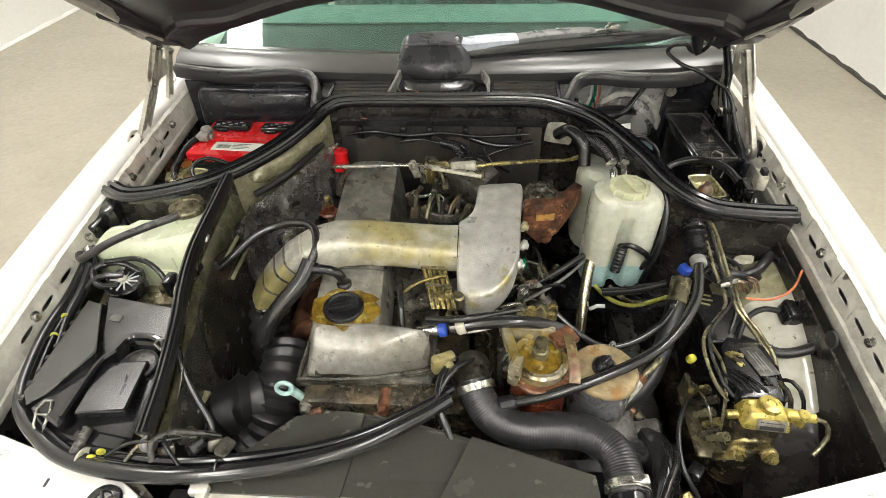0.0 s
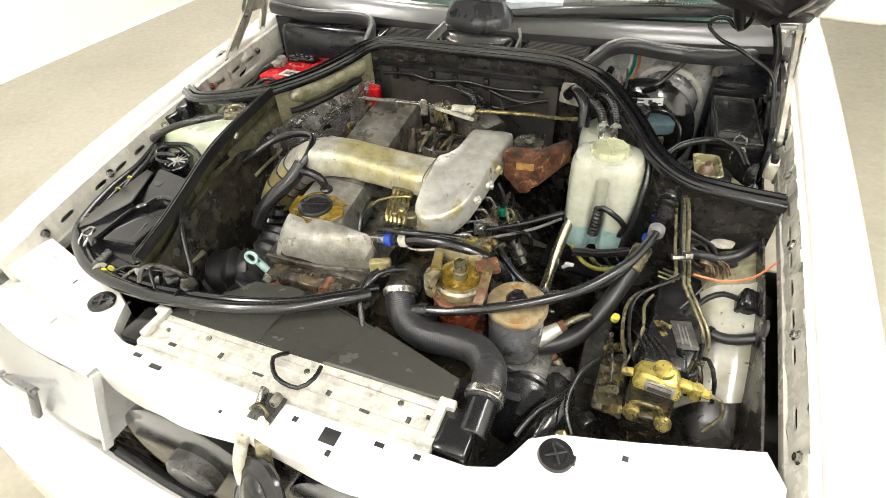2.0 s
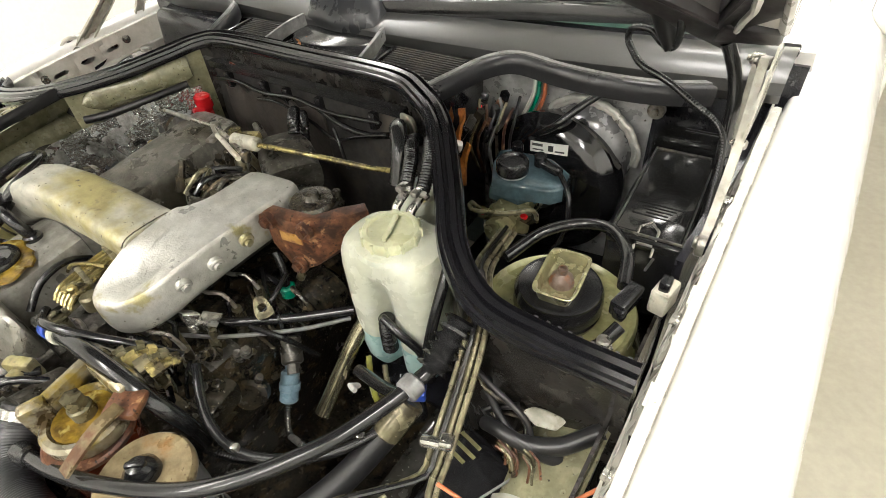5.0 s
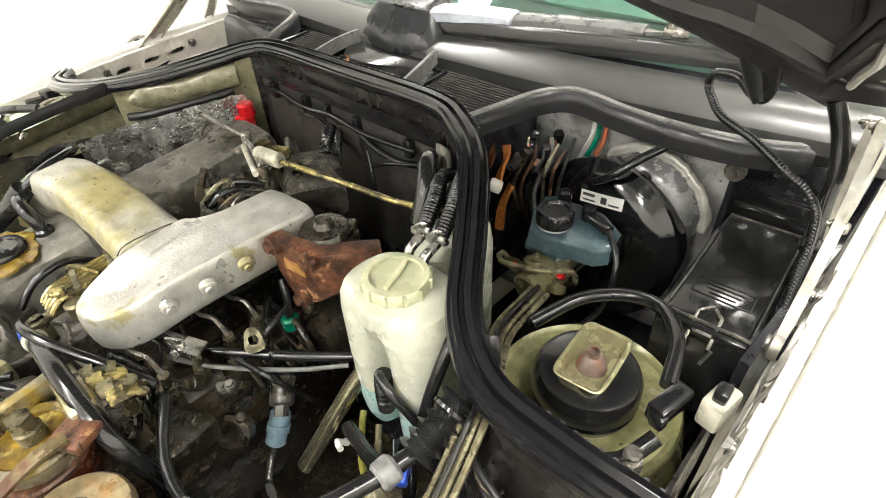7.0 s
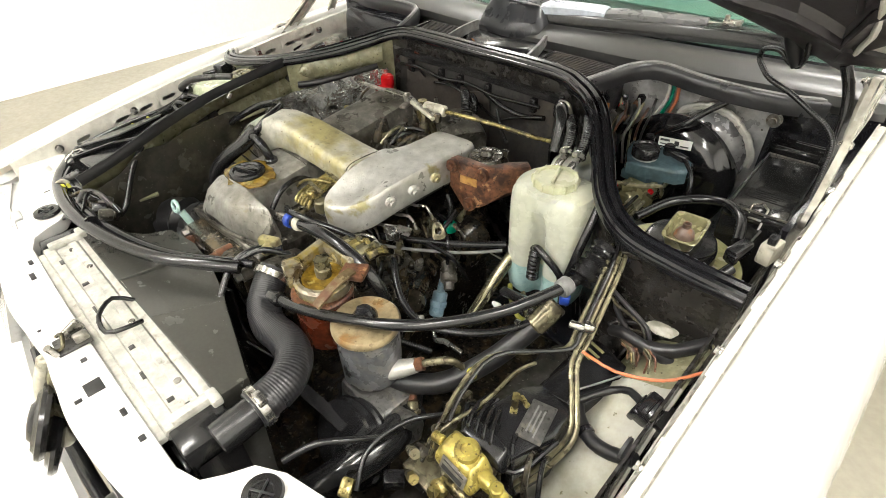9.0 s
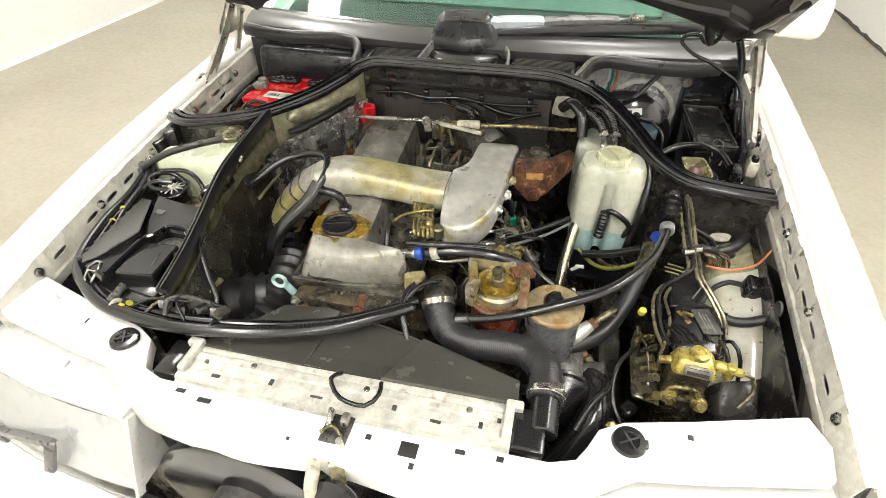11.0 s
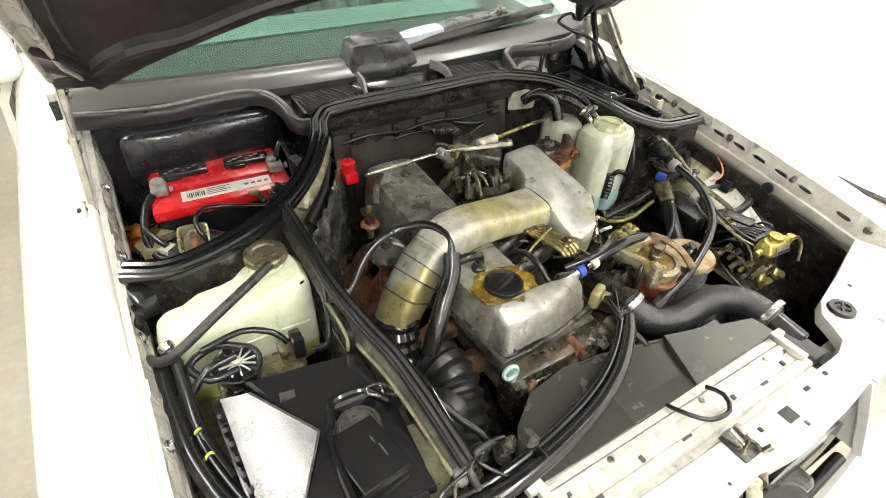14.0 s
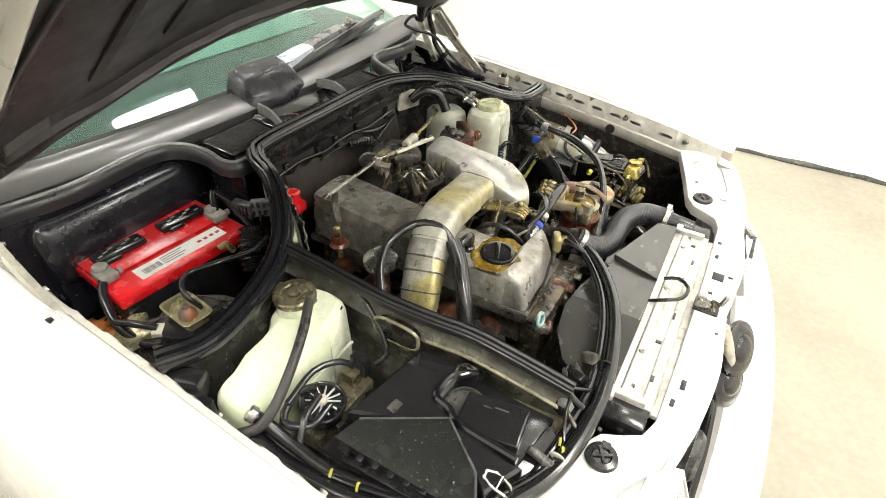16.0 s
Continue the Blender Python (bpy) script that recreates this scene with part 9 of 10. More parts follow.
# headlamps
HOUSING = mat("pale_grey_housing", (0.52, 0.52, 0.505), (0.50, 0.50, 0.485), rough=0.3, rough_var=0.04, bump=0.0, mottle=0.03)
for sd in (-1, 1):
    e = thing("headlamp", (sd * 0.52, 0.24, 0.60), "clear glass headlamp with a ribbed lens and grey housing", "headlamp", "headlamps")
    def q(u, v, w=0.0):
        """u across the lamp from the grille outwards, v down its face, w behind it."""
        return (sd * (0.338 + 0.35 * u), 0.205 + 0.055 * u * u - 0.055 * v + w, 0.748 - 0.145 * v)
    part("housing", loft([[q(u, 0, 0.0), q(u, 1, 0.0), q(u, 1, 0.09), q(u, 0.15, 0.085), q(u, -0.02, 0.075), q(u, -0.03, 0.01)] for u in (0, 0.25, 0.5, 0.75, 1)]), HOUSING, e, "pale grey housing")
    part("reflector", sheet([[q(0.06 + 0.88 * i / 10, 0.08 + 0.84 * v / 4, 0.002) for v in range(5)] for i in range(11)], 0.001), mat("silvered_reflector", (0.40, 0.40, 0.395), (0.39, 0.39, 0.385), rough=0.35, rough_var=0.02, metal=0.5, bump=0.0, mottle=0.0), e, "bright reflector")
    part("lens", sheet([[q(i / 24, v / 6, -0.014 - 0.0012 * (i % 2)) for v in range(7)] for i in range(25)], 0.004), LENS, e, "clear ribbed glass").visible_shadow = False
    part("frame", strip([q(0, -0.02, 0.004), q(0.5, -0.04, 0.004), q(1, -0.02, 0.004)], [(-0.021, -0.004), (0.021, -0.004), (0.021, 0.004), (-0.021, 0.004)]), HOUSING, e, "pale grey trim strip")
    part("side_trim", strip([q(-0.01, 0, -0.006), q(-0.012, 0.5, -0.008), q(-0.01, 1.0, -0.006)], [(-0.003, -0.008), (0.003, -0.008), (0.003, 0.008), (-0.003, 0.008)], up=(0, 1, 0)), HOUSING, e, "pale grey side trim")
    part("clip", box(sd * 0.52, 0.258, 0.753, 0.04, 0.016, 0.008, 0.003), HOUSING, e, "pale retaining clip")
    part("ledge", box(sd * 0.50, 0.245, 0.753, 0.28, 0.010, 0.006, 0.002, (0, 0, sd * 6)), PAINT, e, "white ledge")
    t = thing("turn_signal", (sd * 0.735, 0.29, 0.64), "amber corner turn signal beside the headlamp", "turn signal", "turn signals")
    part("lens", loft([[(sd * 0.685, 0.232, z), (sd * 0.735, 0.258, z), (sd * 0.766, 0.30, z), (sd * 0.772, 0.345, z), (sd * 0.74, 0.34, z), (sd * 0.70, 0.29, z)] for z in (0.590, 0.605, 0.672, 0.682)]), AMBERLENS, t)
    part("corner_panel", loft([[(sd * 0.69, 0.245, z), (sd * 0.735, 0.268, z), (sd * 0.764, 0.31, z), (sd * 0.768, 0.345, z), (sd * 0.74, 0.34, z), (sd * 0.70, 0.29, z)] for z in (0.684, 0.690, 0.745, 0.755)]), PAINT, car, "white corner panel above the turn signal")
    w = thing("headlamp_wiper", (sd * 0.58, 0.14, 0.60), "grey plastic headlamp wiper arm on the bumper", "wiper", "headlamp wipers")
    part("arm", strip([(sd * 0.672, 0.190, 0.598), (sd * 0.58, 0.172, 0.645), (sd * 0.475, 0.157, 0.686)], [(-0.008, -0.004), (0.008, -0.004), (0.006, 0.005), (-0.006, 0.005)]), ARMGREY, w)
    part("pivot", box(sd * 0.668, 0.190, 0.59, 0.024, 0.024, 0.04, 0.006), ARMGREY, w)
    part("blade", hull([(sd * x + a, y, z) for x, y, z in ((0.474, 0.158, 0.690), (0.476, 0.150, 0.686), (0.505, 0.136, 0.612), (0.504, 0.146, 0.612)) for a in (-0.011, 0.011)], 0.003), ARMGREY, w)
bp = thing("bumper", (0, 0.1, 0.40), "white wrap-round front bumper with a dark strip", "bumper")
BP = [(-0.86, 0.45), (-0.84, 0.28), (-0.78, 0.185), (-0.66, 0.135), (-0.40, 0.085), (0.0, 0.06), (0.40, 0.085), (0.66, 0.135), (0.78, 0.185), (0.84, 0.28), (0.86, 0.45)]
part("shell", strip([(x, y, 0.50) for x, y in BP], [(-0.03, -0.15), (0.02, -0.15), (0.04, -0.02), (0.03, 0.05), (-0.06, 0.055), (-0.07, 0.045)]), PAINT, bp)
part("strip", strip([(x * 1.015, y - 0.012, 0.49) for x, y in BP], [(-0.012, -0.02), (0.012, -0.02), (0.012, 0.02), (-0.012, 0.02)]), PLASTIC, bp, "black rub strip")

# fans and horns in front of the radiator
for sx in (-0.17, 0.17):
    f = thing("auxiliary_fan", (sx, 0.20, 0.46), "black round auxiliary fan ahead of the radiator", "fan", "auxiliary fans")
    part("ring", lathe([(0.142, 0), (0.15, 0.0), (0.152, 0.04), (0.142, 0.042)], aim((sx, 0.222, 0.585), (sx, 0.10, 0.585)), 40), PLASTIC, f)
    part("motor", rod((sx, 0.215, 0.585), (sx, 0.15, 0.585), 0.05, 24, 0.008), GREYCAN, f, "grey motor")
    for k in range(6):
        part("strut", move(box(0, 0, 0.095, 0.008, 0.012, 0.10, 0.002), pose(sx, 0.19, 0.585, 0, 60 * k + 15, 0)), PLASTIC, f)
for sx, sy, sz in ((0.026, 0.135, 0.70), (0.0, 0.13, 0.635)):
    h = thing("horn", (sx, sy, sz), "round black disc horn behind the bumper", "horn", "horns")
    part("disc", lathe([(0.015, 0), (0.052, 0.004), (0.056, 0.010), (0.054, 0.016), (0.045, 0.018), (0.040, 0.022), (0.030, 0.022), (0.024, 0.028), (0.010, 0.030), (0.002, 0.030)], aim((sx, sy + 0.02, sz), (sx - 0.03, sy - 0.06, sz + 0.045)), 36), PLASTIC, h)
    part("bracket", strip([(sx, sy + 0.03, sz), (sx - 0.01, sy + 0.05, sz + 0.06), (sx - 0.02, 0.20, 0.77)], [(-0.010, -0.002), (0.010, -0.002), (0.010, 0.002), (-0.010, 0.002)]), OLIVE, h, "rusty brown bracket")
gb = thing("lock_support", (-0.02, 0.17, 0.62), "bent cream support strut below the hood latch", "bracket")
part("strut", tube([(-0.015, 0.188, 0.775), (-0.02, 0.165, 0.73), (-0.01, 0.15, 0.68), (0.0, 0.15, 0.62)], 0.010), CREAM, gb)
part("cross_tube", tube([(-0.36, 0.16, 0.545), (-0.1, 0.14, 0.54), (0.36, 0.16, 0.545)], 0.012), PLASTIC, gb, "dark tube")

# ---- looms and small hoses round the engine ----
LOOM = [(-0.655, 0.72, 0.835), (-0.655, 0.65, 0.815), (-0.643, 0.55, 0.812), (-0.602, 0.435, 0.81), (-0.53, 0.375, 0.81), (-0.455, 0.344, 0.81), (-0.352, 0.332, 0.812), (-0.262, 0.338, 0.812), (-0.156, 0.360, 0.81), (-0.072, 0.392, 0.808), (0.0, 0.438, 0.806), (0.042, 0.474, 0.80)]
lm = thing("wiring_loom", (-0.35, 0.34, 0.80), "thick black wiring loom along the bay's front edge", "wiring loom")
part("loom", tube(LOOM, 0.0112, 14), RUBBER, lm)
part("second_loom", tube([(x + 0.004, y + (0.022 if i > 4 else 0.008), z - 0.004) for i, (x, y, z) in enumerate(LOOM)], 0.0075, 12), SEAL, lm)
part("third_loom", tube([(x + 0.016, y + 0.006, z + 0.002) for x, y, z in LOOM[:7]], 0.005, 10), SEAL, lm)
part("fourth_loom", tube([(x + 0.026 - 0.002 * i, y + 0.012, z - 0.004 + 0.003 * math.sin(2 * i)) for i, (x, y, z) in enumerate(LOOM[:6])], 0.0035, 8), RUBBER, lm)
for i, m in ((5, CREAM), (7, PLASTIC)):
    a, b = Vector(LOOM[i]), Vector(LOOM[i + 1])
    a = a + Vector((0, 0.008, 0))
    part("tie", rod(a, a + (b - a).normalized() * 0.003, 0.0150, 18, 0.001), m, lm, "cable tie")
for q in ((-0.633, 0.60, 0.818), (-0.628, 0.56, 0.815), (-0.44, 0.352, 0.815), (-0.43, 0.36, 0.817)):
    part("tape", rod(q, (q[0] + 0.001, q[1] - 0.003, q[2]), 0.0058, 12), YELLOW, lm, "yellow tape")
jn = thing("loom_junction", (-0.33, 0.375, 0.79), "grimy connectors where the loom meets the partition", "connector")
rnd = random.Random(3)
for k in range(6):
    part("plug", box(-0.37 + 0.022 * k, 0.372 + 0.02 * rnd.random(), 0.80 + 0.02 * rnd.random(), 0.024, 0.018, 0.018, 0.004, (60 * rnd.random(), 30 * rnd.random(), 90 * rnd.random())), (PLASTIC, OILY, ALLOYDARK)[k % 3], jn)
for k in range(4):
    part("wire", tube([(-0.43 + 0.036 * k + 0.01 * rnd.random(), 0.345 + 0.01 * rnd.random(), 0.812), (-0.39 + 0.016 * k, 0.362 + 0.012 * rnd.random(), 0.818 + 0.012 * rnd.random()), (-0.345 + 0.012 * rnd.random(), 0.375 + 0.006 * k, 0.815 + 0.012 * rnd.random()), (-0.31 + 0.01 * k, 0.392 + 0.01 * rnd.random(), 0.80)], 0.0025 + 0.002 * rnd.random()), (RUBBER, OILY, GREYCAN)[k % 3], jn)
part("clip_end", rod((-0.375, 0.375, 0.815), (-0.362, 0.372, 0.82), 0.012, 14, 0.003), GREYRUBBER, jn)
dr = thing("drain_wire", (-0.33, 0.46, 0.82), "thin black lead hooked over the partition", "wire")
part("lead", tube([(-0.368, 0.50, 0.87), (-0.35, 0.47, 0.85), (-0.325, 0.44, 0.82), (-0.305, 0.42, 0.80), (-0.30, 0.40, 0.785), (-0.315, 0.385, 0.79)], 0.0055), RUBBER, dr)
p2 = thing("partition_lead", (-0.41, 0.66, 0.86), "thin black lead clipped to the partition panel", "wire")
part("lead", tube([(-0.405, 0.72, 0.90), (-0.412, 0.70, 0.885), (-0.42, 0.67, 0.85), (-0.43, 0.655, 0.82), (-0.45, 0.665, 0.81)], 0.005), RUBBER, p2)
part("tip", rod((-0.403, 0.724, 0.905), (-0.405, 0.716, 0.895), 0.006), BRIGHT, p2)

# vacuum hoses over the elbow
vh = thing("breather_hose", (-0.25, 0.66, 0.86), "looped black vacuum hoses over the intake elbow", "hose")
part("loop", tube([(-0.39, 0.70, 0.845), (-0.36, 0.715, 0.865), (-0.32, 0.745, 0.89), (-0.27, 0.76, 0.905), (-0.215, 0.74, 0.918), (-0.195, 0.70, 0.915), (-0.20, 0.67, 0.895), (-0.215, 0.65, 0.875)], 0.0075, 12), RUBBER, vh)
part("wrap", tube([(-0.20, 0.67, 0.898), (-0.215, 0.645, 0.872), (-0.245, 0.62, 0.845), (-0.27, 0.60, 0.815), (-0.285, 0.59, 0.78)], 0.015, 12), RUBBER, vh, "thick taped hose")
part("branch", tube([(-0.205, 0.66, 0.885), (-0.18, 0.655, 0.892), (-0.155, 0.655, 0.885), (-0.148, 0.66, 0.86), (-0.148, 0.662, 0.845)], 0.0085, 12), RUBBER, vh)
part("tip", rod((-0.40, 0.695, 0.842), (-0.385, 0.702, 0.848), 0.004), BRIGHT, vh)
part("foot", rod((-0.148, 0.662, 0.842), (-0.148, 0.662, 0.858), 0.013, 14, 0.003), RUBBER, vh)

# injection pump, lines and small hardware in the middle of the engine
ip = thing("injection_pump", (0.17, 0.70, 0.60), "oily black injection pump below the plenum", "injection pump")
part("body", join(box(0.140, 0.70, 0.66, 0.08, 0.28, 0.15, 0.02), box(0.165, 0.60, 0.70, 0.10, 0.07, 0.10, 0.014), rod((0.16, 0.86, 0.67), (0.16, 0.93, 0.67), 0.05, 24, 0.008)), OILY, ip)
for k in range(5):
    y = 0.63 + 0.042 * k
    part("delivery_valve", join(hexhead((0.16, y, 0.735), (0.165, y, 0.765), 0.011), rod((0.165, y, 0.76), (0.167, y, 0.785), 0.007)), OLIVE, ip, "olive delivery valve")
    part("line", tube([(0.167, y, 0.785), (0.155, y - 0.004, 0.81), (0.12, y - 0.012, 0.805), (0.06, y - 0.02 + 0.01 * k, 0.795), (0.01, 0.62 + 0.06 * k, 0.80), (-0.02, 0.60 + 0.08 * k, 0.80)], 0.003, 8), STEEL, ip, "steel injection line")
rnd = random.Random(21)
part("governor", join(rod((0.185, 0.72, 0.645), (0.200, 0.70, 0.66), 0.026, 20, 0.006), box(0.185, 0.66, 0.69, 0.05, 0.07, 0.05, 0.010, (0, 12, 10))), OILY, ip, "oily governor housing")
for k in range(4):
    part("housing_rib", box(0.182, 0.76 + 0.022 * k, 0.715, 0.060, 0.006, 0.030, 0.002, (0, 18, 0)), OILY, ip)
part("name_plate", box(0.170, 0.705, 0.742, 0.030, 0.050, 0.003, 0.001, (0, 28, 0)), ALLOYDARK, ip, "oily alloy type plate")
part("solenoid", join(rod((0.212, 0.790, 0.712), (0.236, 0.766, 0.690), 0.016, 18, 0.003), rod((0.232, 0.770, 0.694), (0.244, 0.758, 0.682), 0.010, 6)), ALLOYDARK, ip, "dull steel cylinder")
part("bent_bracket", join(box(0.166, 0.700, 0.808, 0.024, 0.004, 0.034, 0.001, (0, 0, 30)), box(0.184, 0.712, 0.815, 0.026, 0.022, 0.003, 0.001, (0, 12, 30)), rod((0.172, 0.690, 0.806), (0.170, 0.6945, 0.806), 0.006, 12)), BRIGHT, ip, "bent zinc bracket with a hole")
part("cream_lug", holed_plate(0.0, [(-0.014, -0.016), (-0.010, 0.014), (0.0, 0.020), (0.010, 0.014), (0.014, -0.016)], [(-0.006, -0.006), (-0.006, 0.006), (0.006, 0.006), (0.006, -0.006)], 0.004), OLIVE, ip, "olive lug with a hole")
bpy.data.objects["cream_lug"].data.transform(pose(0.206, 0.772, 0.792, 0, -35, -25) @ Matrix.Scale(0.8, 4))
for k in range(26):
    x, y, z = 0.11 + 0.15 * rnd.random(), 0.575 + 0.30 * rnd.random(), 0.685 + 0.075 * rnd.random()
    n = Vector((rnd.random() - 0.3, rnd.random() - 0.5, 0.4 + rnd.random())).normalized() * (0.010 + 0.008 * rnd.random())
    r = 0.0045 + 0.004 * rnd.random()
    part("fitting", join(rod((x - n.x, y - n.y, z - n.z), (x, y, z), 1.25 * r, 14, 0.001), hexhead((x, y, z), (x + 0.7 * n.x, y + 0.7 * n.y, z + 0.7 * n.z), r), rod((x + 0.7 * n.x, y + 0.7 * n.y, z + 0.7 * n.z), (x + 1.3 * n.x, y + 1.3 * n.y, z + 1.3 * n.z), 0.6 * r, 10)), (OILY, OILY, ALLOYDARK, OILY, OLIVE, OILY, OILY)[k % 7], ip, "small grimy fitting")
for k in range(14):
    a = Vector((0.08 + 0.16 * rnd.random(), 0.57 + 0.28 * rnd.random(), 0.755 + 0.03 * rnd.random()))
    b = a + Vector((0.10 * (rnd.random() - 0.2), 0.12 * (rnd.random() - 0.4), -0.06 - 0.05 * rnd.random()))
    m = (a + b) / 2 + Vector((0.02, -0.01, 0.03))
    part("small_hose", tube([a, m, b], 0.0022 + 0.0026 * rnd.random(), 8), (RUBBER, SEAL, OILY)[k % 3], ip)
part("cable", tube([(0.100, 0.640, 0.80), (0.118, 0.655, 0.78), (0.132, 0.660, 0.755), (0.160, 0.628, 0.715), (0.195, 0.612, 0.680), (0.235, 0.622, 0.655), (0.30, 0.655, 0.64)], 0.0058, 10, rib=0.0004, pitch=0.004), RUBBER, ip, "black taped cable looping down")
part("cable", tube([(0.075, 0.650, 0.83), (0.098, 0.668, 0.812), (0.120, 0.690, 0.790), (0.128, 0.672, 0.762)], 0.004, 10), RUBBER, ip, "thin black cable")
part("cable", tube([(0.196, 0.83, 0.80), (0.205, 0.80, 0.795), (0.200, 0.77, 0.775), (0.175, 0.75, 0.765)], 0.0038, 10), RUBBER, ip, "thin black cable")
for k in range(5):
    part("injector_pipe", tube([(0.128, 0.655 + 0.016 * k, 0.740), (0.122, 0.655 + 0.016 * k, 0.775), (0.105, 0.652 + 0.018 * k, 0.792), (0.08, 0.650 + 0.02 * k, 0.785)], 0.0028, 8), OILY if k % 2 else OLIVE, ip, "thin oily injector pipe")
gp = thing("fuel_lines", (0.0, 0.66, 0.79), "yellow zinc fuel lines between cover and plenum", "fuel line")
for k in range(5):
    o = 0.0088 * k
    part("line", tube([(-0.020 + o, 0.722 + 0.1 * o, 0.845), (-0.016 + o, 0.712 + 0.1 * o, 0.853), (-0.004 + o, 0.668, 0.857), (0.006 + o, 0.628, 0.856), (0.010 + o, 0.615, 0.846)], 0.0037, 8), GOLD, gp)
for y, x in ((0.700, 0.005), (0.655, 0.016)):
    part("clamp", box(x, y, 0.857, 0.046, 0.008, 0.010, 0.002, (0, 0, -8)), OLIVE, gp, "stained pipe clamp")
part("pipe", tube([(-0.05, 0.655, 0.835), (-0.03, 0.66, 0.853), (0.0, 0.668, 0.863), (0.03, 0.68, 0.862)], 0.0026), GOLD, gp, "thin yellow pipe")
part("pipe", tube([(-0.055, 0.69, 0.83), (-0.05, 0.66, 0.85), (-0.045, 0.62, 0.845), (-0.04, 0.59, 0.82)], 0.005), RUBBER, gp)
part("block", join(box(0.027, 0.640, 0.854, 0.030, 0.020, 0.012, 0.003, (0, 0, 30)), rod((0.034, 0.634, 0.846), (0.034, 0.634, 0.868), 0.007, 12, 0.002), rod((0.022, 0.628, 0.84), (0.022, 0.628, 0.862), 0.006, 12, 0.002)), GOLD, gp, "stained lever block")
lv = thing("control_lever", (0.045, 0.62, 0.82), "stained metal control lever by the plenum tip", "lever")
part("lever", join(box(0.042, 0.612, 0.846, 0.014, 0.05, 0.008, 0.003, (0, 0, 15)), rod((0.04, 0.60, 0.81), (0.04, 0.60, 0.85), 0.010, 14, 0.002), rod((0.05, 0.64, 0.83), (0.05, 0.64, 0.855), 0.012, 14, 0.003)), OLIVE, lv)
part("hose", tube([(0.0, 0.60, 0.835), (0.05, 0.585, 0.855), (0.10, 0.60, 0.85), (0.15, 0.63, 0.83), (0.19, 0.66, 0.80)], 0.006), RUBBER, lv, "black hose")
gc = thing("green_connector", (0.172, 0.838, 0.745), "bright green plug under the plenum", "connector")
part("plug", rod((0.172, 0.838, 0.738), (0.172, 0.838, 0.760), 0.0125, 16, 0.003), GREEN, gc)
part("lead", tube([(0.172, 0.838, 0.758), (0.168, 0.845, 0.79), (0.155, 0.85, 0.81)], 0.006), RUBBER, gc)
bs = thing("sensor_plug", (0.208, 0.755, 0.62), "grey-blue sensor plug on a braided lead", "connector")
part("plug", join(rod((0.207, 0.772, 0.645), (0.218, 0.744, 0.605), 0.0145, 18, 0.003), rod((0.211, 0.762, 0.630), (0.214, 0.755, 0.620), 0.0165, 18, 0.001), rod((0.202, 0.785, 0.664), (0.208, 0.770, 0.643), 0.008)), PALEBLUE, bs)
part("lead", tube([(0.218, 0.744, 0.605), (0.226, 0.73, 0.595), (0.25, 0.71, 0.59), (0.29, 0.70, 0.62), (0.33, 0.70, 0.62)], 0.005, 10, rib=0.0005, pitch=0.004), BRIGHT, bs)
dt = thing("steel_tube", (0.27, 0.78, 0.60), "bright oily steel tube slanting down beside the engine", "pipe")
part("tube", tube([(0.325, 0.865, 0.77), (0.311, 0.83, 0.728), (0.299, 0.765, 0.652), (0.296, 0.748, 0.633)], 0.0115, 14), mat("wet_olive_steel", (0.55, 0.51, 0.35), (0.42, 0.385, 0.25), rough=0.13, metal=0.9, bump=0.05, stain=(0.15, 0.12, 0.06), stain_scale=18, stain_at=0.6), dt)
wp = thing("washer_pump_leads", (0.41, 0.80, 0.69), "yellow-green and black leads below the washer bottle", "wiring")
for k, m in enumerate((YELLOWLEAD, OLIVE, RUBBER, SEAL)):
    part("lead", tube([(0.33 + 0.03 * k, 0.83, 0.70), (0.36 + 0.03 * k, 0.80, 0.69), (0.40 + 0.02 * k, 0.775, 0.70 + 0.01 * k), (0.46, 0.765, 0.74)], 0.0045), m, wp)
part("sheath", tube([(0.34, 0.80, 0.71), (0.40, 0.785, 0.735), (0.45, 0.775, 0.765)], 0.009), RUBBER, wp)
part("white_clip", tube([(0.322, 0.80, 0.66), (0.335, 0.795, 0.675), (0.33, 0.785, 0.685), (0.345, 0.78, 0.69)], 0.004, 8), LABEL, wp)
hs = thing("heater_hoses", (0.26, 1.02, 0.88), "black heater hoses by the firewall corner", "hose")
part("hose", tube([(0.25, 1.06, 0.93), (0.27, 1.03, 0.955), (0.295, 1.0, 0.94), (0.30, 0.98, 0.90)], 0.013, 12), RUBBER, hs)
part("blanking_plate", hull([(0.222, 1.088, 0.895), (0.280, 1.052, 0.905), (0.284, 1.050, 0.945), (0.262, 1.062, 0.957), (0.230, 1.082, 0.948), (0.262, 1.080, 0.945), (0.230, 1.096, 0.93), (0.282, 1.060, 0.92)], 0.004), HINGE, hs, "ivory corner plate")
lw = thing("oil_cooler_line", (0.16, 0.80, 0.74), "black and white leads running to the washer bottle", "wire")
part("lead", tube([(0.10, 0.70, 0.77), (0.16, 0.73, 0.775), (0.23, 0.79, 0.765), (0.30, 0.85, 0.765)], 0.007), RUBBER, lw)
part("lead", tube([(0.12, 0.69, 0.765), (0.18, 0.72, 0.768), (0.25, 0.785, 0.758), (0.30, 0.84, 0.757)], 0.003), GREYRUBBER, lw, "grey lead")
lb = thing("front_lead", (0.04, 0.48, 0.78), "black lead with copper tip beside the top hose", "wire")
part("lead", tube([(0.05, 0.55, 0.80), (0.03, 0.51, 0.81), (0.025, 0.47, 0.80), (0.04, 0.44, 0.78), (0.05, 0.425, 0.765)], 0.006), RUBBER, lb)
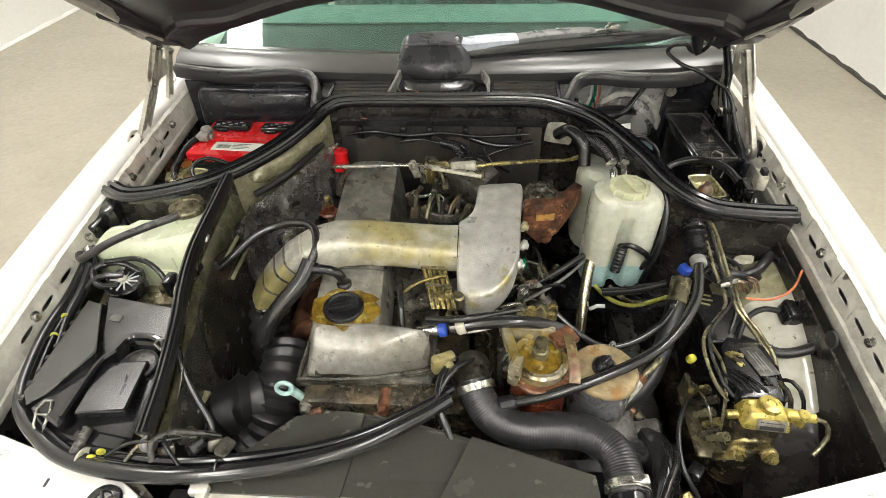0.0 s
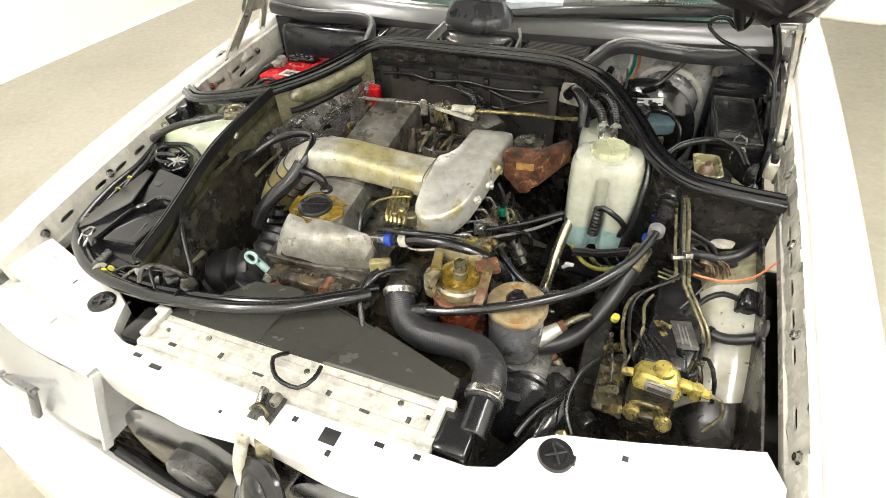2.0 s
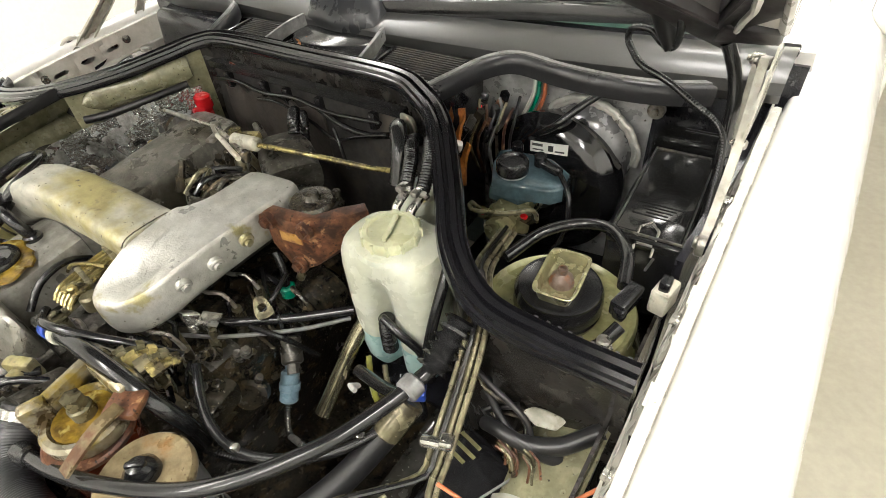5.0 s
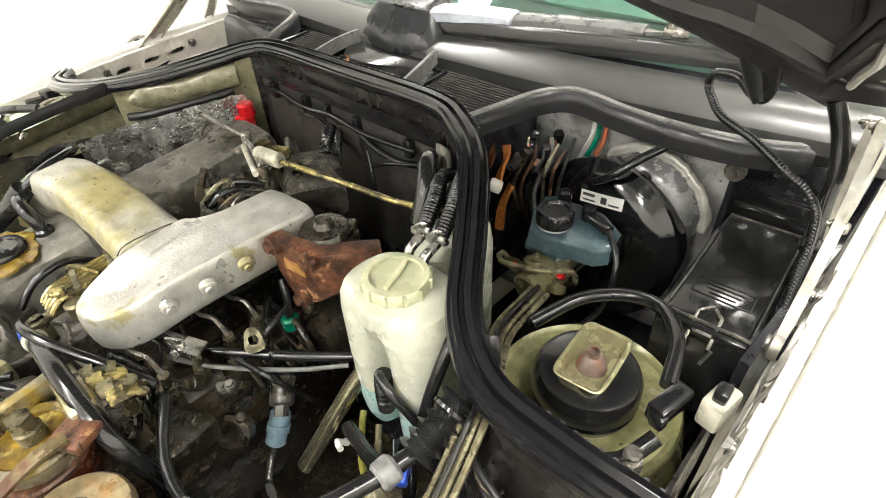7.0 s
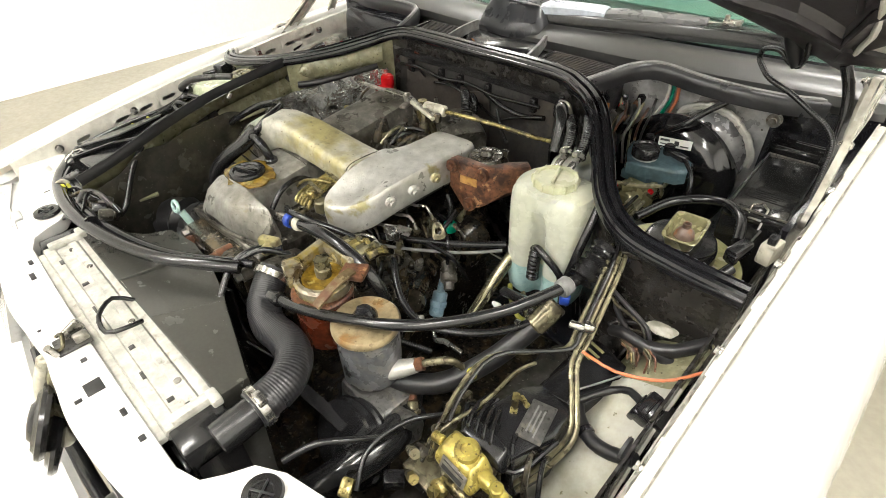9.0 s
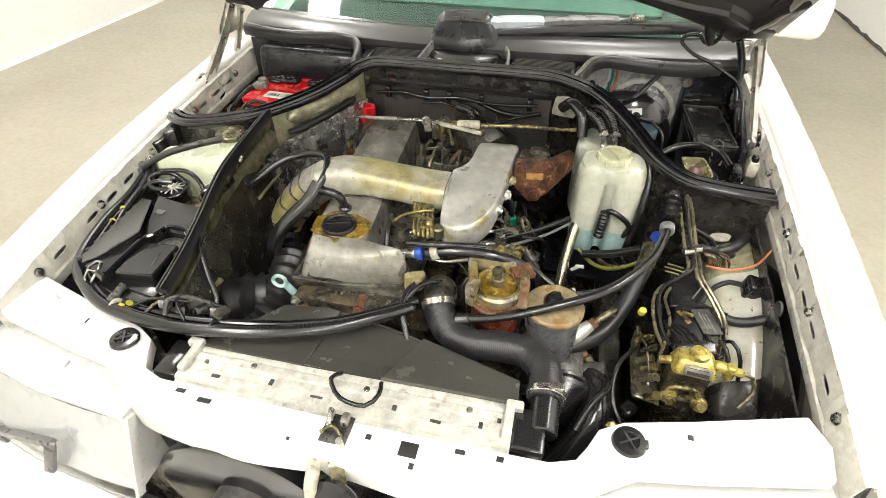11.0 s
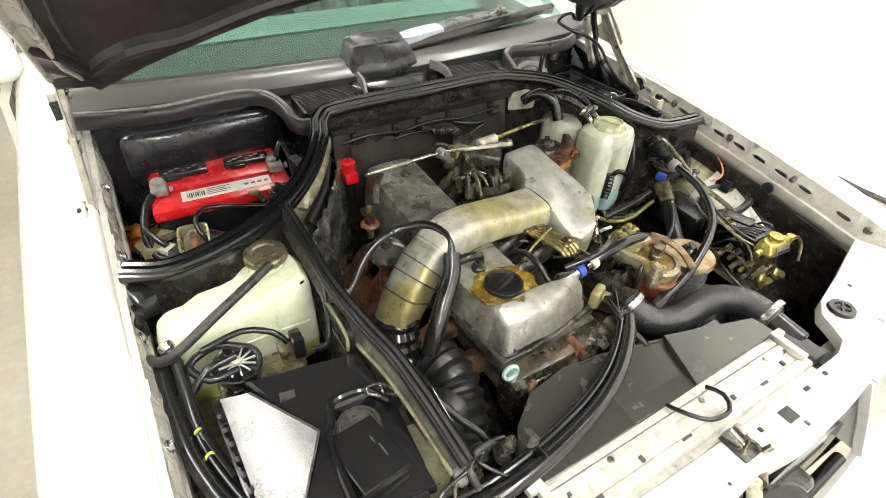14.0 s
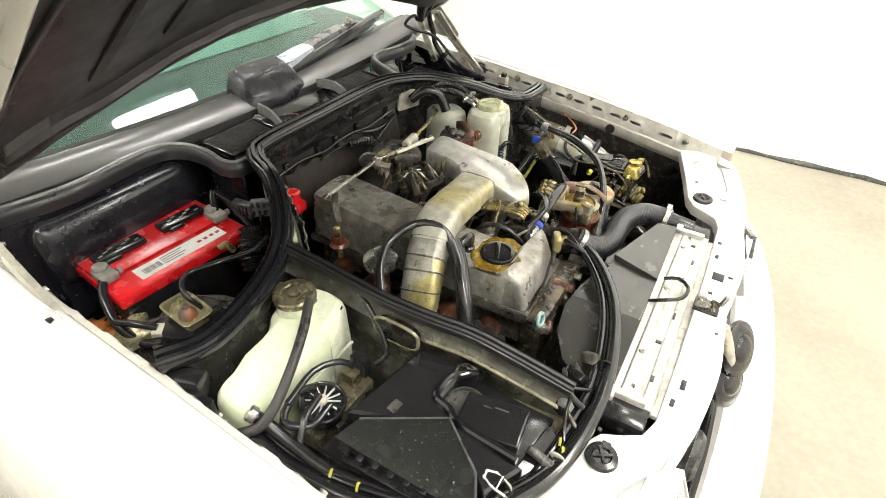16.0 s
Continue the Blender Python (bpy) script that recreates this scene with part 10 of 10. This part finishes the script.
part("lead", tube([(0.08, 0.55, 0.80), (0.05, 0.52, 0.815), (0.03, 0.49, 0.805), (0.02, 0.46, 0.79)], 0.005), RUBBER, lb)
part("tip", rod((0.05, 0.425, 0.765), (0.054, 0.418, 0.757), 0.006), RUST, lb, "copper tip")

# wisps of dry leaf in the cowl and wells
def leaf(c, r, a, seed):
    rnd = random.Random(seed)
    n = 14
    bm = bmesh.new()
    m = pose(*c, 12 * rnd.random(), 12 * rnd.random(), a)
    top = [bm.verts.new(m @ Vector(((1 if i % 2 else 0.5) * r * math.cos(2 * math.pi * i / n) * (0.7 + 0.3 * rnd.random()), (1 if i % 2 else 0.5) * r * math.sin(2 * math.pi * i / n), 0.004 * rnd.random()))) for i in range(n)]
    bm.faces.new(top)
    bmesh.ops.solidify(bm, geom=bm.faces[:], thickness=0.0008)
    return bm


for i, (c, r) in enumerate((((-0.055, 1.175, 0.972), 0.024), ((-0.03, 1.19, 0.974), 0.012), ((-0.655, 1.150, 0.800), 0.040), ((-0.640, 1.110, 0.812), 0.036), ((-0.632, 1.075, 0.806), 0.034), ((-0.655, 1.085, 0.798), 0.032), ((-0.618, 1.105, 0.800), 0.030), ((-0.645, 1.135, 0.790), 0.036), ((-0.60, 1.085, 0.792), 0.028))):
    single("dry_leaf", leaf(c, r, 50 * i, i), LEAFMAT, "curled dry orange leaf lying in the cowl", "leaf", "fallen leaves")
gt = thing("grille_edge_strip", (-0.10, 1.17, 0.97), "pale strip edging the cowl grille", "trim")
part("strip", strip([(-0.13, 1.14, 0.968), (-0.115, 1.19, 0.985), (-0.11, 1.235, 0.99)], [(-0.003, -0.010), (0.003, -0.010), (0.003, 0.012), (-0.003, 0.012)]), GREYRUBBER, gt)
part("strip", strip([(0.098, 1.15, 0.968), (0.10, 1.19, 0.985), (0.085, 1.235, 0.99)], [(-0.003, -0.010), (0.003, -0.010), (0.003, 0.012), (-0.003, 0.012)]), GREYRUBBER, gt)
wn = thing("well_bracket", (-0.665, 0.80, 0.84), "black plastic bracket at the end of the bay seal", "bracket")
part("body", join(box(-0.655, 0.835, 0.87, 0.03, 0.06, 0.04, 0.006, (0, 0, 20)), box(-0.665, 0.80, 0.86, 0.02, 0.05, 0.03, 0.005)), PLASTIC, wn)

# outside mirrors
for sd in (-1, 1):
    m = thing("door_mirror", (sd * 0.86, 1.75, 0.93), "white door mirror beside the windscreen pillar", "mirror", "door mirrors")
    part("shell", box(sd * 0.885, 1.76, 0.985, 0.21, 0.10, 0.13, 0.035, (0, 0, sd * -10), 3), PAINT, m)
    part("foot", box(sd * 0.79, 1.79, 0.945, 0.07, 0.06, 0.05, 0.012), PAINT, m)
